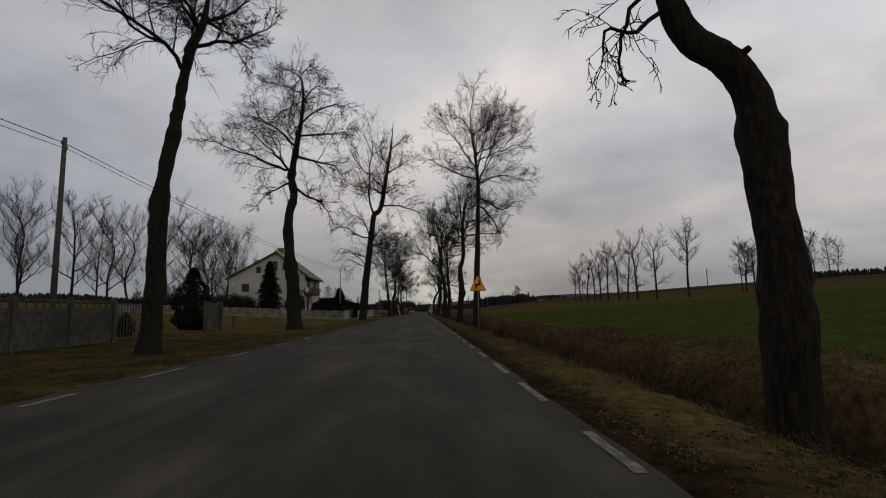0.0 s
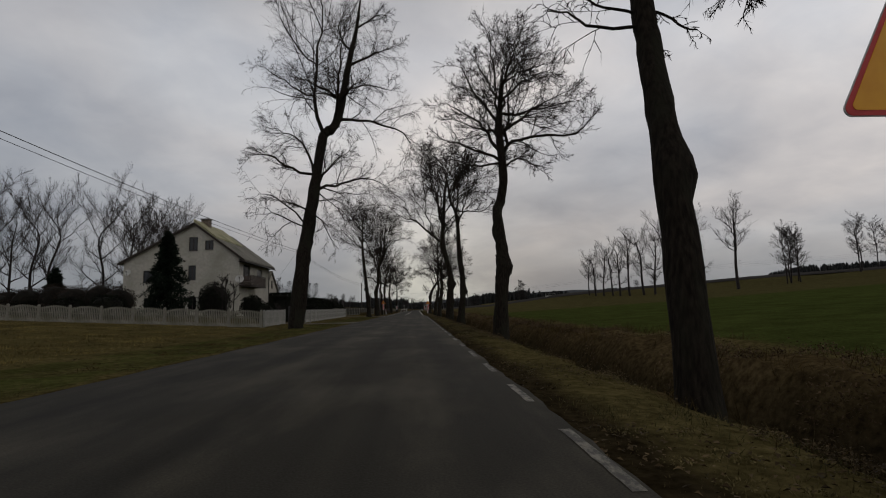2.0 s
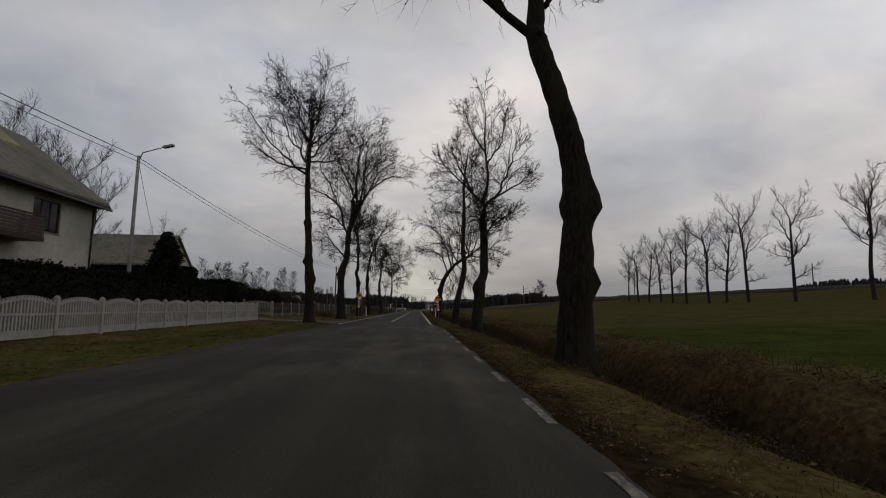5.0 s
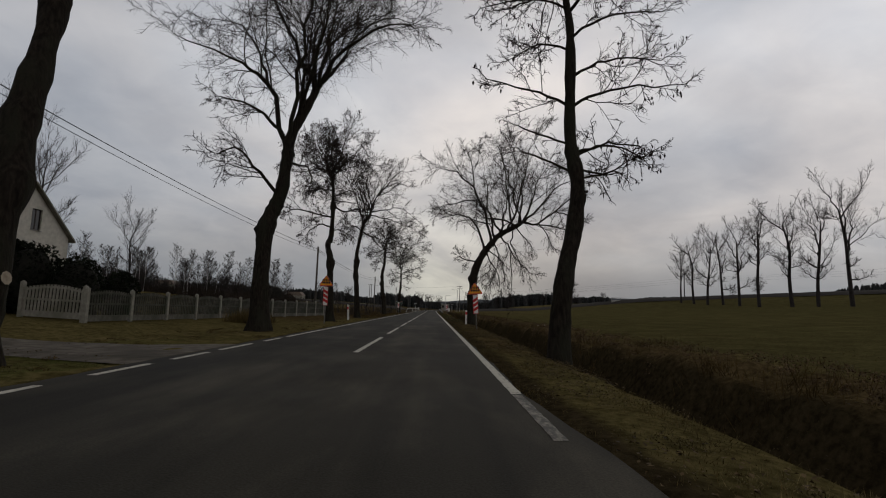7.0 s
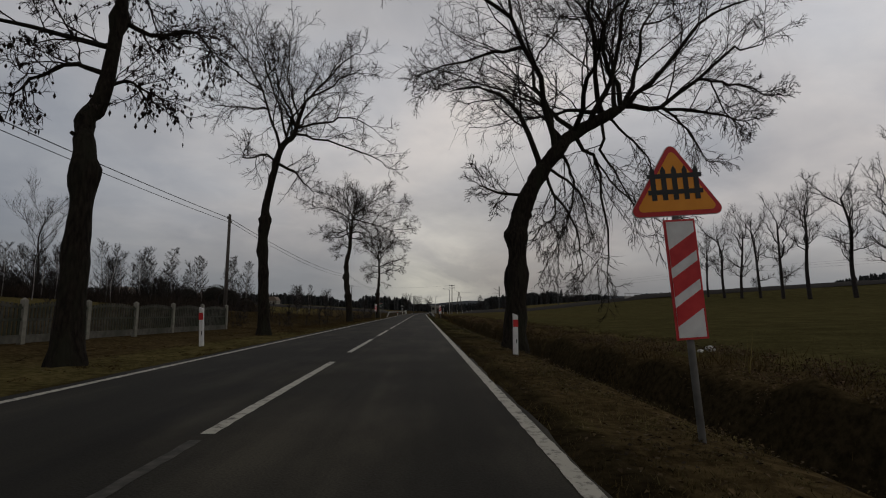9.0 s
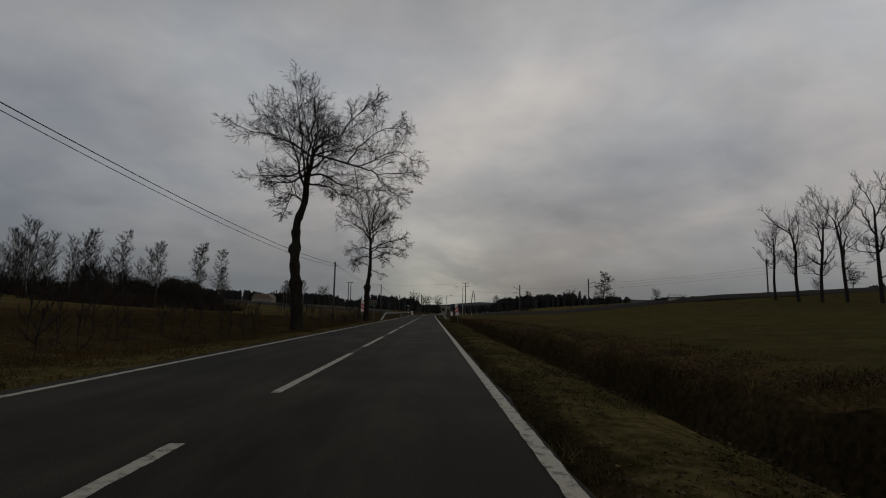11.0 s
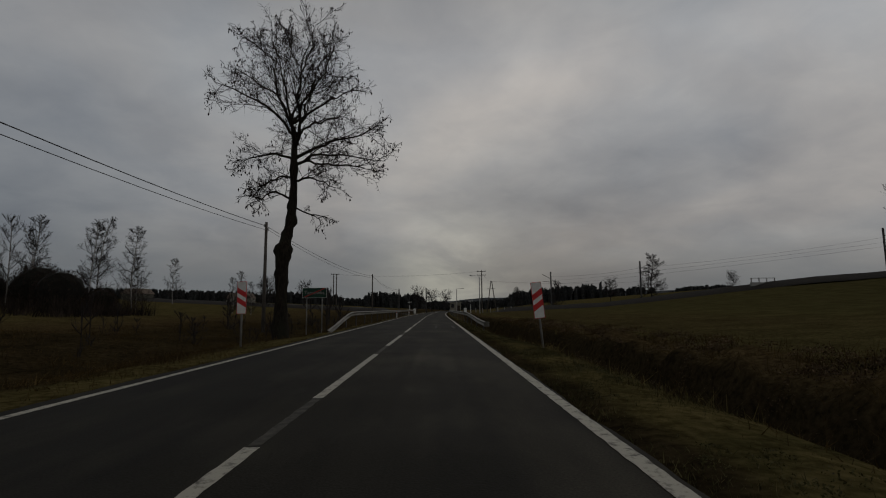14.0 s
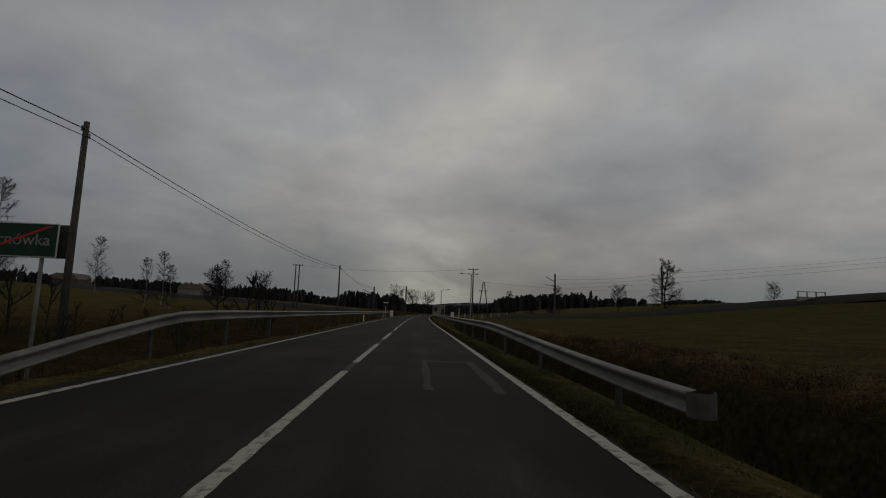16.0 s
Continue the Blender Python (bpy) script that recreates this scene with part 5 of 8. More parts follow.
alley_tree(85.5, [(3.57, -0.07), (3.72, 2.3), (3.88, 4.05), (3.46, 6.19), (3.14, 7.86), (3.15, 8.62), (3.32, 10.83), (3.58, 13.85), (4.05, 16.74)], 14, 0.42, [(4.1, 0.3, 0.14, 0.4)], label="bare tree leaning over the road from a swollen stump", weep=0.03, spec=dict(n=(11, 8, 8)),
           limbs=[[(3.1, 8), (0.9, 10), (-0.2, 10.9), (-1.4, 11.2), (-4.1, 12.9)], [(2.1, 9.2), (1.7, 10.8), (1, 16.2), (0.6, 18.9)], [(3.3, 11.3), (4.6, 12.9), (6.1, 13.6)], [(1.3, 13.1), (0.1, 14.4), (-1.1, 16.9)], [(-0.2, 10.9), (-1.2, 13), (-2.8, 14.1), (-3.5, 14)], [(3.6, 13.9), (3, 16), (2.9, 18.2)], [(3.7, 14.6), (5, 16), (5.8, 17.9)]],
           boughs=[[(1.5, 11.4), (0.7, 12.7), (-0.6, 14.4)], [(4, 16.7), (4.5, 18.6), (4.8, 19.8)], [(3.2, 8.9), (4.2, 10.2), (5.2, 11.5)], [(-1.4, 11.2), (-2.3, 10.3), (-3, 11.1)], [(1.1, 15.2), (2, 17), (2, 18.5)]])
alley_tree(100.4, [(3.16, 0.16), (3.18, 0.7), (3.29, 1.63), (3.37, 2.31), (3.55, 2.89), (3.62, 4.34), (3.57, 4.96), (3.57, 5.72), (3.65, 6.53)], 15, 0.29, [(2.4, 3.1, 0.14, 0.3)], label="stout bare tree forking in two above a burl", extra=0, spec=dict(n=(10, 8, 8), lift=0.2, droop=0.04), gnarl=0.25, hang_n=(4, 4, 4), hang_floor=1.2, box_=(0.4, 6.6, 7.0, 13.2),
           limbs=[[(3.5, 4.8), (3.3, 5.4), (3, 6.1)], [(3.6, 4.7), (4, 5.4), (4.4, 6.3)], [(3.5, 4.8), (3.6, 5.7), (3.7, 6.7)], [(4, 5.4), (4.6, 5.9), (5.2, 6.2)], [(3.6, 5.6), (3.3, 6.5), (3.1, 7.1)], [(3.6, 6.5), (2.8, 8), (2.1, 9.7), (1.8, 11.1)], [(3.6, 6.5), (3.8, 8.5), (3.5, 10.5), (3.4, 12.5)]],
           boughs=[[(3.6, 6.5), (4.7, 7.8), (5.3, 9.4), (5.8, 10.7)], [(3, 7.5), (1.8, 8.5), (1, 9.1)], [(4.2, 7.3), (5.7, 8), (6.4, 8.6)], [(3.6, 8.5), (4.5, 10.1), (4.8, 11.7)], [(3.5, 9.5), (2.8, 10.9), (2.5, 12.1)]],
           hanging=[[(3.3, 5.4), (3, 4.9), (2.6, 4.4)]], sag=0.45)
alley_tree(113.5, [(3.03, 0.11), (3.18, 1.54), (3.54, 3.04), (3.74, 4.38), (3.65, 5.79), (3.75, 9.13), (3.75, 10.63), (3.89, 12.49), (4.21, 14.75)], 16, 0.27, [(3.5, 0.2, 0.06, 0.3), (5.2, 0.1, 0.06, 0.2)], label="bare ash tree with knotty trunk and seed clusters", seeds=0.03, spec=dict(n=(7, 7, 7), floor=2.4), slim=0.6, hang_n=(5, 4, 4), hang_floor=1.4,
           limbs=[[(3.9, 11.2), (4.7, 11.6), (7.1, 11.7), (8.2, 11.5)], [(3.9, 11.9), (4.5, 12.8), (5.9, 13.8)], [(3.8, 10.6), (3.1, 10.4), (2.2, 9.8), (1.1, 9.2)], [(3.8, 11.4), (2.7, 12.5), (1.1, 11.8)], [(3.9, 7.7), (4.7, 8.2), (6.2, 8)], [(3.7, 7), (2.8, 7.3), (1.1, 7.8)], [(3.9, 6.7), (4.8, 7.2), (6.7, 7.3)], [(3.8, 5.3), (4.8, 5.8), (6.1, 5.5)]],
           boughs=[[(3.8, 4.6), (4.5, 4.7), (5, 5)], [(3.9, 12.7), (3.1, 13.7), (2.5, 14.4)], [(3.8, 9.1), (4.9, 9.6), (6.1, 9.4)], [(3.8, 10.1), (2.7, 10.9), (1, 10.8)], [(4, 13.6), (5.1, 14.5), (6.5, 15.4)], [(3.7, 8.6), (2.8, 8.9), (2.1, 8.5)]],
           hanging=[[(3.2, 4.7), (2.6, 5.3), (1.9, 5.6)], [(3.2, 5.6), (2.5, 6), (1.9, 6.2)], [(3.8, 4.9), (4.5, 4.8), (5.2, 4.9)], [(3.8, 5.5), (4.8, 5.7), (5.7, 5.6)]], sag=0.45)
alley_tree(139.5, [(2.81, -0.11), (2.97, 2.44), (3.13, 4.03), (3.69, 5.17), (4.45, 6.22), (5.06, 6.89), (6.14, 7.52), (6.97, 7.98)], 17, 0.34, [(3.45, 3.1, 0.13, 0.22), (2.2, 0.1, 0.07, 0.3), (4.5, 0.4, 0.10, 0.5)], label="large leaning bare tree with long hanging twigs", weep=0.06, spec=dict(n=(10, 9, 8), floor=2.5), hang_n=(8, 7, 5), hang_floor=2.4,
           limbs=[[(7, 8), (8.3, 8), (10.7, 9.9), (11.9, 10.2)], [(6.8, 7.9), (7.7, 9.6), (8.5, 11.9), (9.7, 13.8)], [(5.7, 7.3), (6.3, 9.1), (6.8, 11.6), (7.5, 14.8)], [(4.7, 6.6), (4.4, 8.3), (4.2, 11), (4.1, 13.8)], [(4.4, 6.1), (3.7, 9.1), (1.4, 11.9), (-0.3, 11.7)], [(3.6, 9.1), (2.1, 9.4), (0.6, 9.1), (-0.5, 8.8)], [(3.9, 5.3), (3.1, 7.8), (1.8, 8.6), (0.6, 8.3)], [(3.4, 4.7), (2.4, 4.8), (1.7, 5.2)], [(8.3, 8), (9.8, 7.5), (10.8, 7)]],
           boughs=[[(3, 11), (2.7, 12.8), (2.3, 14)], [(6.8, 11.6), (5.9, 13.1), (5.5, 14.6)], [(8.5, 11.9), (10, 12.8), (10.5, 14)], [(9.5, 9.1), (10.7, 8.5), (11.7, 8)], [(4.2, 11), (5.5, 12.5), (6, 14)], [(7, 8), (7.8, 8.8), (9.8, 11), (11.8, 11.6)], [(4.1, 13.7), (3.8, 14.9), (3.5, 15.9)], [(7.5, 14.6), (8.4, 15.2), (8.7, 15.9)]],
           hanging=[[(5.1, 6.8), (5.7, 6.2), (6, 5.5), (6.1, 3), (6, 2)], [(5.6, 6.1), (6.3, 5), (7, 4.1), (7.8, 3.5)], [(4.2, 5.3), (4.4, 4.7), (5.1, 3.2), (5.2, 2)], [(4.4, 4.7), (4.3, 4), (3.8, 3.6), (3.3, 2.9)], [(6.5, 7.2), (7, 6.8), (7.6, 6.1), (7.7, 5.3)], [(8.1, 7.8), (8.7, 7.1), (9, 6.2), (9.2, 5.6)], [(4.3, 5.5), (4.9, 5.2), (5.4, 4.3), (5.5, 3)], [(6.3, 7.2), (5.9, 6.1), (6.3, 5.2), (6.7, 3.9)], [(4.8, 4.3), (4.5, 3.4), (3.9, 2.3)], [(9.6, 8.2), (10, 7.5), (10.4, 6.9)], [(4.6, 6.3), (4.9, 5.6), (5, 4.5), (4.4, 2.9)]], sag=0.45)


# ---------------- background trees ----------------


def bare_tree(name, H, spread, seed, label, n_limb=7, r0=0.28, lowest=0.3, bark=None, n=(7, 6, 4), fork=0.75, lift=0.35, droop=0.1, group="", twig=0.012, broad=True, simple=False):
    """A far bare tree at the origin: trunk, limbs and a crown of twigs."""
    r = np.random.default_rng(seed)
    root = thing(name, pose(0, 0, -600), label, "tree", group)
    line = curve([(0, 0, -0.3), (r.normal() * 0.02 * H, r.normal() * 0.02 * H, H * 0.35), (r.normal() * 0.03 * H, r.normal() * 0.03 * H, H * fork), (r.normal() * 0.05 * H, r.normal() * 0.05 * H, H)], 16)
    if broad:
        line = line * np.array([1, 1, 0.8])
    rad = np.linspace(r0, 0.06 if broad else 0.03, 16)
    v, qd = tubes(line[None], rad[None], 7)
    put("trunk", mesh_of("trunk", v, qd, smooth=True), bark or M_twig_far, root)
    L, LR = [], []
    for i in range(n_limb):
        f = lowest + (0.95 - lowest) * (r.random() if simple else (i + r.random()) / n_limb)
        j = int(f * 15)
        a = r.uniform(0, 6.283) if simple else i * 2.4 + r.uniform(-0.4, 0.4)
        out = spread * ((0.95 - 0.30 * f) if broad else (1.05 - 0.88 * f)) * r.uniform(0.65, 1.15)
        st = line[j]
        e = st + np.array([math.cos(a) * out, math.sin(a) * out, out * r.uniform(0.7, 1.6) * (0.5 + lift) * (0.75 + 0.6 * f if broad else 1)])
        mid = (st + e) / 2 + np.array([math.cos(a), math.sin(a), -0.4]) * out * 0.12
        t = np.linspace(0, 1, 7)[:, None]
        L.append((1 - t) ** 2 * st + 2 * t * (1 - t) * mid + t**2 * e + r.normal(size=(7, 3)) * 0.02 * out * (t > 0))
        LR.append(np.linspace(rad[j] * 0.62, 0.02, 7))
    L, LR = np.array(L), np.array(LR)
    a, ar = shoots(r, L, LR, n[0], 4, 0.12, 1.0, 0.75, 0.75 if simple else 0.56, lift, droop, 0.15, None, 0.5, twig * 1.9)
    b, br = shoots(r, a, ar, n[1], 2 if simple else 3, 0.12, 1.0, 0.75, 0.8 if simple else 0.62, lift * 0.7, droop, 0.18, None, 0.5, twig * 1.35)
    c, cr = shoots(r, b, br, n[2], 2, 0.12, 1.0, 0.7, 0.75, lift * 0.4, droop, 0.2, None, 0.6, twig)
    v, qd = merge(tubes(L, LR, 3 if simple else 4), tubes(a, ar, 3))
    bv, bq, bt = spikes(b, br)
    cv, cq, ct = spikes(c, cr)
    n1, n2 = len(v), len(v) + len(bv)
    put("crown", mesh_of("crown", np.concatenate([v, bv, cv]), np.concatenate([qd, bq + n1]), np.concatenate([bt + n1, ct + n2])), M_twig_far, root, "bare winter twigs", "stuff")
    return root


def plant(master, x, y, s=1.0, turn=0.0, sink=0.0, sz=None):
    m = Matrix.LocRotScale((x, y, at_ground(x, y) - sink), Euler((0, 0, turn)), (s, s, sz or s))
    if master.matrix_basis.translation.z < -500:
        master.matrix_basis = m
        return master
    k = master.matrix_basis.to_scale()
    return copy_thing(master, m @ Matrix.Diagonal((1 / k.x, 1 / k.y, 1 / k.z, 1)))


ROW = "row of tall bare poplars across the field"


def poplar(seed):
    """A tall far poplar, 30 m high: a bare stem that forks half way up into swept leaders, with a few low boughs."""
    r = np.random.default_rng(seed)
    root = thing("poplar", pose(0, 0, -600), "tall bare poplar standing in a row across the field", "tree", ROW)
    H = 30.0
    lean_ = r.uniform(-0.09, 0.05)
    stem = curve([(0, 0, -0.4), (0.25 * lean_ * H, r.normal() * 0.3, 0.22 * H), (lean_ * H * 0.55, r.normal() * 0.5, 0.46 * H), (lean_ * H, r.normal() * 0.6, 0.66 * H)], 18)
    rad = np.linspace(0.46, 0.17, 18)
    v, qd = tubes(stem[None], rad[None], 8)
    put("trunk", mesh_of("trunk", v, qd, smooth=True), M_twig_far, root)
    L, LR = [], []

    def add(st, e, r0_, up):
        t = np.linspace(0, 1, 8)[:, None]
        d = np.linalg.norm(e - st)
        mid = st + (e - st) * 0.5 + np.array([0, 0, up * d])
        p = (1 - t) ** 2 * st + 2 * t * (1 - t) * mid + t**2 * e + r.normal(size=(8, 3)) * 0.022 * d * (t > 0)
        L.append(p)
        LR.append(np.linspace(r0_, 0.028, 8))

    for k in range(4):
        j = (9, 12, 15, 17)[k]
        side = 1 if (k + seed) % 2 else -1
        e = stem[j] + np.array([side * H * r.uniform(0.07, 0.17), r.normal() * 0.09 * H, H * r.uniform(0.26, 0.42) * (1.15 - 0.03 * j)])
        add(stem[j], e, rad[j] * 0.8, -0.10)
    for k in range(8):
        j = int(r.integers(5, 17))
        a = r.uniform(0, 6.283)
        out = H * r.uniform(0.09, 0.19)
        add(stem[j], stem[j] + np.array([math.cos(a) * out, math.sin(a) * out, out * r.uniform(0.25, 1.2)]), rad[j] * 0.42, -0.16)
    P, R = np.array(L), np.array(LR)
    a, ar = shoots(r, P, R, 8, 5, 0.18, 1.0, 0.7, 0.46, 0.24, 0.05, 0.16, None, 0.45, 0.036)
    b, br_ = shoots(r, a, ar, 6, 3, 0.12, 1.0, 0.7, 0.58, 0.20, 0.06, 0.2, None, 0.5, 0.025)
    c_, cr = shoots(r, b, br_, 5, 2, 0.12, 1.0, 0.7, 0.7, 0.12, 0.06, 0.2, None, 0.6, 0.018)
    v, qd = merge(tubes(P, R, 5), tubes(a, ar, 3))
    bv, bq, bt = spikes(b, br_)
    cv, _, ct = spikes(c_, cr)
    n1, n2 = len(v), len(v) + len(bv)
    put("crown", mesh_of("crown", np.concatenate([v, bv, cv]), np.concatenate([qd, bq + n1]), np.concatenate([bt + n1, ct + n2])), M_twig_far, root, "bare winter twigs", "stuff")
    return root


pop = [poplar(131 + i) for i in range(5)]
for i, (x, y, h) in enumerate(((79, 262, 21), (80, 256, 25), (82, 252, 26), (85, 249, 26), (85, 241, 28), (86, 234, 31), (87, 223, 31), (88, 216, 29), (88.5, 207, 32), (88.5, 190, 30), (92, 173, 31))):
    plant(pop[i % 5], x, y, h / 30.0, (0, 0.5, -0.4, 0.25, 2.9)[i * 3 % 5], 0.5)
CLUMP = "clump of thin bare trees on the rise"
thin = [bare_tree("tree", 25, 4.0, 51 + i, "thin bare tree in a clump on the rise", 20, 0.26, 0.32, group=CLUMP, n=(6, 5, 5), lift=0.25, twig=0.018) for i in range(2)]
for i, (x, y, s) in enumerate(((136, 212, 0.98), (139, 214, 1.05), (142, 218, 1.0), (145, 217, 0.92), (148, 222, 0.95), (181, 230, 1.05), (187, 236, 1.1), (196, 238, 1.0), (203, 240, 0.9))):
    plant(thin[i % 2], x, y, s, i * 2.2, 0.2)
YARD = "bare trees behind the houses"
yard = [bare_tree("tree", 25, 6.8, 61 + i, "tall bare tree with upright limbs behind the houses", 13, 0.34, 0.22, group=YARD, n=(7, 6, 5), lift=0.5, droop=0.03, twig=0.019) for i in range(3)]
for i, (x, y, s) in enumerate(((-132, 172, 1.2), (-118, 176, 1.25), (-100, 178, 1.05), (-92, 186, 1.1), (-80, 180, 1.05), (-72, 172, 0.95), (-63, 166, 0.85), (-57, 150, 0.62), (-150, 165, 1.2), (-46, 128, 0.6),
                               (-92, 206, 1.1), (-84, 210, 1.05), (-72, 222, 0.62), (-106, 170, 0.9), (-140, 180, 1.15), (-112, 186, 1.1))):
    plant(yard[i % 3], x, y, s * 1.22, i * 1.3, 0.2)
GROVE = "grove of young birches beyond the fence"
young = [bare_tree("birch", 12, 2.7, 75 + i, "slim bare birch with fine twigs near the fence", 34, 0.11, 0.12, M_birch, (6, 5, 5), 0.8, 0.22, 0.14, GROVE, 0.010, False) for i in range(2)]
birch = [bare_tree("birch", 12, 2.9, 71 + i, "slim bare birch with a pale trunk in a grove", 26, 0.10, 0.12, M_birch, (5, 4, 4), 0.8, 0.45, 0.06, GROVE, 0.012, False) for i in range(4)]
br = np.random.default_rng(5)
for i in range(96):
    f = br.random()
    x, y = -50 - 78 * f + br.normal() * 4, 228 + 20 * br.normal() * 0.6 + 22 * f
    plant(birch[i % 4], x, y, br.uniform(0.55, 1.02), br.uniform(0, 6), 0.2)
for x, y, s in ((-47, 251, 1.05), (-45, 246, 0.95), (-43, 252, 1.0), (-34, 268, 0.6), (-33, 262, 0.5), (-56, 240, 1.05), (-53, 247, 1.0), (-38, 300, 0.7), (-62, 300, 0.9), (-30, 262, 0.45)):
    plant(young[int(s * 100) // 5 % 2], x, y, s, s * 7, 0.1)
THICKET = "leafless thicket under the birches"
thicket = [bare_tree("shrub", 5.0, 2.4, 171 + i, "dense leafless shrub in a dark thicket", 18, 0.06, 0.03, group=THICKET, n=(6, 4, 4), lift=0.5, twig=0.016, broad=False) for i in range(3)]
for s_ in thicket:
    tagged(s_, category="shrub")
for i in range(68):
    f = br.random()
    x, y = -46 - 86 * f + br.normal() * 3, 222 + 9 * br.normal() + 22 * f
    plant(thicket[i % 3], x, y, br.uniform(0.55, 1.15), br.uniform(0, 6), 0.15)
LONE = "bare trees along the railway"
lone = [bare_tree("tree", 12, 4.2, 91 + i, "rounded bare tree standing alone near the railway", 22, 0.22, 0.3, group=LONE, n=(6, 5, 5), lift=0.10, droop=0.15, twig=0.018) for i in range(2)]
alder = [bare_tree("tree", 12, 4.1, 95 + i, "conical bare alder standing alone near the railway", 36, 0.20, 0.10, group=LONE, n=(6, 5, 5), lift=0.05, droop=0.06, twig=0.020, broad=False) for i in range(2)]
for i, (x, y, s) in enumerate(((58.3, 318, 1.02), (34, 325, 0.66), (29, 330, 0.5), (24, 335, 0.58), (-44, 310, 0.62), (31, 318, 0.42))):
    plant(alder[i % 2], x, y, s, i * 1.1, 0.1)
for i, (x, y, s) in enumerate(((47, 318, 0.64), (118, 300, 0.45), (126, 296, 0.7), (-7, 352, 0.8), (-2, 356, 0.72), (3, 352, 0.66), (-36, 318, 0.7), (-50, 330, 0.8), (62, 286, 0.4))):
    plant(lone[i % 2], x, y, s * 0.92, i * 1.1, 0.1)
SCRUB = "leafless scrub on the left verge"
shrub = [bare_tree("shrub", 1.7, 0.7, 81 + i, "leafless young shrub in dead grass", 7, 0.02, 0.05, group=SCRUB, n=(4, 3, 3), lift=0.45, twig=0.006, broad=False) for i in range(2)]
for s_ in shrub:
    tagged(s_, category="shrub")
for i in range(90):
    x, y = -8.8 - abs(br.normal()) * 5.0, br.uniform(150, 232)
    plant(shrub[i % 2], x, y, br.uniform(0.35, 0.8), br.uniform(0, 6), 0.05, sz=br.uniform(0.5, 1.0))
for x, y, s in ((-13.4, 233, 2.0), (-12.3, 236, 2.3), (-11.2, 238, 1.9), (-13.0, 240, 2.1), (-10.6, 234, 1.4), (-17, 221, 1.6), (-19, 226, 1.5), (-10.5, 222, 1.0), (-10.2, 226, 1.2)):
    plant(shrub[int(s * 10) % 2], x, y, s, s * 9, 0.05)


# ---------------- evergreens and hedges ----------------


def leaves(centres, size, r, flat=0.0):
    """A small bent leaf or spray at each centre: vertices and triangles."""
    n = len(centres)
    d = unit(r.normal(size=(n, 3)) * np.array([1, 1, 1 - flat]))
    u = unit(np.cross(d, r.normal(size=(n, 3))))
    s = size * r.uniform(0.6, 1.4, (n, 1))
    v = np.stack([centres - d * s, centres + u * s * 0.45, centres + d * s, centres - u * s * 0.45 + np.cross(d, u) * s * 0.3], 1).reshape(-1, 3)
    o = (np.arange(n) * 4)[:, None, None]
    return v, (np.array([[0, 1, 2], [0, 2, 3]])[None] + o).reshape(-1, 3)


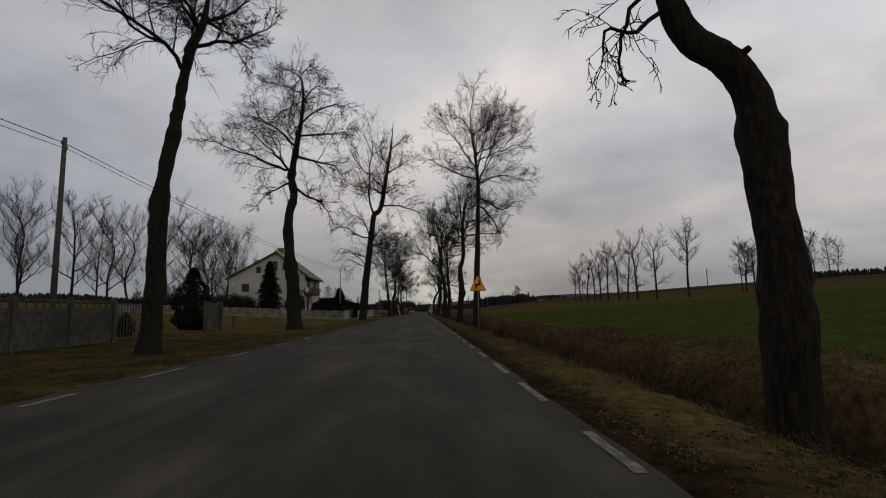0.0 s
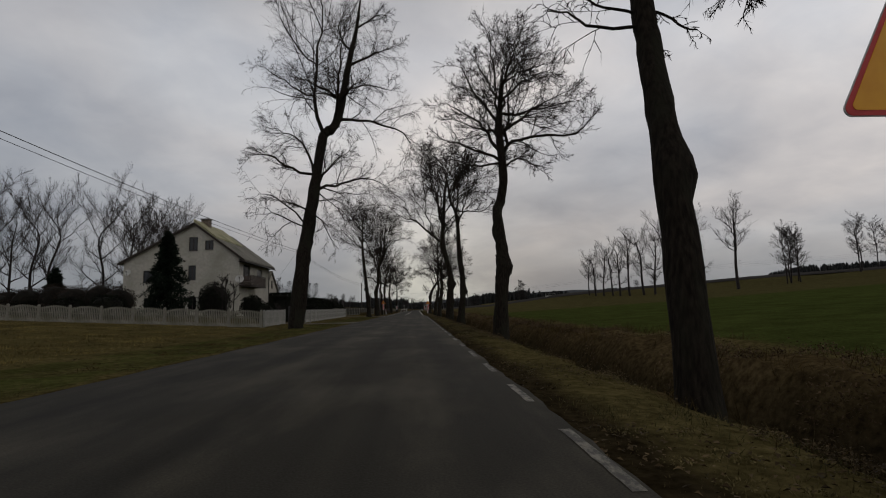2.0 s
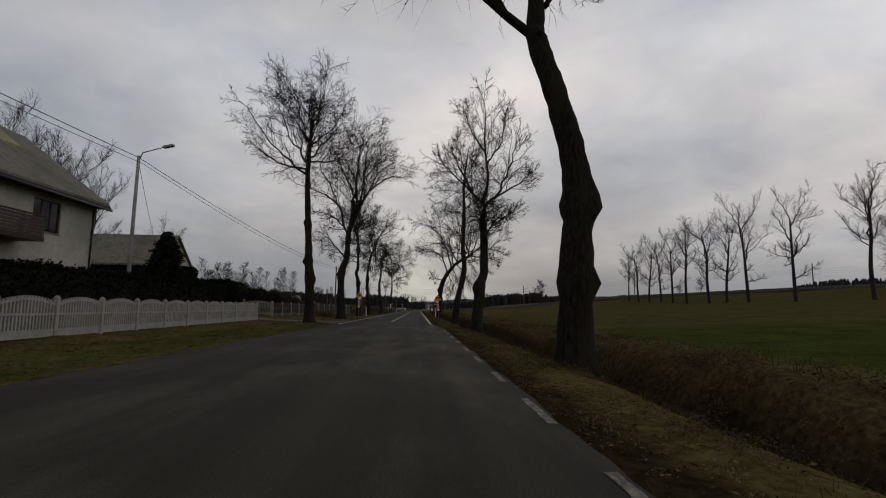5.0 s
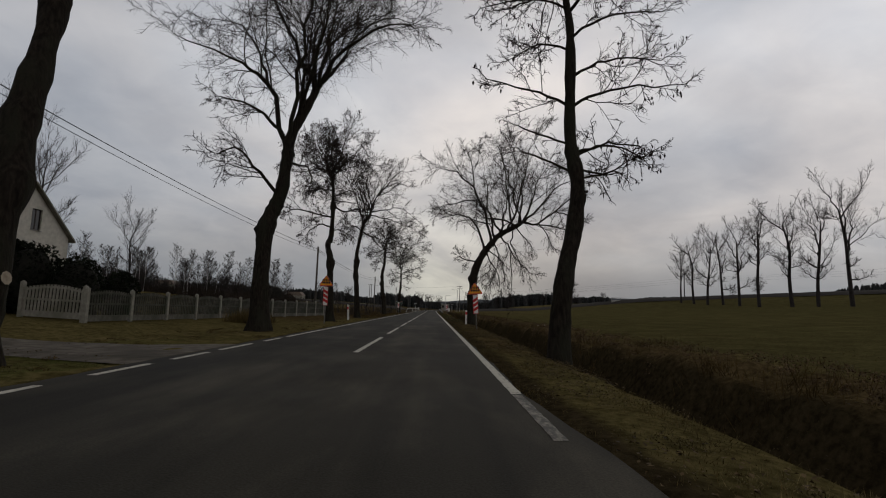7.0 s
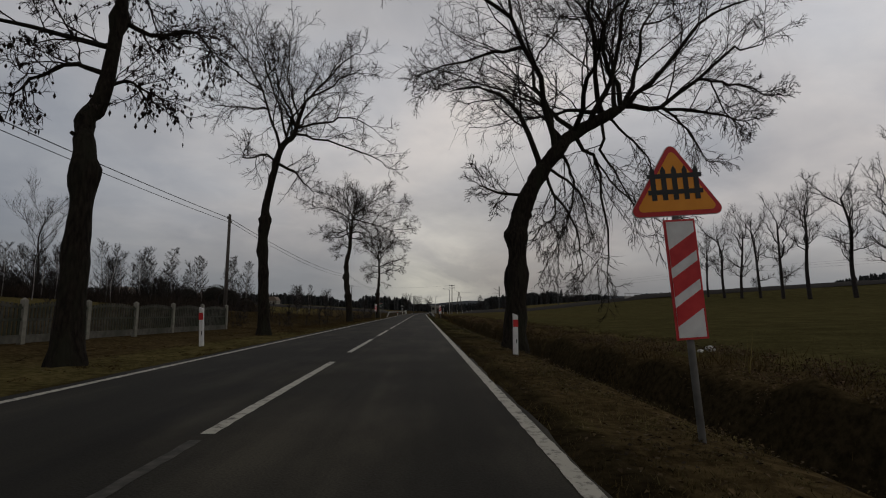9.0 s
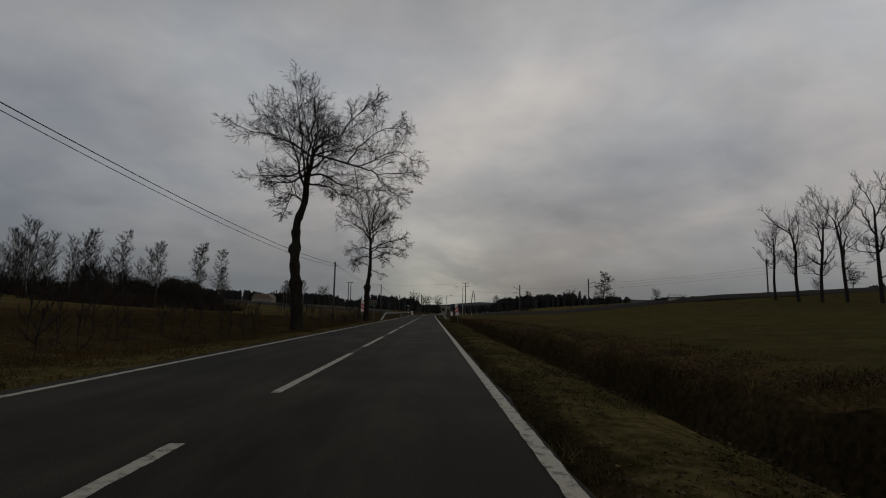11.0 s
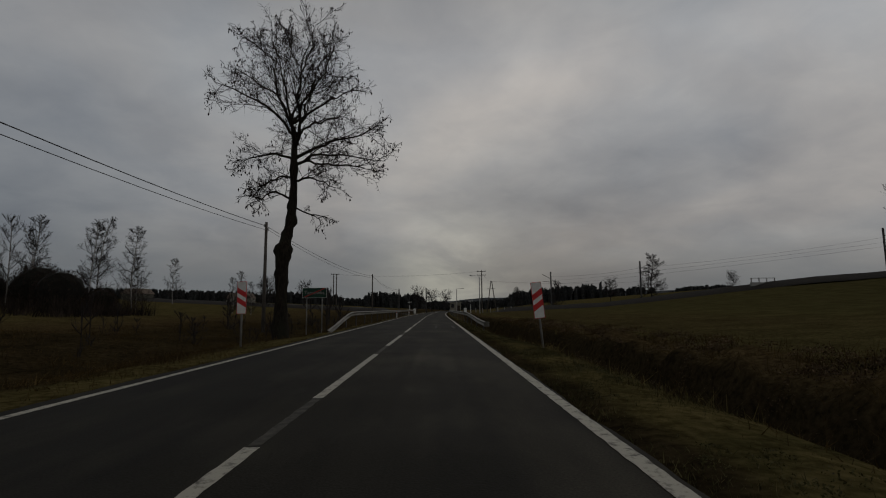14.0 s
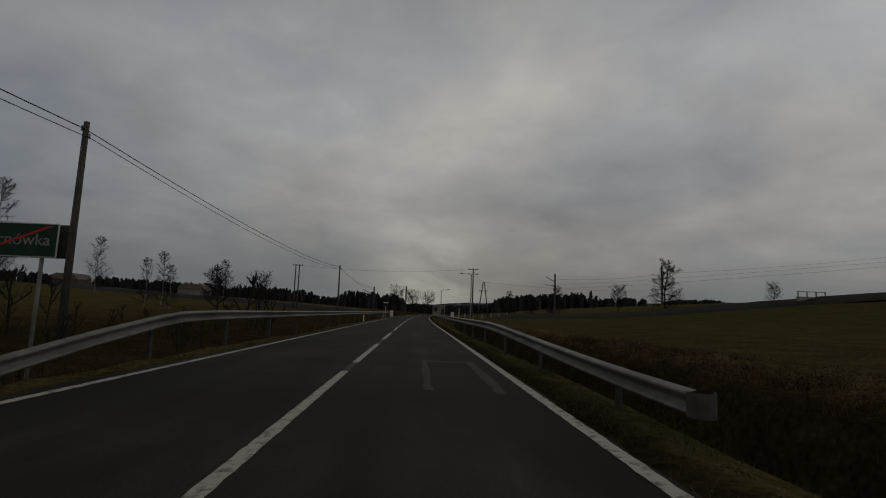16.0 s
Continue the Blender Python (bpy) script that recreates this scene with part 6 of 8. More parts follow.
def far_woods():
    """Flat-topped dark belts of woods along the horizon."""
    r = np.random.default_rng(12)
    belts = ((-48, -8, 520, 9.5, 14), (-140, -78, 600, 9.0, 20), (47, 112, 530, 9.5, 22), (108, 148, 535, 5.5, 12), (225, 272, 650, 6.0, 12), (-350, -140, 610, 9.0, 60), (458, 900, 670, 18.0, 90),
             (540, 1300, 1050, 9.0, 70), (-12, 52, 560, 6.0, 18), (-900, -340, 600, 12.0, 110), (268, 470, 760, 4.5, 34), (-84, -46, 640, 6.5, 14))
    C, S = [], []
    for x0, x1, yy, h, n in belts:
        m = n * 7
        f = (np.arange(m) + r.random(m)) / m
        end = np.clip(np.minimum(f, 1 - f) * 9, 0, 1) ** 0.5
        hh = h * (0.55 + 0.45 * end) * r.uniform(0.74, 1.08, m)
        x = x0 + (x1 - x0) * f
        y = yy + r.normal(size=m) * 8
        C.append(np.stack([x, y, height(x, y)], 1))
        S.append(np.stack([(x1 - x0) / n * r.uniform(0.22, 0.5, m), hh], 1))
    C, S = np.concatenate(C), np.concatenate(S)
    n, m = len(C), 7
    a = np.arange(m) * 2 * np.pi / m
    lv = np.array([-0.05, 0.3, 0.62, 0.86, 0.97, 1.0])
    wd = np.array([0.95, 1.0, 0.95, 0.72, 0.38, 0.03])
    w = S[:, 0, None, None] * wd[None, :, None] * r.uniform(0.8, 1.2, (n, 6, m))
    X, Y = C[:, 0, None, None] + w * np.cos(a), C[:, 1, None, None] + w * np.sin(a)
    Z = (C[:, 2, None] + S[:, 1, None] * lv)[:, :, None] + r.normal(size=(n, 6, m)) * 0.035 * S[:, 1, None, None]
    v = np.stack([X, Y, Z], -1).reshape(-1, 3)
    idx = np.arange(n * 6 * m).reshape(n, 6, m)
    nxt = np.roll(idx, -1, 2)
    qd = np.stack([idx[:, :-1], nxt[:, :-1], nxt[:, 1:], idx[:, 1:]], -1).reshape(-1, 4)
    # loose sprays that roughen the outline
    k = 22
    th = r.uniform(0, 6.283, (n, k))
    up = r.uniform(0.45, 1.02, (n, k))
    rad = S[:, :1] * np.interp(up, lv, wd)
    c = np.stack([C[:, :1] + rad * np.cos(th), C[:, 1:2] + rad * np.sin(th), C[:, 2:3] + S[:, 1:] * up], -1).reshape(-1, 3)
    lv_, lt = leaves(c, 0.9, r)
    ob = put("woods", mesh_of("woods", np.concatenate([v, lv_]), qd, lt + len(v)), M_woods)
    tagged(ob, "dark belts of woods along the horizon", "woods", kind="stuff")
    # long ridge behind the woods, pale from haze painted into its colour
    x = np.linspace(-1500, 1900, 120)
    y = 1500 - 0.00012 * x * x
    base = height(x, y) - 6
    top = base + 23 + 2.5 * np.sin(x * 0.006) + 1.8 * np.sin(x * 0.017 + 1) + r.normal(size=120) * 0.6
    v = np.concatenate([np.stack([x, y - 60, base], 1), np.stack([x, y, top], 1), np.stack([x, y + 80, base], 1)])
    i = np.arange(119)
    qd = np.concatenate([np.stack([i, i + 1, 121 + i, 120 + i], 1), np.stack([120 + i, 121 + i, 241 + i, 240 + i], 1)])
    tagged(put("hills", mesh_of("hills", v, qd), M_hills), "long wooded ridge on the horizon in haze-pale colour", "hills", kind="structure")


far_woods()


def lumpy(bm, k, amp, seed):
    for v in bm.verts:
        v.co *= 1 + amp * noise.noise(v.co * k + Vector((seed, 0, 0)))


def hedge(name, x0, x1, y0, y1, top, label, seed, category="hedge", size=0.07, dens=260):
    """A clipped evergreen hedge: a dark core under a coat of leaves."""
    r = np.random.default_rng(seed)
    gx, gy = (x0 + x1) / 2, (y0 + y1) / 2
    zb = at_ground(gx, gy) - 0.1
    root = thing(name, pose(gx, gy, zb), label, category)
    a, b, h = (x1 - x0) / 2, (y1 - y0) / 2, top - zb
    # solid filler, coloured as the shade behind the leaves
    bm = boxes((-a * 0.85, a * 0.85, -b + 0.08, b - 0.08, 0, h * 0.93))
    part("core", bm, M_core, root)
    area = 2 * h * (2 * a + 2 * b) + 4 * a * b
    n = int(min(area * dens, 26000))
    p = np.stack([r.uniform(-a, a, n), r.uniform(-b, b, n), h * r.random(n) ** 0.8], 1)
    side = r.random(n)
    p[:, 0] = np.where(side < 0.5, np.sign(r.normal(size=n)) * a, p[:, 0])
    p[:, 2] = np.where((side > 0.5) & (side < 0.9), h, p[:, 2])
    p[:, 1] = np.where(side > 0.9, np.sign(r.normal(size=n)) * b, p[:, 1])
    p += r.normal(size=(n, 3)) * 0.06
    wav = np.sin(p[:, 1] * 1.7 + seed) * 0.06 + np.sin(p[:, 1] * 4.1) * 0.04
    p[:, 2] += wav * (p[:, 2] / h)
    v, t = leaves(p, size, r)
    put("foliage", mesh_of("foliage", v, None, t), M_hedge, root, "dense dark evergreen leaves", "stuff")
    return root


def bush(name, x, y, rx, rz, label, seed, n=2600, material=None, size=0.07, cone=False, category="bush"):
    """A rounded or cone-shaped evergreen."""
    r = np.random.default_rng(seed)
    zb = at_ground(x, y) - 0.05
    root = thing(name, pose(x, y, zb), label, category)
    d = unit(r.normal(size=(n, 3)))
    k = np.array([1 + 0.18 * noise.noise(Vector(q) * 2.2 + Vector((seed, 0, 0))) for q in d])[:, None]
    if cone:
        f = r.random(n) ** 1.5
        w = rx * np.minimum(1, (1 - f) * 1.9 + 0.06) ** 0.9 * np.minimum(1, 0.62 + f * 2.5) * (0.78 + 0.34 * r.random(n)) * (1 + 0.12 * np.sin(f * 23 + seed))
        a = r.uniform(0, 6.283, n)
        p = np.stack([w * np.cos(a), w * np.sin(a), 0.05 + f * rz * 2], 1)
        bm = bmesh.new()
        bmesh.ops.create_cone(bm, cap_ends=True, segments=10, radius1=rx * 0.70, radius2=0.08, depth=rz * 1.75, matrix=Matrix.Translation((0, 0, rz * 0.93)))
    else:
        p = d * k * np.array([rx, rx, rz]) * r.uniform(0.86, 1.03, (n, 1)) + np.array([0, 0, rz * 0.92])
        bm = bmesh.new()
        bmesh.ops.create_icosphere(bm, subdivisions=2, radius=1.0)
        lumpy(bm, 2.2, 0.18, seed)
        bmesh.ops.scale(bm, vec=(rx * 0.85, rx * 0.85, rz * 0.85), verts=bm.verts)
        bmesh.ops.translate(bm, vec=(0, 0, rz * 0.92), verts=bm.verts)
    # the filler's near-black colour stands for shade within the foliage
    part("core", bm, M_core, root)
    p = p[p[:, 2] > 0]
    v, t = leaves(p, size, r)
    put("foliage", mesh_of("foliage", v, None, t), material or M_hedge, root, "dense dark evergreen foliage", "stuff")
    return root


def spruce(x, y, H, W, label, seed, n=150, base=0.04):
    """A conifer of whorled, slightly hanging boughs set with sprays of needles."""
    r = np.random.default_rng(seed)
    zb = at_ground(x, y)
    root = thing("spruce", pose(x, y, zb), label, "tree")
    solid_rod("trunk", [(0, 0, -0.1), (0.03, 0, H * 0.5), (0, 0, H * 0.97)], H * 0.016, M_bark, root, 8, 0.02)
    f = base + (0.97 - base) * np.linspace(0, 1, n) ** 0.9
    a = np.arange(n) * 2.4 + r.normal(size=n) * 0.2
    w = W * (1 - f) ** 0.85 * r.uniform(0.55, 1.2, n) + 0.08
    t = np.linspace(0, 1, 6)
    P = np.stack([np.cos(a)[:, None] * w[:, None] * t, np.sin(a)[:, None] * w[:, None] * t, (f * H)[:, None] + w[:, None] * (0.18 * t - 0.42 * t**2)], -1)
    R = np.linspace(0.028, 0.006, 6)[None].repeat(n, 0)
    v, qd = tubes(P, R, 3)
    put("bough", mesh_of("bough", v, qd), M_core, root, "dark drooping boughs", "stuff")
    k = 110
    s = r.random((n, k)) ** 0.6
    i = np.clip((s * 5).astype(int), 0, 4)
    g = (s * 5 - i)[..., None]
    rows = np.arange(n)[:, None]
    c = P[rows, i] * (1 - g) + P[rows, i + 1] * g
    c = c + r.normal(size=c.shape) * np.array([0.16, 0.16, 0.10]) * (0.4 + w[:, None, None] / W)
    v, tr = leaves(c.reshape(-1, 3), 0.12, r, 0.4)
    put("needle_spray", mesh_of("needle_spray", v, None, tr), M_spruce, root, "dark green needles", "stuff")
    return root


spruce(-25.2, 85.0, 9.0, 2.9, "dark green spruce in the garden before the house", 3, 190)
spruce(-18.1, 112.0, 5.9, 2.5, "small dark pine behind the garden hedge", 4, 120, 0.12)
spruce(-41.0, 92.0, 5.2, 2.0, "young dark spruce at the garden edge", 6, 90)
bush("thuja", -13.0, 29.6, 0.95, 1.75, "dark cone-shaped thuja beside the gate", 5, 5200, cone=True, category="conifer")
for i, (x, y, s) in enumerate(((-12.6, 22.4, 0.5), (-12.7, 25.0, 0.42), (-12.9, 19.6, 0.45))):
    bush("thuja", x, y, 0.32, s, "small young thuja behind the fence", 15 + i, 1100, size=0.05, cone=True, category="conifer")
for i, (x, y, rx, rz) in enumerate(((-26.6, 77.5, 1.5, 1.1), (-30.5, 78.5, 1.3, 0.95), (-35.2, 80, 1.2, 0.9), (-40.0, 81, 1.2, 0.9), (-45.0, 82, 1.1, 0.85))):
    bush("bush", x, y, rx, rz, "clipped dark evergreen bush behind the white fence", 30 + i, 3200)
bush("bush", -22.0, 89.0, 1.75, 2.0, "large round dark evergreen before the house gable", 40, 5200)
bush("bush", -18.2, 90.0, 1.3, 1.35, "round dark evergreen beside the house corner", 41, 3200)
hedge("hedge", -13.2, -11.6, 80.45, 104.5, 2.15, "dark clipped hedge behind the white fence", 3)
hedge("hedge", -12.7, -10.8, 78.9, 80.4, 2.25, "dark clipped hedge end by the garden gate", 4)
for i, (x, rz) in enumerate(((-27.4, 1.55), (-29.3, 1.70), (-31.2, 1.50), (-33.3, 1.62), (-35.3, 1.35), (-37.4, 1.25), (-39.6, 1.05))):
    bush("shrub", x, 80.4 + 0.5 * (i % 2), 1.55, rz, "dense brown leafless shrub behind the white fence", 80 + i, 3000, M_brush, 0.06, category="shrub")
hedge("hedge", -29.0, -19.6, 118.6, 120.8, 4.1, "tall black-green hedge before the gabled house", 8, size=0.09)
hedge("hedge", -19.5, -16.4, 120.0, 121.8, 3.1, "dark hedge stepping down beside the driveway", 10, size=0.09)
for i, (x, y, rx, rz) in enumerate(((-14.3, 121.6, 1.0, 1.30), (-13.5, 123.2, 0.75, 1.05), (-16.0, 121.4, 1.1, 1.5), (-17.8, 121.0, 1.0, 1.6))):
    bush("bush", x, y, rx, rz, "rounded dark thuja bush behind the fence", 60 + i, 2400, category="bush")
for i, (x, y, rx, rz) in enumerate(((-41.5, 236, 2.6, 2.5), (-45.5, 238, 2.9, 2.7), (-38.6, 238.5, 1.7, 1.5), (-50.5, 236, 2.8, 2.2))):
    bush("shrub", x, y, rx, rz, "big dark leafless thicket on the open ground", 90 + i, 3600, M_brush, 0.08, category="shrub")
bush("bush", -12.3, 74.8, 0.9, 0.9, "loose dark shrub at the garden gate", 51, 1800)

for x, y, s in ((-20.4, 87, 2.6), (-19.6, 88, 2.2), (-19.9, 86.5, 2.4), (-11.6, 76.5, 0.9), (-11.2, 76.0, 0.8), (-11.5, 75.4, 0.95), (-11.9, 76.2, 1.0), (-11.3, 75.0, 0.8)):
    plant(shrub[int(s * 10) % 2], x, y, s, s * 5, 0.05)

# ---------------- houses ----------------


def wall(outline, holes, thick, axis="y", at=0.0):
    """A wall with openings right through it; outline and holes are given as (across, up)."""
    bm = bmesh.new()
    es = []
    for loop in [outline] + [[(a, c), (b, c), (b, d), (a, d)] for a, b, c, d in holes]:
        vs = [bm.verts.new((p[0], 0, p[1])) for p in loop]
        es += [bm.edges.new((vs[i], vs[(i + 1) % len(vs)])) for i in range(len(vs))]
    bmesh.ops.triangle_fill(bm, use_beauty=True, use_dissolve=False, edges=es)
    g = bmesh.ops.extrude_face_region(bm, geom=list(bm.faces))
    for e in g["geom"]:
        if isinstance(e, bmesh.types.BMVert):
            e.co.y += thick
    bmesh.ops.recalc_face_normals(bm, faces=bm.faces)
    for v in bm.verts:
        v.co = Vector((v.co.x, v.co.y + at, v.co.z)) if axis == "y" else Vector((at - v.co.y, v.co.x, v.co.z))
    return bm


def window(parent, a, b, c, d, axis, at, bars=1, name="window"):
    """A window set back in its opening: frame, glass, sill. It looks towards -y or +x."""
    w = 0.07

    def bx(u0, u1, d0, d1, z0, z1):
        return (u0, u1, at + d0, at + d1, z0, z1) if axis == "y" else (at - d1, at - d0, u0, u1, z0, z1)

    specs = [bx(a, a + w, 0.10, 0.17, c, d), bx(b - w, b, 0.10, 0.17, c, d), bx(a + w, b - w, 0.10, 0.17, c, c + w), bx(a + w, b - w, 0.10, 0.17, d - w, d)]
    for i in range(bars):
        u = a + (b - a) * (i + 1) / (bars + 1)
        specs.append(bx(u - 0.035, u + 0.035, 0.105, 0.165, c + w, d - w))
    win = part(name, boxes(*specs), M_soffit, parent, "dark brown window frame")
    part("pane", boxes(bx(a + w, b - w, 0.13, 0.14, c + w, d - w)), M_glass, win, "dark reflecting glass")
    part("sill", boxes(bx(a - 0.05, b + 0.05, -0.06, 0.10, c - 0.06, c - 0.003)), M_conc, win)
    return win


def house():
    hx, hy = -22.2, 97.2
    zb = 0.4
    root = thing("house", pose(hx, hy, zb), "tall pale plastered house with a steep light roof and wooden balcony", "house")
    W, D = 14.2, 13.0
    er, el, rx, rz = 7.75, 7.3, -5.6, 12.0
    holes = [(-6.3, -5.2, 8.6, 10.35), (-4.3, -3.25, 8.7, 9.9), (-6.3, -5.35, 4.9, 6.75), (-11.8, -10.4, 4.7, 6.2), (-9.2, -8.3, 8.2, 9.4), (-6.2, -5.2, 1.2, 2.8), (-11.6, -10.4, 1.2, 2.8)]
    part("wall", wall([(-W, 0), (0, 0), (0, er), (rx, rz), (-W, el)], holes, 0.35), M_plaster, root, "pale grey plaster gable")
    for h in holes:
        window(root, *h, "y", 0.0)
    side = [(1.6, 4.3, 4.9, 6.9), (7.4, 9.7, 4.8, 6.7), (2.0, 3.6, 1.1, 2.7), (7.4, 9.7, 1.1, 2.7)]
    part("wall", wall([(0.352, 0), (D, 0), (D, er), (0.352, er)], side, 0.35, "x", 0.0), M_plaster, root, "pale grey plaster side wall")
    for h in side:
        window(root, *h, "x", 0.0, 2)
    part("wall", boxes((-W, -W + 0.35, 0.352, D, 0, el)), M_plaster, root)
    part("wall", prism([(-W + 0.352, 0), (-0.352, 0), (-0.352, er), (rx, rz - 0.1), (-W + 0.352, el)], D - 0.35, D - 0.003), M_plaster, root)
    # roof: two thick slopes with overhang, dark eaves, a raised upper strip
    def slope(x0, z0, x1, z1, y0, y1, t):
        return prism([(x0, z0), (x1, z1), (x1, z1 + t), (x0, z0 + t)], y0, y1)

    kr = (rz - er) / (-rx)
    kl = (rz - el) / (W + rx)
    part("roof", slope(0.75, er - 0.75 * kr, rx, rz, -0.35, D + 0.35, 0.22), M_roof_grey, root, "weathered grey roof sheets")
    part("roof", slope(rx - 0.003, rz, -W - 0.6, el - 0.6 * kl, -0.35, D + 0.35, 0.22), M_roof_grey, root, "weathered grey roof sheets")
    part("roof_strip", slope(-2.9, er + 2.6 * kr + 0.225, rx - 0.2, rz + 0.30, 0.0, D - 3.2, 0.40), M_roof, root, "raised upper part of the roof")
    part("eaves_board", boxes((0.60, 0.82, -0.37, D + 0.37, er - 0.75 * kr - 0.16, er - 0.75 * kr + 0.05)), M_soffit, root, "dark eaves")
    part("soffit", boxes((0.003, 0.75, -0.3, D + 0.3, er - 0.66, er - 0.58)), M_soffit, root)
    part("verge_board", slope(0.75, er - 0.75 * kr - 0.10, rx, rz - 0.10, -0.40, -0.352, 0.30), M_soffit, root, "dark verge board")
    part("verge_board", slope(rx, rz - 0.10, -W - 0.6, el - 0.6 * kl - 0.10, -0.40, -0.352, 0.30), M_soffit, root, "dark verge board")
    ch = part("chimney", boxes((rx - 0.5, rx + 0.5, 3.0, 3.9, rz - 0.4, rz + 1.15)), M_brick, root, "grey brick chimney")
    part("chimney_cap", boxes((rx - 0.6, rx + 0.6, 2.9, 4.0, rz + 1.15, rz + 1.28)), M_conc, ch)
    ch = part("chimney", boxes((-10.7, -9.8, 3.0, 4.0, 9.3, 11.0)), M_conc, root, "plastered chimney")
    solid_rod("antenna", [(-10.2, 3.5, 11.0), (-10.2, 3.5, 12.4)], 0.03, M_stain, ch, 6)
    # balcony
    bal = part("balcony", boxes((0.003, 1.5, 0.1, 6.4, 3.95, 4.2)), M_soffit, root, "balcony slab with brown boarding")
    for i in range(6):
        z = 4.22 + i * 0.18
        part("balcony_board", boxes((1.42, 1.47, 0.1, 6.4, z, z + 0.155)), M_balcony, bal)
        part("balcony_board", boxes((0.05, 1.41, 0.10, 0.14, z, z + 0.155)), M_balcony, bal)
        part("balcony_board", boxes((0.05, 1.41, 6.36, 6.40, z, z + 0.155)), M_balcony, bal)
    for y in (0.15, 1.7, 3.3, 4.9, 6.3):
        part("balcony_post", boxes((1.36, 1.415, y, y + 0.06, 4.2, 5.32)), M_soffit, bal)
    part("balcony_rail", boxes((1.36, 1.50, 0.08, 6.42, 5.33, 5.40)), M_soffit, bal)
    solid_rod("downpipe", [(0.09, D - 0.3, 0.1), (0.09, D - 0.3, 7.1), (0.6, D - 0.3, 7.25)], 0.06, M_stain, root, 8)
    solid_rod("gutter", [(0.88, -0.35, 7.05), (0.88, D + 0.35, 7.0)], 0.075, M_stain, root, 8)


def dish(x, y, z, r_, aim, label):
    root = thing("satellite_dish", pose(x, y, z), label, "dish")
    bm = bmesh.new()
    n, k = 22, 5
    rings = []
    for j in range(k):
        rr = r_ * j / (k - 1)
        rings.append([bm.verts.new((rr * math.cos(i * 2 * math.pi / n), rr * math.sin(i * 2 * math.pi / n), 0.35 * rr * rr / r_)) for i in range(n)] if j else [bm.verts.new((0, 0, 0))])
    for i in range(n):
        bm.faces.new((rings[0][0], rings[1][i], rings[1][(i + 1) % n]))
        for j in range(1, k - 1):
            bm.faces.new((rings[j][i], rings[j + 1][i], rings[j + 1][(i + 1) % n], rings[j][(i + 1) % n]))
    bmesh.ops.solidify(bm, geom=list(bm.faces), thickness=0.02)
    q_ = Vector(aim).normalized().to_track_quat("Z", "Y").to_matrix().to_4x4()
    bm.transform(q_)
    part("reflector", bm, M_dish, root, "round white reflector")
    d = Vector(aim).normalized()
    f = d * r_ * 1.0
    solid_rod("feed_arm", [tuple(q_ @ Vector((0, -r_, 0.35 * r_))), tuple(f)], 0.02, M_stain, root, 6)
    bx_ = boxes((-0.06, 0.06, -0.06, 0.06, -0.08, 0.08))
    bx_.transform(Matrix.Translation(f) @ q_)
    part("receiver", bx_, M_stain, root)
    solid_rod("bracket", [(0, 0, 0), tuple(-d * 0.35), tuple(-d * 0.35 + Vector((0, 0, -0.5)))], 0.03, M_stain, root, 6)


house()
dish(-21.75, 96.15, 5.2, 0.52, (0.25, -1, 0.35), "white satellite dish on the balcony corner")
dish(-35.4, 96.45, 6.3, 0.40, (-0.1, -1, 0.35), "grey satellite dish on the house gable")


def outbuilding():
    x1, y0, y1 = -29.8, 134.0, 142.6
    zb = 0.7
    root = thing("outbuilding", pose(x1, (y0 + y1) / 2, zb), "plain pale gabled house with a dull sheet roof", "house")
    h = (y1 - y0) / 2
    L = 11.0
    el, rz = 5.0, 8.6
    holes = [(0.3, 1.3, 5.2, 6.8)]
    # gable towards the road
    part("wall", wall([(-h, 0), (h, 0), (h, el), (0, rz), (-h, el)], holes, 0.3, "x", 0.0), M_plaster, root, "pale plaster gable")
    window(root, *holes[0], "x", 0.0)
    part("wall", boxes((-L, -0.303, -h, -h + 0.3, 0, el)), M_plaster, root)
    part("wall", boxes((-L, -0.303, h - 0.3, h, 0, el)), M_plaster, root)
    part("wall", wall([(-h, 0), (h, 0), (h, el), (0, rz), (-h, el)], [], 0.3, "x", -L - 0.003), M_plaster, root)

    def slope(s):
        bm = bmesh.new()
        ys_ = [s * (h + 0.35), 0.0]
        zs_ = [el - 0.35 * (rz - el) / h, rz]
        vs = []
        for xx in (-L - 0.6, 0.35):
            for yy, zz in zip(ys_, zs_):
                vs += [bm.verts.new((xx, yy, zz + 0.003)), bm.verts.new((xx, yy, zz + 0.18))]
        a = vs
        for f in ((0, 2, 6, 4), (1, 5, 7, 3), (0, 1, 3, 2), (4, 6, 7, 5), (0, 4, 5, 1), (2, 3, 7, 6)):
            bm.faces.new([a[i] for i in f])
        bmesh.ops.recalc_face_normals(bm, faces=bm.faces)
        return bm

    part("roof", slope(-1), M_roof_grey, root, "dull weathered roof sheets")
    part("roof", slope(1), M_roof_grey, root, "dull weathered roof sheets")
    solid_rod("flue", [(-5.5, 0.3, rz - 0.2), (-5.5, 0.3, rz + 0.6)], 0.16, M_stain, root, 8)


outbuilding()


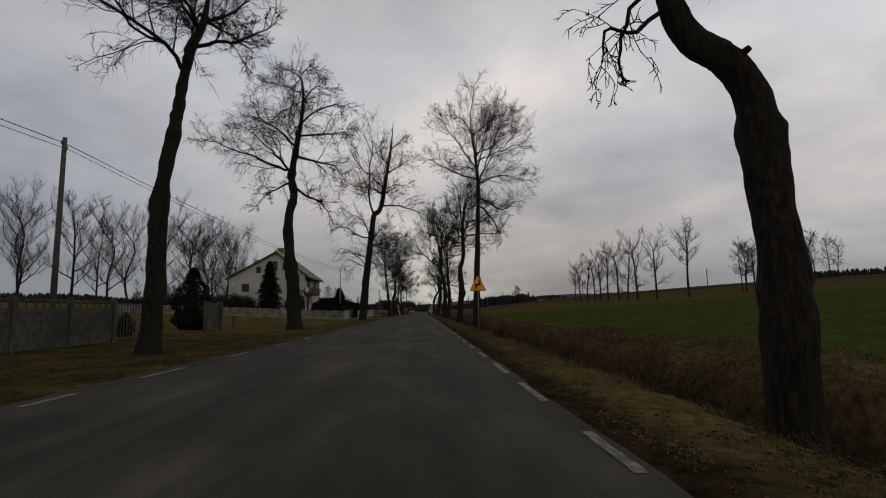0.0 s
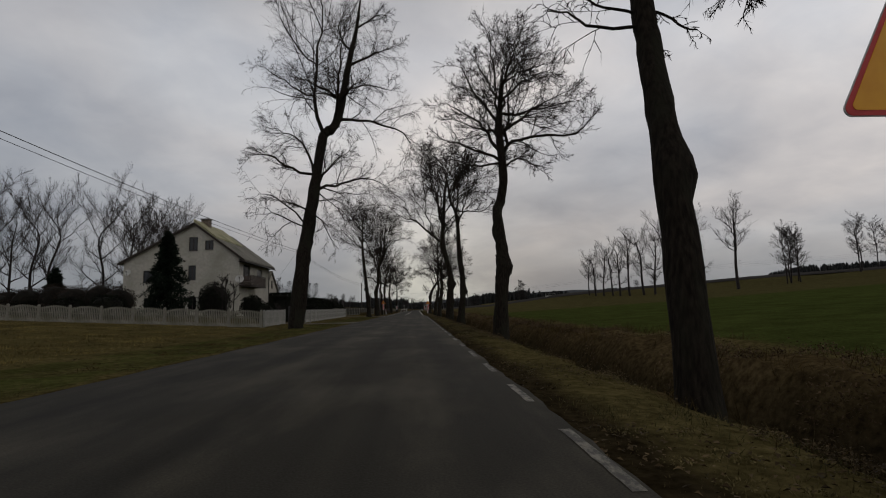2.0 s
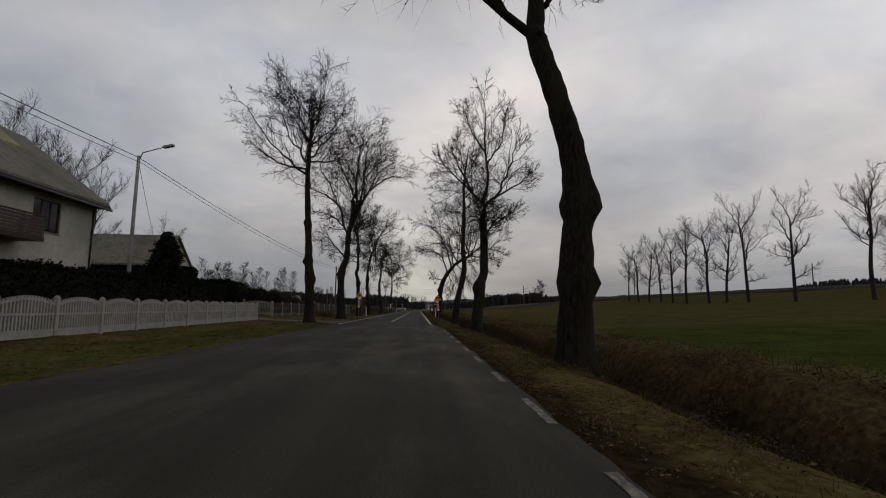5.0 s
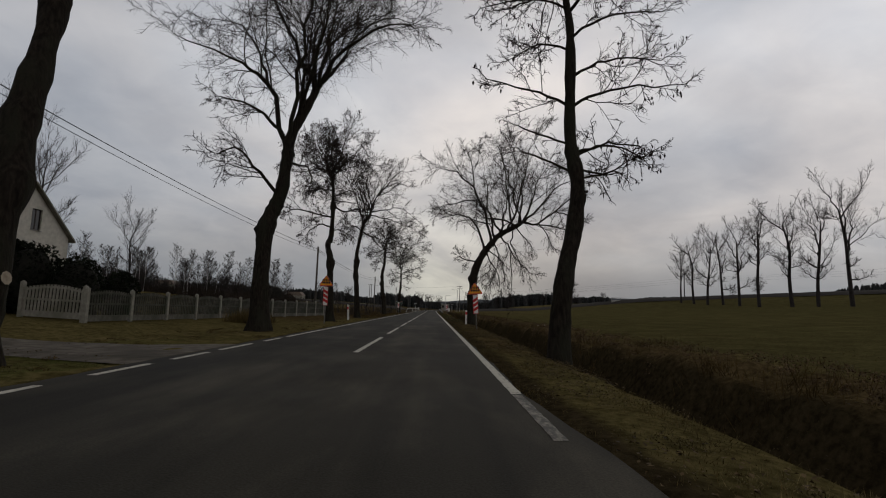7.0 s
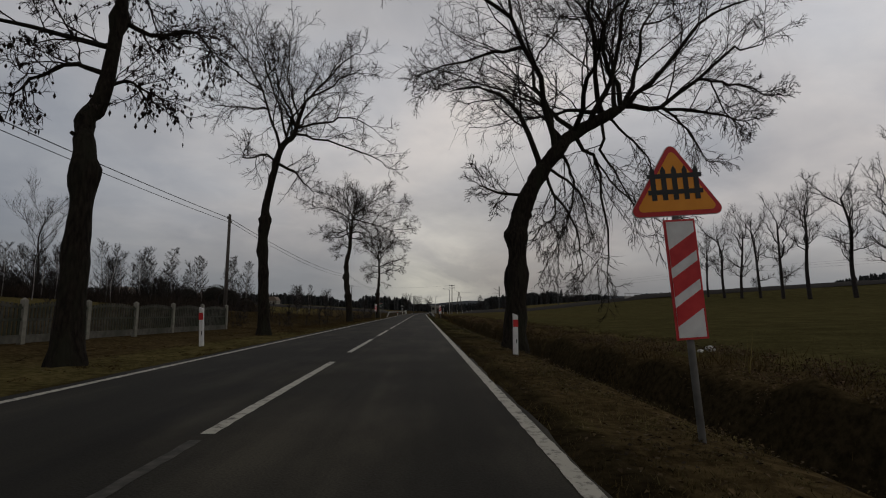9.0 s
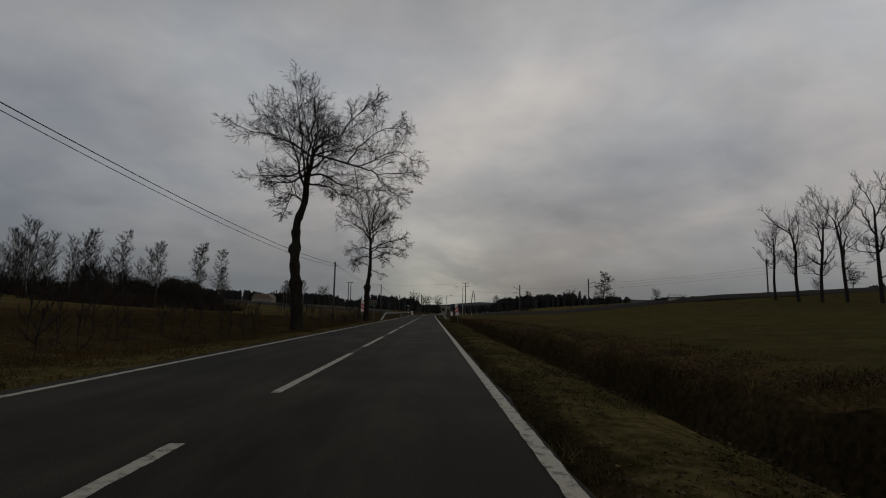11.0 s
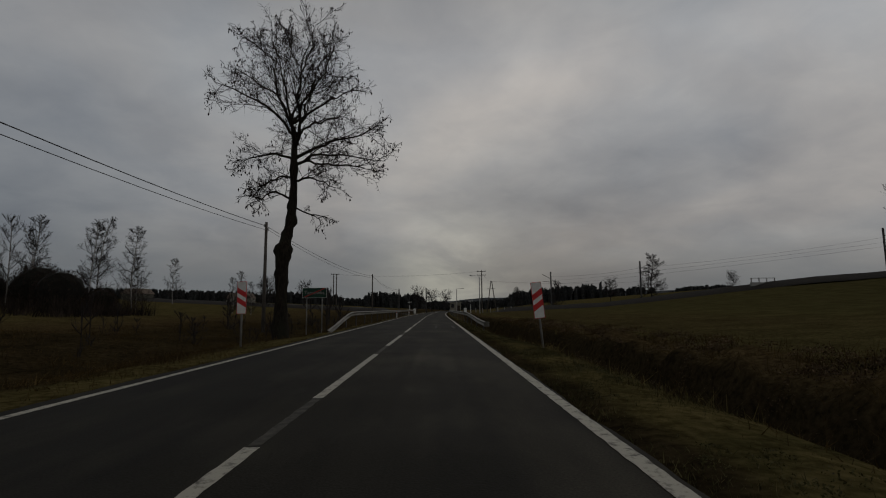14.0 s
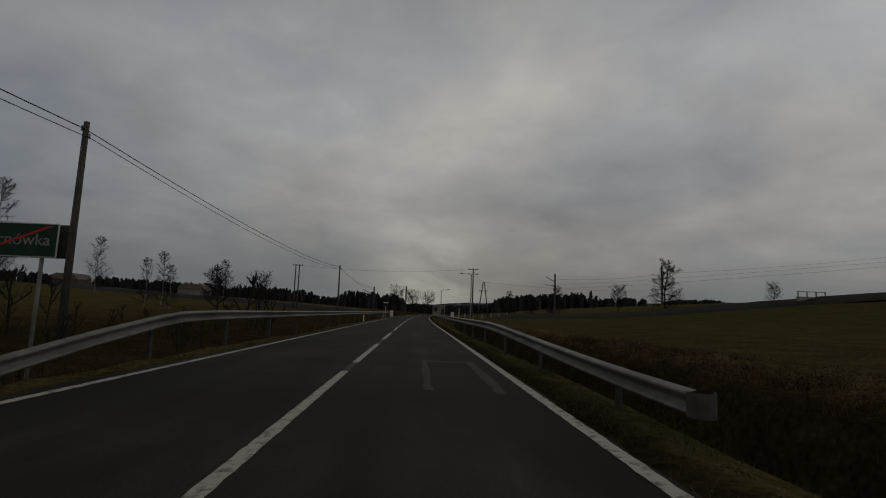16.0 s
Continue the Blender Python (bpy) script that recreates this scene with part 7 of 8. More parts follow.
def crossing_house():
    root = thing("crossing_house", pose(6.1, 352, at_ground(6.1, 352)), "small pale hut beyond the level crossing", "house")
    part("wall", boxes((-1.8, 1.8, 0, 4, 0, 3.1)), M_fence_dull, root, "pale wall")
    part("roof", boxes((-2.1, 2.1, -0.3, 4.3, 3.103, 3.35)), M_conc, root)
    w = part("window", boxes((-1.5, -0.5, -0.05, -0.003, 1.4, 2.6)), M_soffit, root)
    part("pane", boxes((-1.4, -0.6, -0.07, -0.053, 1.5, 2.5)), M_glass, w)
    part("door", boxes((0.5, 1.5, -0.05, -0.003, 0, 2.1)), M_soffit, root)


crossing_house()
for i, (x, y, w_, h_) in enumerate(((-120, 330, 9, 4.0), (-98, 345, 7, 3.4), (-70, 360, 8, 3.6), (-140, 300, 8, 3.8))):
    root = thing("farmhouse", pose(x, y, at_ground(x, y)), "far low farm building with a dull roof", "house", "far farm buildings")
    part("wall", boxes((-w_ / 2, w_ / 2, 0, 6, 0, h_ * 0.6)), M_fence_grey if i % 2 else M_fence_dull, root)
    part("roof", prism([(-w_ / 2 - 0.3, h_ * 0.6), (w_ / 2 + 0.3, h_ * 0.6), (w_ / 2 - 1.2, h_ * 1.1), (-w_ / 2 + 1.2, h_ * 1.1)], -0.3, 6.3), M_brick, root)


# ---------------- fences ----------------


def bm_mesh(name, bm, material):
    me = bpy.data.meshes.new(name)
    bm.to_mesh(me)
    bm.free()
    me.materials.append(material)
    return me


def panel_meshes(L, plinth, top, arch, bars, rails, material, slat_material=None):
    """The pieces of one cast concrete fence panel: plinth, rails, arched coping and bars."""
    bm = bmesh.new()
    prev = None
    for i in range(11):
        u = i / 10
        h = top - 0.06 + arch * math.sin(math.pi * u)
        ring = [bm.verts.new((u * L, s, h + dz)) for s, dz in ((-0.024, -0.07), (-0.024, 0), (0.024, 0), (0.024, -0.07))]
        if prev:
            for k in range(4):
                bm.faces.new((prev[k], prev[(k + 1) % 4], ring[(k + 1) % 4], ring[k]))
        else:
            bm.faces.new(ring)
        prev = ring
    bm.faces.new(prev)
    bmesh.ops.recalc_face_normals(bm, faces=bm.faces)
    out = [("coping", bm_mesh("coping", bm, slat_material or material))]
    for z in rails:
        out.append(("rail", bm_mesh("rail", boxes((0, L, -0.022, 0.022, z, z + 0.07)), slat_material or material)))
    w = L / bars * 0.52
    for i in range(bars):
        u = (i + 0.5) / bars
        h = top + arch * math.sin(math.pi * u)
        out.append(("slat", bm_mesh("slat", boxes((u * L - w / 2, u * L + w / 2, -0.016, 0.016, plinth + 0.002, h)), slat_material or material)))
    return bm_mesh("fence_panel", boxes((0, L, -0.03, 0.03, 0, plinth)), material), out


def post_mesh(w, h, cap=True):
    bm = boxes((-w / 2, w / 2, -w / 2, w / 2, -0.2, h))
    if cap:
        r = bmesh.ops.create_cone(bm, cap_ends=True, segments=4, radius1=w * 0.78, radius2=0.01, depth=0.07, matrix=Matrix.Translation((0, 0, h + 0.036)) @ Matrix.Rotation(math.pi / 4, 4, "Z"))
    me = bpy.data.meshes.new("fence_post")
    bm.to_mesh(me)
    bm.free()
    return me


def fence(a, b, n, label, material, plinth=0.22, top=1.0, arch=0.14, bars=17, rails=(0.60,), post=0.13, post_h=1.12, lift=0.0, slat_material=None, post_material=None):
    """A run of panels between posts, from a to b on the ground."""
    a, b = Vector(a), Vector(b)
    root = thing("fence", pose(a.x, a.y, 0), label, "fence")
    d = b - a
    L = d.length / n
    turn = math.atan2(d.y, d.x)
    (pm, pieces), qm = panel_meshes(L - post, plinth, top, arch, bars, rails, material, slat_material), post_mesh(post, post_h)
    qm.materials.append(post_material or material)
    for i in range(n + 1):
        p = a + d * (i / n)
        o = new("fence_post", qm)
        o.parent = root
        o.matrix_basis = Matrix.Translation((p.x - a.x, p.y - a.y, at_ground(p.x, p.y) + lift)) @ Matrix.Rotation(turn, 4, "Z")
        if i < n:
            s = p + d.normalized() * (post / 2)
            e = a + d * ((i + 1) / n)
            za, zb_ = at_ground(p.x, p.y), at_ground(e.x, e.y)
            o = new("fence_panel", pm)
            o.parent = root
            lean_ = Matrix.Identity(4)
            lean_[2][0] = (zb_ - za) / L
            o.matrix_basis = Matrix.Translation((s.x - a.x, s.y - a.y, za + lift + 0.03)) @ Matrix.Rotation(turn, 4, "Z") @ lean_
            for nm, me in pieces:
                new(nm, me).parent = o
    return root


fence((-10.2, 66.6), (-41.0, 69.6), 14, "dull white concrete garden fence with arched panels", M_fence_dull)
fence((-10.1, 66.9), (-10.6, 74.2), 3, "white concrete garden fence along the road", M_fence)
fence((-9.85, 78.6), (-10.6, 109.4), 14, "white concrete fence with arched panels along the road", M_fence)
fence((-12.4, 119.5), (-9.95, 151.0), 13, "weathered grey concrete fence with paler posts", M_fence_grey, top=1.05, arch=0.10, post_h=1.2, slat_material=M_conc_old, post_material=M_fence_dull)
fence((-15.0, 119.9), (-12.5, 119.55), 1, "pale slatted concrete fence panel beside the driveway", M_fence_dull, top=1.05, arch=0.14, post_h=1.25)


def board_fence(y0, y1, x, n, label):
    """Old concrete fence of stacked boards between posts, with a pierced top row."""
    root = thing("fence", pose(x, y0, 0), label, "fence")
    L = (y1 - y0) / n
    for i in range(n + 1):
        y = i * L
        z = at_ground(x, y0 + y)
        part("fence_post", boxes((-0.07, 0.07, y - 0.07, y + 0.07, z - 0.2, z + 1.55), bevel=0.01), M_conc_old, root)
        if i == n:
            break
        for k in range(3):
            part("fence_board", boxes((-0.025, 0.025, y + 0.072, y + L - 0.072, z + 0.02 + k * 0.37, z + 0.38 + k * 0.37), bevel=0.008), M_conc_old, root)
        pb = part("pierced_board", boxes((-0.03, 0.03, y + 0.072, y + L - 0.072, z + 1.135, z + 1.20)), M_conc_old, root, "top board with openings")
        part("coping", boxes((-0.03, 0.03, y + 0.072, y + L - 0.072, z + 1.40, z + 1.48)), M_conc_old, pb)
        m = 7
        for j in range(m):
            u = y + 0.12 + (L - 0.26) * j / (m - 1)
            part("bar", boxes((-0.02, 0.02, u, u + 0.05, z + 1.202, z + 1.398)), M_conc_old, pb)


board_fence(3.0, 18.8, -11.0, 7, "old dark concrete board fence by the road")
root = thing("gate_wall", pose(-11.2, 27.2, at_ground(-11.2, 27.2)), "short grey concrete wall beside the gate", "wall")
part("post", boxes((-0.12, 0.12, -0.12, 0.12, -0.2, 1.62), bevel=0.015), M_conc_old, root)
part("post", boxes((-0.12, 0.12, 1.6, 1.84, -0.2, 1.62), bevel=0.015), M_conc_old, root)
for k in range(4):
    part("board", boxes((-0.03, 0.03, 0.122, 1.598, 0.02 + k * 0.38, 0.39 + k * 0.38), bevel=0.008), M_conc_old, root)
root = thing("gate", pose(-11.05, 19.0, at_ground(-11, 19.0)), "open dark steel gate leaf", "gate")
part("frame", boxes((-0.03, 0.03, 0.0, 0.06, 0.05, 1.5), (-0.03, 0.03, 0.06, 1.9, 0.10, 0.15), (-0.03, 0.03, 0.06, 1.9, 1.35, 1.40), (-0.03, 0.03, 1.9, 1.96, 0.05, 1.5)), M_stain, root)
for i in range(9):
    part("bar", boxes((-0.012, 0.012, 0.2 + i * 0.19, 0.225 + i * 0.19, 0.152, 1.348)), M_stain, root)
root = thing("marker_post", pose(-11.9, 33.0, at_ground(-11.9, 33.0)), "short dark wooden post in the grass", "post")
part("stake", boxes((-0.07, 0.07, -0.07, 0.07, -0.2, 0.75), bevel=0.02), M_stain, root)
root = thing("garden_gate", pose(-10.75, 76.3, at_ground(-10.75, 76.3)), "dark picket garden gate between posts", "gate")
for y in (0.0, 2.05):
    part("post", boxes((-0.08, 0.08, y, y + 0.16, -0.1, 1.45), bevel=0.01), M_stain, root)
for z in (0.3, 0.95):
    part("rail", boxes((-0.02, 0.02, 0.162, 2.048, z, z + 0.06)), M_stain, root)
for i in range(12):
    part("picket", boxes((0.022, 0.04, 0.22 + i * 0.15, 0.29 + i * 0.15, 0.1, 1.32)), M_stain, root)

# ---------------- signs ----------------


def poly(points, y, thick=0.004):
    return prism(points, y, y + thick)


def round_tri(cx, z0, w, h, r_, n=5):
    """A triangle standing on its base with rounded corners."""
    pts = [(cx - w / 2, z0), (cx + w / 2, z0), (cx, z0 + h)]
    out = []
    c = Vector((cx, z0 + h / 3))
    for i in range(3):
        p, q_, s_ = Vector(pts[i]), Vector(pts[i - 1]), Vector(pts[(i + 1) % 3])
        d1, d2 = (q_ - p).normalized(), (s_ - p).normalized()
        half = math.acos(max(-1, min(1, d1.dot(d2)))) / 2
        off = r_ / math.tan(half)
        ctr = p + (d1 + d2).normalized() * (r_ / math.sin(half))
        a0 = p + d1 * off - ctr
        a1 = p + d2 * off - ctr
        t0, t1 = math.atan2(a0.y, a0.x), math.atan2(a1.y, a1.x)
        while t1 - t0 > math.pi:
            t1 -= 2 * math.pi
        while t1 - t0 < -math.pi:
            t1 += 2 * math.pi
        for k in range(n + 1):
            t = t0 + (t1 - t0) * k / n
            out.append((ctr.x + r_ * math.cos(t), ctr.y + r_ * math.sin(t)))
    return out


def warn_plate(parent, z0, w, h, face, lean=0.0):
    """The triangular plate: grey back, red rim, coloured field."""
    plate = part("plate", poly(round_tri(0, z0, w, h, 0.055), 0.0, 0.012), M_steel, parent, "triangular warning plate")
    part("rim", poly(round_tri(0, z0 + 0.006, w - 0.02, h - 0.016, 0.05), -0.004, 0.0035), M_red, plate, "red rim")
    part("field", poly(round_tri(0, z0 + 0.045, w - 0.15, h - 0.12, 0.035), -0.008, 0.0035), face, plate, "orange-yellow field")
    return plate


def stroke(points, w):
    """A flat stroke of width w along points."""
    P = [Vector(p) for p in points]
    left, right = [], []
    for i, p in enumerate(P):
        d = (P[min(i + 1, len(P) - 1)] - P[max(i - 1, 0)]).normalized()
        nrm = Vector((-d.y, d.x)) * (w / 2)
        left.append((p.x + nrm.x, p.y + nrm.y))
        right.append((p.x - nrm.x, p.y - nrm.y))
    return left + right[::-1]


def sign_post(parent, z1, r_=0.03, tilt=0.0):
    solid_rod("post", [(0, 0.05, -0.3), (tilt, 0.05, z1)], r_, M_post, parent, 10, label="dull grey round post")


root = thing("road_sign", pose(3.88, 35.1, 0.02), "yellow triangular double-bend warning sign on a grey post", "road sign")
solid_rod("post", [(0, 0.05, -1.0), (0, 0.05, 3.2)], 0.03, M_post, root, 10, label="dull grey round post")
pl = warn_plate(root, 2.27, 1.20, 1.14, M_yellow)
part("bend_symbol", poly([(-0.21, 2.42), (-0.17, 2.45), (-0.13, 2.40), (-0.085, 2.45), (-0.085, 2.60), (0.185, 2.68), (0.185, 3.00), (0.15, 3.05), (0.10, 3.05), (0.065, 3.00), (0.065, 2.80), (-0.205, 2.74)], -0.0125, 0.003), M_black, pl, "black double-bend symbol")


def stripes(parent, x0, x1, z0, z1, count, rise, name="stripe"):
    """Slanting red bands across a white board."""
    w = x1 - x0
    H = z1 - z0
    band = H / (2 * count + 1) * (1.12 if count > 2 else 0.85)
    for i in range(count):
        c = z0 + H * (i + 1) / (count + 1) - (0.02 if count == 2 else 0)
        if count == 2:
            c = z0 + H * (0.36 + 0.30 * i)
        s = rise * w / 2
        part(name, poly([(x0, c - s - band / 2), (x1, c + s - band / 2), (x1, c + s + band / 2), (x0, c - s + band / 2)], -0.010, 0.003), M_red, parent, "red slanting band")


def rail_board(x, y, z_tri, w, h, bw, bz0, bz1, rise, label, lean=0.0):
    zb = at_ground(x, y)
    root = thing("road_sign", pose(x, y, zb, 0, lean, 0), label, "road sign", "railway warning boards")
    sign_post(root, z_tri - zb + h * 0.8)
    pl = warn_plate(root, z_tri - zb, w, h, M_orange)
    z = z_tri - zb + 0.14
    for k in range(5):
        u = -0.19 + k * 0.095
        part("gate_bar", poly([(u - 0.022, z), (u + 0.022, z), (u + 0.022, z + 0.26), (u, z + 0.30), (u - 0.022, z + 0.26)], -0.012, 0.003), M_black, pl, "black gate picket")
    for zz in (z + 0.05, z + 0.19):
        part("gate_rail", poly([(-0.24, zz), (0.24, zz), (0.24, zz + 0.04), (-0.24, zz + 0.04)], -0.0125, 0.003), M_black, pl)
    a, b = bz0 - zb, bz1 - zb
    bd = part("board", boxes((-bw / 2, bw / 2, -0.002, 0.012, a, b)), M_red, root, "upright striped board with a red edge")
    part("board_face", boxes((-bw / 2 + 0.018, bw / 2 - 0.018, -0.006, -0.0025, a + 0.018, b - 0.018)), M_white, bd, "white reflective face")
    stripes(bd, -bw / 2 + 0.018, bw / 2 - 0.018, a + 0.018, b - 0.018, 3, rise)
    return root


rail_board(2.36, 128.5, 1.82, 0.88, 0.66, 0.27, 0.78, 1.79, 0.62, "orange gated-railway warning sign over a red-white striped board", -4.0)
rail_board(-6.28, 130.8, 2.10, 0.88, 0.66, 0.27, 0.98, 2.06, -0.62, "orange gated-railway warning sign over a striped board, far verge")


def stripe_board(x, y, bw, z0, z1, rise, label, lean=0.0):
    zb = at_ground(x, y)
    root = thing("road_sign", pose(x, y, zb, 0, lean, 0), label, "road sign", "railway warning boards")
    sign_post(root, z1 - zb - 0.1)
    a, b = z0 - zb, z1 - zb
    bd = part("board", boxes((-bw / 2, bw / 2, -0.002, 0.012, a, b)), M_red, root, "upright board with a red edge")
    part("board_face", boxes((-bw / 2 + 0.012, bw / 2 - 0.012, -0.006, -0.0025, a + 0.012, b - 0.012)), M_white, bd, "white reflective face")
    stripes(bd, -bw / 2 + 0.012, bw / 2 - 0.012, a + 0.012, b - 0.012, 2, rise)


stripe_board(2.67, 194.1, 0.30, 0.72, 1.74, 0.62, "white board with two slanting red bands on a leaning post", -5.5)
stripe_board(-6.32, 195.5, 0.29, 0.90, 1.89, -0.62, "white board with two slanting red bands, far verge")


def delineator(x, y, h, label, lean=0.0, bar=True):
    zb = at_ground(x, y)
    root = thing("delineator", pose(x, y, zb, 0, lean, 0), label, "marker post", "white roadside marker posts")
    bm = boxes((-0.06, 0.06, -0.05, 0.05, -0.1, h))
    top = [v for v in bm.verts if v.co.z > h - 0.01]
    for v in top:
        v.co.z += 0.035 if v.co.x < 0 else -0.02
    bmesh.ops.bevel(bm, geom=[e for e in bm.edges if abs(e.verts[0].co.z - e.verts[1].co.z) > 0.3], offset=0.02, segments=2, affect="EDGES")
    part("body", bm, M_white, root, "white plastic post")
    part("reflector", boxes((-0.062, 0.062, -0.054, -0.0505, h * 0.70, h * 0.88)), M_red, root, "red reflector band")
    if bar:
        part("number_bar", boxes((0.005, 0.03, -0.054, -0.0505, h * 0.30, h * 0.40)), M_black, root)


delineator(2.32, 136.7, 0.98, "white roadside marker post with a red band")
delineator(-6.33, 139.6, 1.12, "white roadside marker post with a red band", -3)
delineator(-6.0, 253, 1.0, "white marker post behind the guard rail")
delineator(-5.9, 283, 1.0, "white marker post near the crossing")


def letters(text, size, material, parent, m, name="lettering", label=""):
    cu = bpy.data.curves.new(name, "FONT")
    cu.body, cu.size, cu.align_x, cu.align_y, cu.extrude = text, size, "CENTER", "CENTER", 0.002
    tmp = bpy.data.objects.new(name, cu)
    scene.collection.objects.link(tmp)
    me = bpy.data.meshes.new_from_object(tmp.evaluated_get(bpy.context.evaluated_depsgraph_get()))
    bpy.data.objects.remove(tmp)
    me.transform(m)
    return put(name, me, material, parent, label)


root = thing("town_sign", pose(-7.02, 207.8, at_ground(-7.02, 207.8)), "green place sign with white letters struck out in red", "road sign")
zb = at_ground(-7.02, 207.8)
for x in (-0.42, 0.42):
    solid_rod("post", [(x, 0.05, -0.2), (x, 0.05, 2.1 - zb)], 0.03, M_post, root, 8)
pl = part("plate", boxes((-0.66, 0.66, 0.0, 0.02, 1.66 - zb, 2.21 - zb)), M_white, root, "plate with a white edge")
part("field", boxes((-0.645, 0.645, -0.004, -0.0005, 1.675 - zb, 2.195 - zb)), M_green, pl, "dark green field")
part("strike", poly([(-0.60, 1.70 - zb), (-0.50, 1.70 - zb), (0.60, 2.17 - zb), (0.50, 2.17 - zb)], -0.0115, 0.003), M_red, pl, "red diagonal stroke")
letters("Tarnówka", 0.27, M_conc, pl, Matrix.Translation((0, -0.0065, 1.935 - zb)) @ Matrix.Rotation(math.pi / 2, 4, "X"), label="white place name")
part("back_plate", boxes((-0.60, 0.74, 0.12, 0.14, 1.66 - zb, 2.21 - zb)), M_stain, root, "dark back of the second plate")

# ---------------- guard rails ----------------


def guard_rail(path, label, post_step=4.0, cap=False, side=1):
    """A W-profile steel rail on posts along (x, y, top) points."""
    p = np.array(path, float)
    s = np.concatenate([[0], np.cumsum(np.linalg.norm(np.diff(p[:, :2], axis=0), axis=1))])
    t = np.arange(0, s[-1], 1.0)
    P = np.stack([np.interp(t, s, p[:, i]) for i in range(3)], 1)
    root = thing("guard_rail", pose(P[0, 0], P[0, 1], 0), label, "guard rail")
    prof = np.array([(0.0, 0.0), (0.012, 0.0), (0.066, -0.018), (0.083, -0.032), (0.083, -0.052), (0.070, -0.066), (-0.020, -0.128), (-0.020, -0.150), (0.062, -0.182), (0.076, -0.194), (0.076, -0.212), (0.062, -0.226), (0.0, -0.250)])
    k = len(prof)
    V = P[:, None] - np.array([P[0, 0], P[0, 1], 0]) + np.stack([side * prof[:, 0], 0 * prof[:, 0], prof[:, 1]], 1)[None]
    n = len(P)
    i = np.arange(n * k).reshape(n, k)
    qd = np.stack([i[:-1, :-1], i[:-1, 1:], i[1:, 1:], i[1:, :-1]], -1).reshape(-1, 4)
    back = V - np.array([side * 0.006, 0, 0])
    qb = (qd + n * k)[:, ::-1]
    put("beam", mesh_of("beam", np.concatenate([V.reshape(-1, 3), back.reshape(-1, 3)]), np.concatenate([qd, qb]), smooth=False), M_rail, root, "pale zinc W-beam")
    d = 2.0
    while d < s[-1]:
        x, y, z = (np.interp(d, s, p[:, j]) for j in range(3))
        if z > 0.35:
            g = at_ground(x, y)
            part("post", boxes((x - P[0, 0] - side * 0.14 - 0.03, x - P[0, 0] - side * 0.14 + 0.03, y - P[0, 1] - 0.05, y - P[0, 1] + 0.05, g - 0.3, z - 0.06)), M_stain, root)
        d += post_step
    if cap:
        bm = bmesh.new()
        pts = []
        for j in range(9):
            a = math.pi * j / 8
            pts.append((side * 0.09 - side * 0.13 * (1 - math.cos(a)), 0.02 - 0.16 * math.sin(a)))
        z1, z0 = P[0, 2] - 0.012, P[0, 2] - 0.240
        lo = [bm.verts.new((x, y, z0)) for x, y in pts]
        hi = [bm.verts.new((x, y, z1)) for x, y in pts]
        for j in range(8):
            bm.faces.new((lo[j], lo[j + 1], hi[j + 1], hi[j]))
        bmesh.ops.solidify(bm, geom=list(bm.faces), thickness=0.008)
        part("end_cap", bm, M_rail, root, "rounded end of the rail")
    return root


yy = np.arange(212, 292, 4.0)
guard_rail([(-5.35, 203.4, 0.06), (-5.35, 205.7, 0.34), (-5.38, 207.2, 0.54), (-5.42, 210.0, 0.84)] + [(-5.46 + bend(y), y, 0.87) for y in yy], "pale steel guard rail rising from the verge", side=1)
guard_rail([(2.00, 204.0, 0.39), (1.95, 205.5, 0.42), (1.92, 207.8, 0.49), (1.86, 214, 0.71)] + [(1.82 + bend(y), y, 0.76) for y in np.arange(216, 290, 4.0)], "pale steel guard rail with a rounded end", cap=True, side=-1)

# ---------------- poles and wires ----------------


def wire(points, sag, name, label, material=None, r_=0.012, group="overhead wires", n=18):
    root = thing(name, pose(*points[0]), label, "wire", group)
    pl_ = []
    for a, b in zip(points[:-1], points[1:]):
        a, b = np.array(a, float), np.array(b, float)
        t = np.linspace(0, 1, n)[:, None]
        seg = a + (b - a) * t
        seg[:, 2] -= (4 * sag * t * (1 - t))[:, 0]
        pl_.append(seg if not pl_ else seg[1:])
    P = np.concatenate(pl_) - np.array(points[0])
    v, qd = tubes(P[None], np.full((1, len(P)), r_), 4)
    put("strand", mesh_of("strand", v, qd), material or M_wire, root)
    return root


def pole(x, y, top, r_, label, lean=0.0, arms=0, legs=1, material=None, name="utility_pole", group="utility poles"):
    z = at_ground(x, y)
    root = thing(name, pose(x, y, z), label, "pole", group)
    for i in range(legs):
        o = 0.0 if legs == 1 else (i - 0.5) * 0.7
        solid_rod("mast", [(o, 0, -0.4), (o + lean, 0, top - z)], r_ * 1.25, material or M_pole, root, 9, r_ * 0.85)
    for k in range(arms):
        part("cross_arm", boxes((lean - 1.0, lean + 1.0, -0.05, 0.05, top - z - 0.25 - 0.9 * k, top - z - 0.13 - 0.9 * k)), M_stain, root)
        for u in (-0.9, 0.0, 0.9):
            solid_rod("insulator", [(lean + u, 0, top - z - 0.13 - 0.9 * k), (lean + u, 0, top - z + 0.09 - 0.9 * k)], 0.05, M_conc, root, 6)
    if not arms:
        for k, u in enumerate((-0.14, 0.14)):
            solid_rod("insulator", [(lean + u, 0, top - z - 0.35 - 0.3 * k), (lean + u, 0, top - z - 0.15 - 0.3 * k)], 0.045, M_conc, root, 6)
    return root


pole(-18.9, 27.0, 10.5, 0.13, "dark weathered utility pole")
pole(-13.7, 160.7, 7.8, 0.11, "dark weathered wooden utility pole")
pole(-13.5, 218.9, 7.8, 0.12, "dark weathered wooden utility pole")
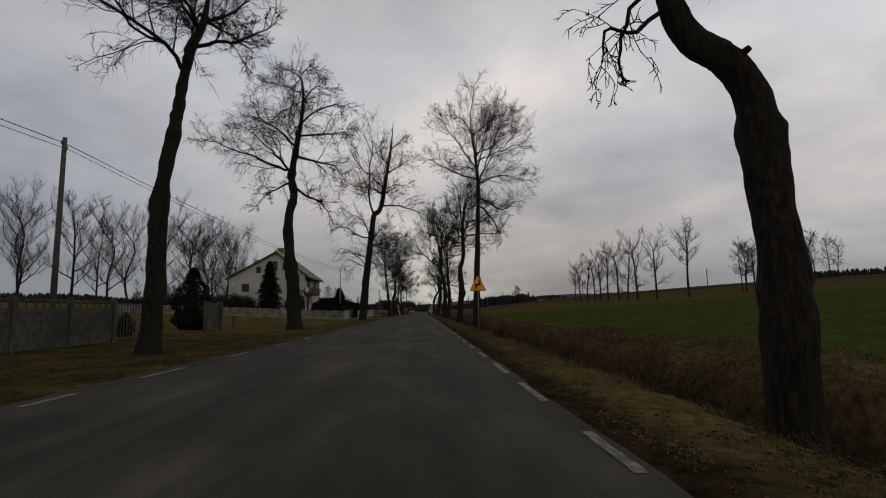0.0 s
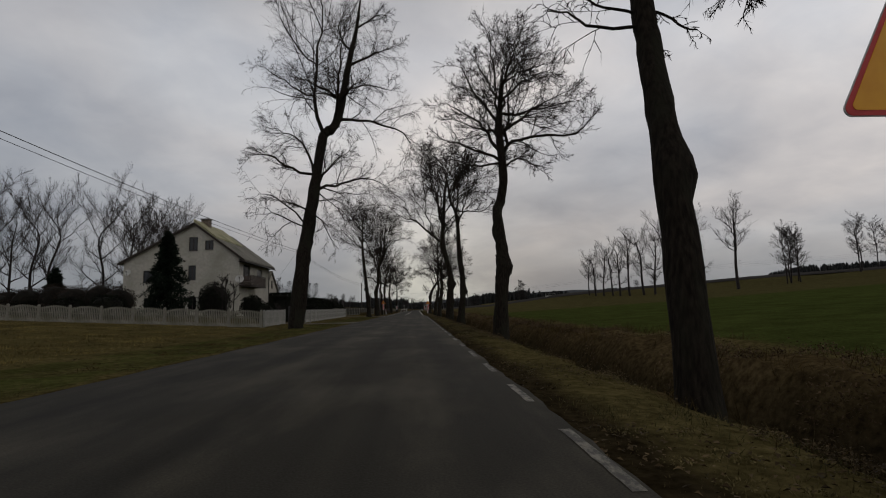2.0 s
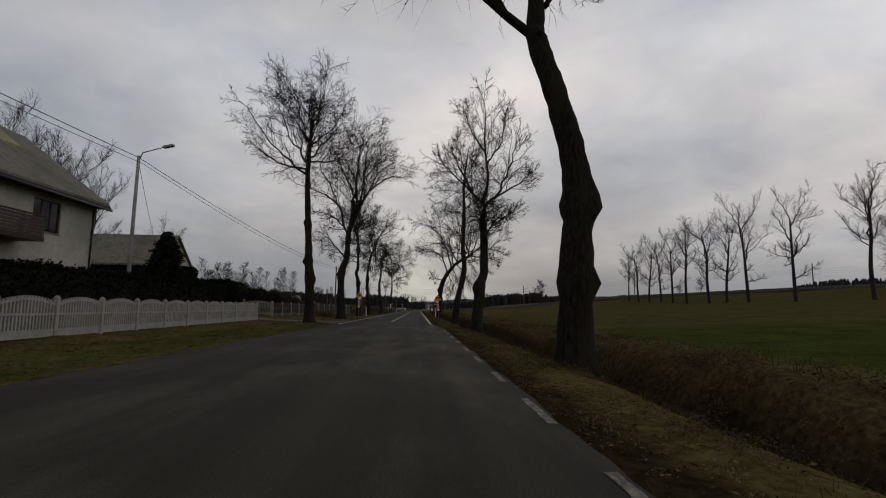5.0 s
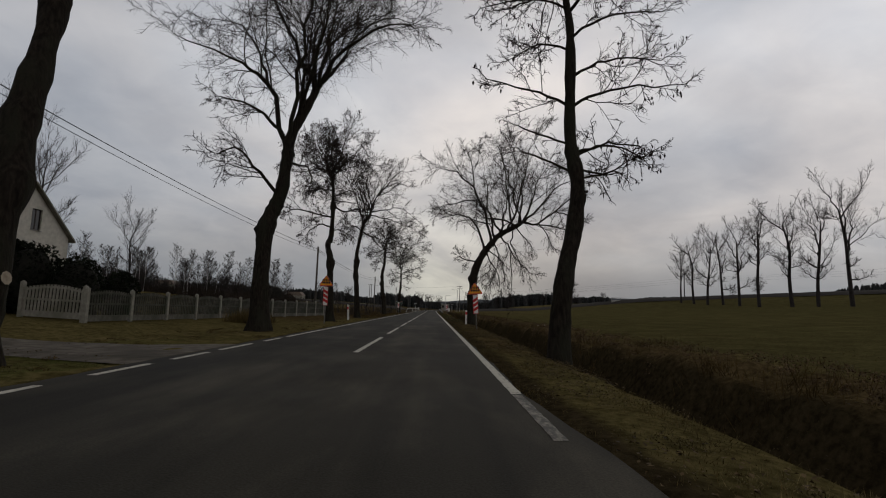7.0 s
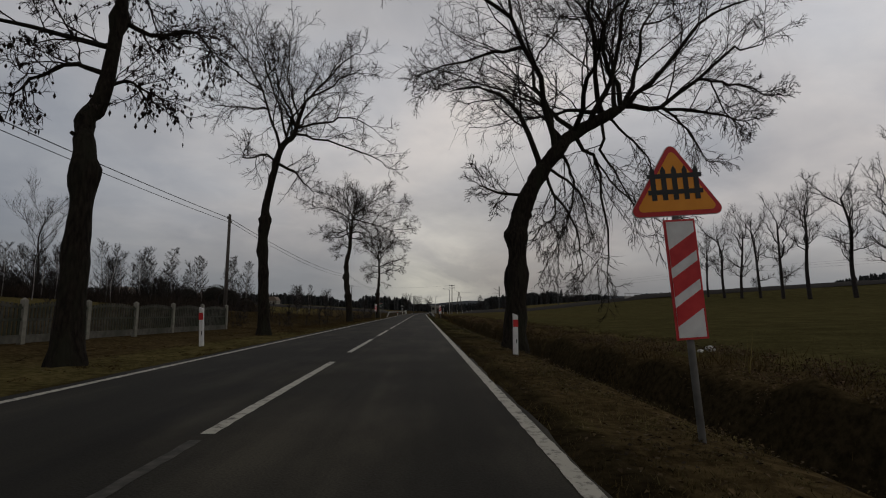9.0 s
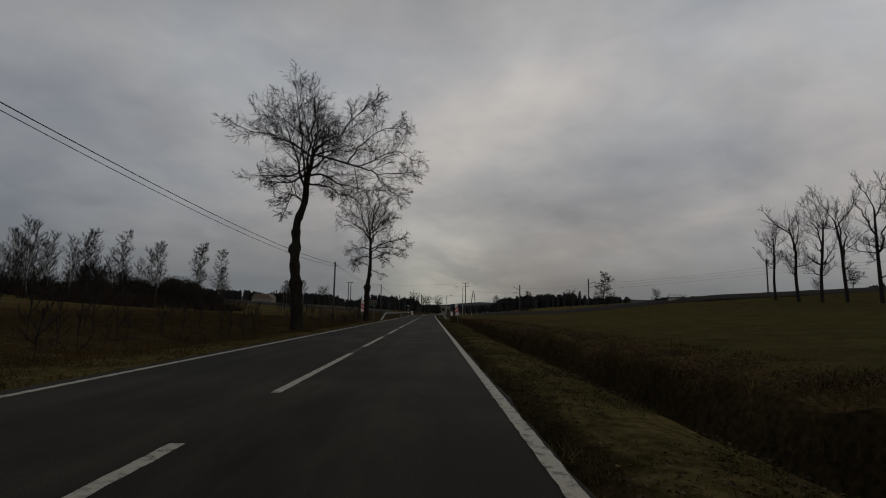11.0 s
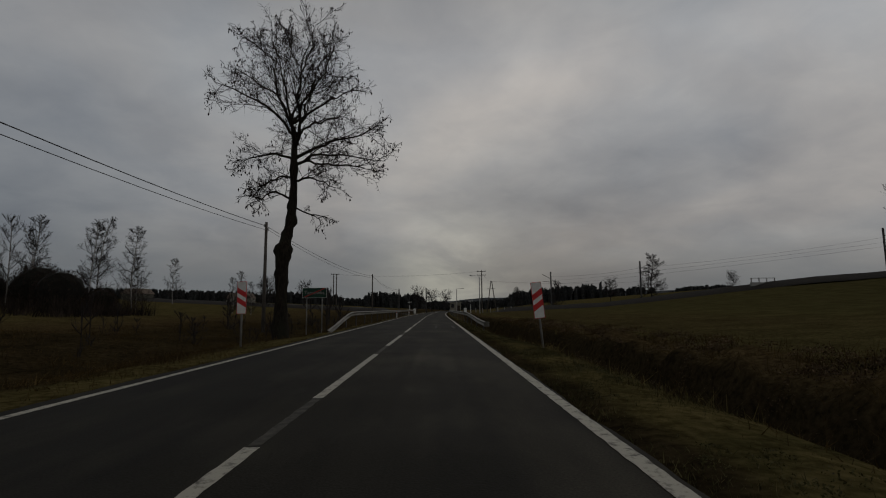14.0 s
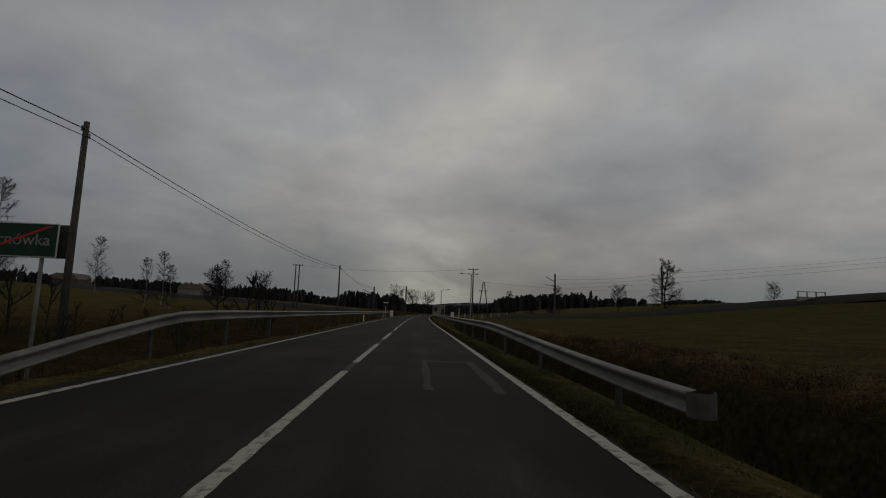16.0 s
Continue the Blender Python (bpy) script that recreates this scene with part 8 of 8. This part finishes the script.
pole(-13.0, 280.8, 7.9, 0.12, "dark weathered utility pole near the crossing")
pole(-10.0, 312, 6.2, 0.11, "short dark pole by the crossing", material=M_stain)
pole(-24.6, 302, 9.6, 0.12, "two-legged power pole with a cross-arm", arms=1, legs=2)
pole(10.4, 300, 9.9, 0.13, "power pole with two cross-arms by the crossing", arms=2)
root = thing("utility_pole", pose(13.2, 305, at_ground(13.2, 305)), "A-shaped power pole beyond the field", "pole", "utility poles")
for u in (-1.2, 1.2):
    solid_rod("mast", [(u, 0, -0.4), (0.08 * u, 0, 7.6)], 0.13, M_pole, root, 8, 0.09)
part("cross_arm", boxes((-0.9, 0.9, -0.05, 0.05, 5.6, 5.72)), M_stain, root)


def street_lamp(x, y, top, arm, label, material=None, tilt=0.35, d=(1, -0.2)):
    z = at_ground(x, y)
    root = thing("street_lamp", pose(x, y, z), label, "lamp", "street lamps")
    solid_rod("mast", [(0, 0, -0.3), (0.0, 0, (top - z) * 0.98)], 0.13, material or M_conc, root, 9, 0.09)
    dx, dy = d
    solid_rod("arm", [(0, 0, top - z - 0.5), (dx * 0.25, dy * 0.25, top - z), (dx * arm, dy * arm, top - z + tilt)], 0.045, M_steel, root, 8, 0.03)
    bm = boxes((-0.35, 0.35, -0.13, 0.13, -0.09, 0.07), bevel=0.04)
    bm.transform(Matrix.Translation((dx * arm, dy * arm, top - z + tilt)) @ Matrix.Rotation(math.atan2(dy, dx), 4, "Z") @ Matrix.Rotation(-0.15, 4, "Y"))
    part("lamp_head", bm, M_steel, root, "grey lamp head")


street_lamp(-16.9, 105.3, 10.1, 1.9, "concrete street lamp pole with a curved arm")
street_lamp(9.0, 290, 8.0, 1.8, "street lamp by the level crossing", M_steel, 0.1, (-1, 0))
street_lamp(5.6, 330, 6.8, 1.8, "street lamp beyond the level crossing", M_steel, 0.1, (1, 0))
W = [(-18.9, 27.0, 10.2), (-16.9, 105.3, 9.8), (-13.7, 160.7, 7.5), (-13.5, 218.9, 7.5), (-13.0, 280.8, 7.6), (-10.0, 312, 6.0)]
wire([(-24.0, -45, 10.6)] + W, 0.75, "overhead_wire", "black overhead wire sagging between poles", r_=0.022)
wire([(-23.6, -45, 10.2)] + [(x + 0.28, y, z - 0.38) for x, y, z in W], 0.85, "overhead_wire", "black overhead wire sagging between poles", r_=0.016)
wire([(-16.9, 105.3, 9.6), (-29.6, 134.6, 6.0)], 0.6, "service_cable", "thin cable from the lamp pole to a building", r_=0.014)
wire([(-24.6, 302, 9.4), (10.4, 300, 9.8)], 0.8, "overhead_wire", "thin overhead wire crossing the road", r_=0.016)
wire([(10.4, 300, 9.8), (13.2, 305, 7.6), (60, 330, 8.5)], 0.6, "overhead_wire", "thin overhead wire crossing the field", r_=0.016)

# ---------------- railway ----------------
RAIL = [(-90, 336), (-40, 320), (-3, 306), (26, 300), (46, 294), (87, 279), (150, 256), (260, 214)]


def along(n_):
    p = np.array(RAIL, float)
    s = np.concatenate([[0], np.cumsum(np.linalg.norm(np.diff(p, axis=0), axis=1))])
    t = np.linspace(0, s[-1], n_)
    return np.stack([np.interp(t, s, p[:, 0]), np.interp(t, s, p[:, 1])], 1)


def embankment():
    c = along(90)
    d = unit(np.gradient(c, axis=0))
    nr = np.stack([-d[:, 1], d[:, 0]], 1)
    rows = []
    for off, h in ((-6.0, -0.4), (-3.0, 0.9), (3.0, 0.9), (6.0, -0.4)):
        p = c + nr * off
        base = height(c[:, 0], c[:, 1])
        hh = np.where((c[:, 0] > -12) & (c[:, 0] < 14), np.minimum(h, -0.02), h)
        rows.append(np.stack([p[:, 0], p[:, 1], base + hh + 0.05 * np.sin(c[:, 0] * 0.9 + off)], 1))
    n = len(c)
    i = np.arange(n - 1)
    qd = np.concatenate([np.stack([k * n + i, k * n + i + 1, (k + 1) * n + i + 1, (k + 1) * n + i], 1) for k in range(3)])
    ob = put("railway_embankment", mesh_of("railway_embankment", np.concatenate(rows), qd), M_ballast)
    tagged(ob, "low dark railway embankment of ballast", "railway", kind="structure")


embankment()


def mast(x, y, h, arm, label):
    z = at_ground(x, y) + 0.5
    root = thing("catenary_mast", pose(x, y, z), label, "mast", "railway masts")
    part("column", boxes((-0.13, 0.13, -0.13, 0.13, -1.0, h)), M_stain, root)
    if arm:
        solid_rod("bracket", [(0, 0, h - 1.6), (arm, -0.4, h - 0.6)], 0.06, M_stain, root, 6)
        solid_rod("bracket", [(0, 0, h - 2.4), (arm, -0.4, h - 2.2)], 0.05, M_stain, root, 6)


tops = []
for x, y, h, arm in ((-9.8, 309, 5.4, -2.2), (-2.8, 302.5, 5.6, 1.8), (26.6, 299, 8.2, -2.0), (45.6, 293.5, 8.6, 2.0), (88, 278, 9.0, 2.0), (146, 256, 9.0, 2.0), (-48, 322, 8.0, 2.0)):
    mast(x, y, h, arm, "dark railway catenary mast with a bracket arm")
    tops.append((x, y, at_ground(x, y) + 0.5 + h))
line_ = [(26.6, 299), (45.6, 293.5), (88, 278), (146, 256), (260, 214)]
for dz in (7.6, 6.6, 5.8):
    wire([(x, y - 1.0, at_ground(x, y) + dz) for x, y in line_], 0.5 if dz > 7 else 0.15, "catenary_wire", "thin wire above the railway", r_=0.014, group="railway wires")

root = thing("parapet", pose(66.5, 283.0, at_ground(66.5, 283.0)), "white culvert parapet on the railway bank", "railing")
part("wall", boxes((-2.6, 2.6, -0.2, 0.2, 0.3, 1.1)), M_conc, root)
for u in (-2.4, -0.8, 0.8, 2.4):
    part("post", boxes((u - 0.07, u + 0.07, -0.07, 0.07, 1.102, 1.9)), M_conc, root)
part("rail", boxes((-2.6, 2.6, -0.05, 0.05, 1.902, 2.02)), M_conc, root)

for i, (x, y) in enumerate(((8.6, 296), (10.2, 296.6), (12.0, 297), (13.8, 297.6), (15.4, 298), (17.0, 298.4))):
    root = thing("bollard", pose(x, y, at_ground(x, y)), "white post of the crossing fence", "post", "crossing fence posts")
    part("body", boxes((-0.08, 0.08, -0.08, 0.08, -0.1, 1.1), bevel=0.015), M_conc, root)
for x, y, s in ((6.2, 296, 1), (-5.6, 304, -1)):
    root = thing("crossing_cabinet", pose(x, y, at_ground(x, y)), "white switch cabinet beside the level crossing", "cabinet", "crossing cabinets")
    part("cabinet", boxes((-0.3, 0.3, -0.25, 0.25, 0, 1.2), bevel=0.03), M_white, root)
    root = thing("signal", pose(x + s * 1.2, y - 0.6, at_ground(x, y)), "crossing signal lamp on a striped post", "signal", "crossing signals")
    part("mast", boxes((-0.05, 0.05, -0.05, 0.05, 0, 2.6)), M_white, root)
    part("lamp_board", boxes((-0.35, 0.35, -0.06, 0.0, 2.0, 2.5)), M_black, root)
    part("cross_arm", boxes((-0.5, 0.5, -0.03, 0.03, 2.7, 2.82)), M_white, root)

# ---------------- litter and stones on the verges ----------------
for i, (x, y, s) in enumerate(((8.1, 138.4, 0.14), (7.6, 138.0, 0.09), (3.0, 198.8, 0.05))):
    bm = bmesh.new()
    bmesh.ops.create_icosphere(bm, subdivisions=2, radius=s)
    lumpy(bm, 9, 0.5, i)
    bmesh.ops.scale(bm, vec=(1, 0.8, 0.6), verts=bm.verts)
    me = bpy.data.meshes.new("litter")
    bm.to_mesh(me)
    bm.free()
    ob = put("litter", me, M_litter)
    ob.location = (x, y, at_ground(x, y) + s * 0.3)
    tagged(ob, "scrap of pale litter lying in the grass", "litter", "litter on the verge")

# ---------------- grass ----------------


def grass(name, n, xlo, xhi, ylo, yhi, h, w, material, label, seed, keep=None, clump=6, lean=0.5, spread=0.05):
    """Tufts of blades on the ground."""
    r = np.random.default_rng(seed)
    m = n // clump
    x, y = r.uniform(xlo, xhi, m), r.uniform(ylo, yhi, m)
    if keep is not None:
        ok = keep(x, y, r)
        x, y = x[ok], y[ok]
    m = len(x)
    big = r.uniform(0.5, 1.4, (m, 1))
    X = x[:, None] + r.normal(size=(m, clump)) * spread
    Y = y[:, None] + r.normal(size=(m, clump)) * spread
    Z = height(X, Y) - 0.03
    a = r.uniform(0, 6.283, (m, clump))
    hh = h * big * r.uniform(0.5, 1.2, (m, clump))
    ln = lean * hh * r.random((m, clump))
    b = r.uniform(0, 6.283, (m, clump))
    ww = w * r.uniform(0.6, 1.4, (m, clump))
    p0 = np.stack([X - np.cos(b) * ww, Y - np.sin(b) * ww, Z], -1)
    p1 = np.stack([X + np.cos(b) * ww, Y + np.sin(b) * ww, Z], -1)
    p2 = np.stack([X + np.cos(a) * ln, Y + np.sin(a) * ln, Z + hh], -1)
    v = np.stack([p0, p1, p2], 2).reshape(-1, 3)
    t = np.arange(len(v)).reshape(-1, 3)
    ob = put(name, mesh_of(name, v, None, t), material)
    tagged(ob, label, "grass", kind="stuff")


def patchy(x, y, r, s=0.9, cut=-0.1):
    return np.array([noise.noise((a * s, b * s, 4.0)) for a, b in zip(x, y)]) + r.normal(size=len(x)) * 0.15 > cut


grass("verge_grass", 130000, 1.3, 3.4, -4, 222, 0.055, 0.005, M_blade, "short yellowed winter grass on the verge", 1, lambda x, y, r: (x > edge_right(y) + 0.06 + r.random(len(x)) * 0.25) & patchy(x, y, r), 6, 1.3, 0.12)
grass("verge_grass", 60000, 1.9, 3.6, -4, 104, 0.075, 0.0055, M_blade_green, "short olive grass in patches on the verge", 11, lambda x, y, r: patchy(x, y, r, 0.6, 0.0), 6, 1.3, 0.12)
grass("verge_grass", 120000, 1.2, 3.3, 145, 222, 0.075, 0.0055, M_blade_green, "short olive grass on the verge", 2, lambda x, y, r: (x > edge_right(y) + 0.08) & patchy(x, y, r, 0.6, 0.0), 6, 1.3, 0.12)
grass("verge_grass", 70000, -9.3, -4.95, 3, 112, 0.055, 0.005, M_blade_green, "short olive grass on the far verge", 12, lambda x, y, r: patchy(x, y, r, 0.5, -0.2), 6, 1.3, 0.12)
grass("verge_grass", 45000, -9.5, -5.0, 148, 226, 0.12, 0.006, M_dead_dark, "dark dead grass on the far verge", 16, lambda x, y, r: patchy(x, y, r, 0.6, -0.2), 7, 1.4, 0.15)
grass("verge_grass", 60000, -9.5, -4.95, 3, 150, 0.055, 0.005, M_blade, "short worn grass on the far verge", 3, lambda x, y, r: patchy(x, y, r) & (np.abs(y - 112) > 2.2) & (np.abs(y - 75) > 2.2), 6, 1.3, 0.12)
grass("verge_grass", 50000, 1.2, 3.4, 104, 152, 0.055, 0.005, M_dead, "short brown dead grass on the verge", 10, lambda x, y, r: (x > edge_right(y) + 0.08) & patchy(x, y, r, 0.6, -0.1), 6, 1.3, 0.12)
grass("ditch_grass", 130000, 3.2, 9.2, -3, 160, 0.15, 0.007, M_dead, "dead brown grass matted in the ditch", 4, lambda x, y, r: patchy(x, y, r, 0.7, 0.06) & (np.abs(x - 5.1) > 0.9), 9, 1.5, 0.22)
grass("ditch_grass", 80000, 2.7, 9.2, 155, 225, 0.16, 0.007, M_dead_dark, "dark dead grass matted in the ditch", 14, lambda x, y, r: patchy(x, y, r, 0.7, -0.05), 9, 1.5, 0.22)
grass("field_weeds", 60000, 8.5, 20, 108, 225, 0.08, 0.006, M_dead, "thin dead weeds in the meadow", 5, lambda x, y, r: patchy(x, y, r, 0.35, 0.05), 6, 1.5, 0.25)
grass("scrub_grass", 120000, -24, -6.0, 150, 236, 0.20, 0.007, M_dead_dark, "dead grass on the open ground", 6, lambda x, y, r: patchy(x, y, r, 0.5, -0.1), 8, 1.4, 0.22)
grass("lawn_grass", 230000, -32, -9.0, 28, 70, 0.085, 0.015, M_straw, "yellowed rough lawn", 7, lambda x, y, r: patchy(x, y, r, 0.4, -0.2), 6, 1.4, 0.15)
grass("edge_tufts", 5000, 2.5, 3.3, 180, 223, 0.20, 0.006, M_straw, "pale dry tufts along the ditch edge", 23, lambda x, y, r: patchy(x, y, r, 0.8, 0.15), 9, 1.2, 0.10)
grass("reeds", 3000, 3.4, 6.5, 60, 222, 0.55, 0.006, M_straw, "pale dry reeds in the ditch", 8, lambda x, y, r: patchy(x, y, r, 0.4, 0.22), 7, 0.5)
grass("brushwood", 150000, -140, -34, 205, 285, 2.2, 0.030, M_brush, "dark leafless undergrowth between the birches", 9, lambda x, y, r: (np.abs(y - 228 - 22 * (-50 - x) / 78) < 18) & patchy(x, y, r, 0.1, -0.1), 9, 0.9, 0.35)
grass("tall_weeds", 5000, -10.4, -8.6, 126.5, 129.2, 0.55, 0.008, M_dead, "tuft of tall dead weeds by the fence", 15, None, 8, 0.5)

grass("ditch_weeds", 38000, 4.6, 8.6, -3, 225, 0.34, 0.009, M_dead_dark, "dark dead weeds in clumps along the ditch bank", 21, lambda x, y, r: patchy(x, y, r, 0.25, 0.12), 14, 1.0, 0.20)


def growth(name, n, xlo, xhi, ylo, yhi, r_, h, material, label, seed, cut=0.0, size=0.026, k=54):
    """Mounds of tangled dead leaves and stalks with dark gaps between them."""
    r = np.random.default_rng(seed)
    x, y = r.uniform(xlo, xhi, n), r.uniform(ylo, yhi, n)
    ok = patchy(x, y, r, 0.55, cut)
    x, y = x[ok], y[ok]
    m = len(x)
    big = r.uniform(0.5, 1.35, (m, 1))
    d = unit(r.normal(size=(m, k, 3)))
    d[..., 2] = np.abs(d[..., 2])
    p = d * r.uniform(0.55, 1.05, (m, k, 1)) * np.stack([r_ * big[:, 0], 1.3 * r_ * big[:, 0], h * big[:, 0]], 1)[:, None]
    X, Y = x[:, None] + p[..., 0], y[:, None] + p[..., 1]
    v, t = leaves(np.stack([X, Y, height(X, Y) + p[..., 2]], -1).reshape(-1, 3), size, r)
    tagged(put(name, mesh_of(name, v, None, t), material), label, "undergrowth", kind="stuff")


growth("ditch_growth", 2900, 5.6, 8.0, -3, 226, 0.28, 0.27, M_bracken, "dark tangled dead bracken along the ditch", 41, -0.05)
growth("ditch_growth", 900, 5.6, 8.2, -3, 226, 0.20, 0.22, M_bracken_tan, "dry tan growth on the far ditch bank", 42, 0.10)
growth("verge_tufts", 1500, 1.8, 3.3, -3, 140, 0.15, 0.055, M_blade, "rough low tufts of yellowed grass on the verge", 44, -0.1, 0.012, 64)
growth("verge_tufts", 900, 1.5, 3.2, 140, 226, 0.15, 0.055, M_blade_green, "rough low tufts of olive grass on the verge", 46, -0.1, 0.013, 60)
growth("verge_tufts", 950, -8.6, -5.1, 3, 226, 0.17, 0.06, M_dead_dark, "rough low tufts of dead grass on the far verge", 45, -0.1, 0.016, 54)
growth("rim_growth", 1900, 2.9, 3.9, -3, 226, 0.16, 0.15, M_bracken_tan, "dry tan tufts on the rim of the ditch", 43, 0.05, 0.014)


def litter_leaves(n, xlo, xhi, ylo, yhi, seed):
    """Fallen leaves lying flat or curled on the verge."""
    r = np.random.default_rng(seed)
    x, y = r.uniform(xlo, xhi, n), r.uniform(ylo, yhi, n)
    keep = patchy(x, y, r, 0.55, 0.0)
    x, y = x[keep], y[keep]
    k = len(x)
    c = np.stack([x + bend(y), y, height(x + bend(y), y) + r.uniform(0.015, 0.05, k)], 1)
    a, s = r.uniform(0, 6.283, k), r.uniform(0.013, 0.032, k)
    u = np.stack([np.cos(a), np.sin(a), r.uniform(-0.35, 0.35, k)], 1) * s[:, None]
    w = np.stack([-np.sin(a), np.cos(a), r.uniform(-0.35, 0.35, k)], 1) * (s * 0.6)[:, None]
    lift = np.stack([np.zeros(k), np.zeros(k), r.uniform(0.0, 0.016, k)], 1)
    v = np.stack([c - u, c - w + lift, c + u, c + w + lift], 1).reshape(-1, 3)
    i = np.arange(k)[:, None] * 4
    t = np.concatenate([i + np.array([0, 1, 2]), i + np.array([0, 2, 3])])
    ob = put("fallen_leaves", mesh_of("fallen_leaves", v, None, t), M_leaf_litter)
    tagged(ob, "brown fallen leaves scattered over the grass verge", "leaves", kind="stuff")


litter_leaves(42000, 1.35, 3.4, -3, 165, 31)
litter_leaves(36000, 3.4, 8.3, -3, 225, 33)
litter_leaves(8000, -8.5, -4.95, 3, 165, 32)
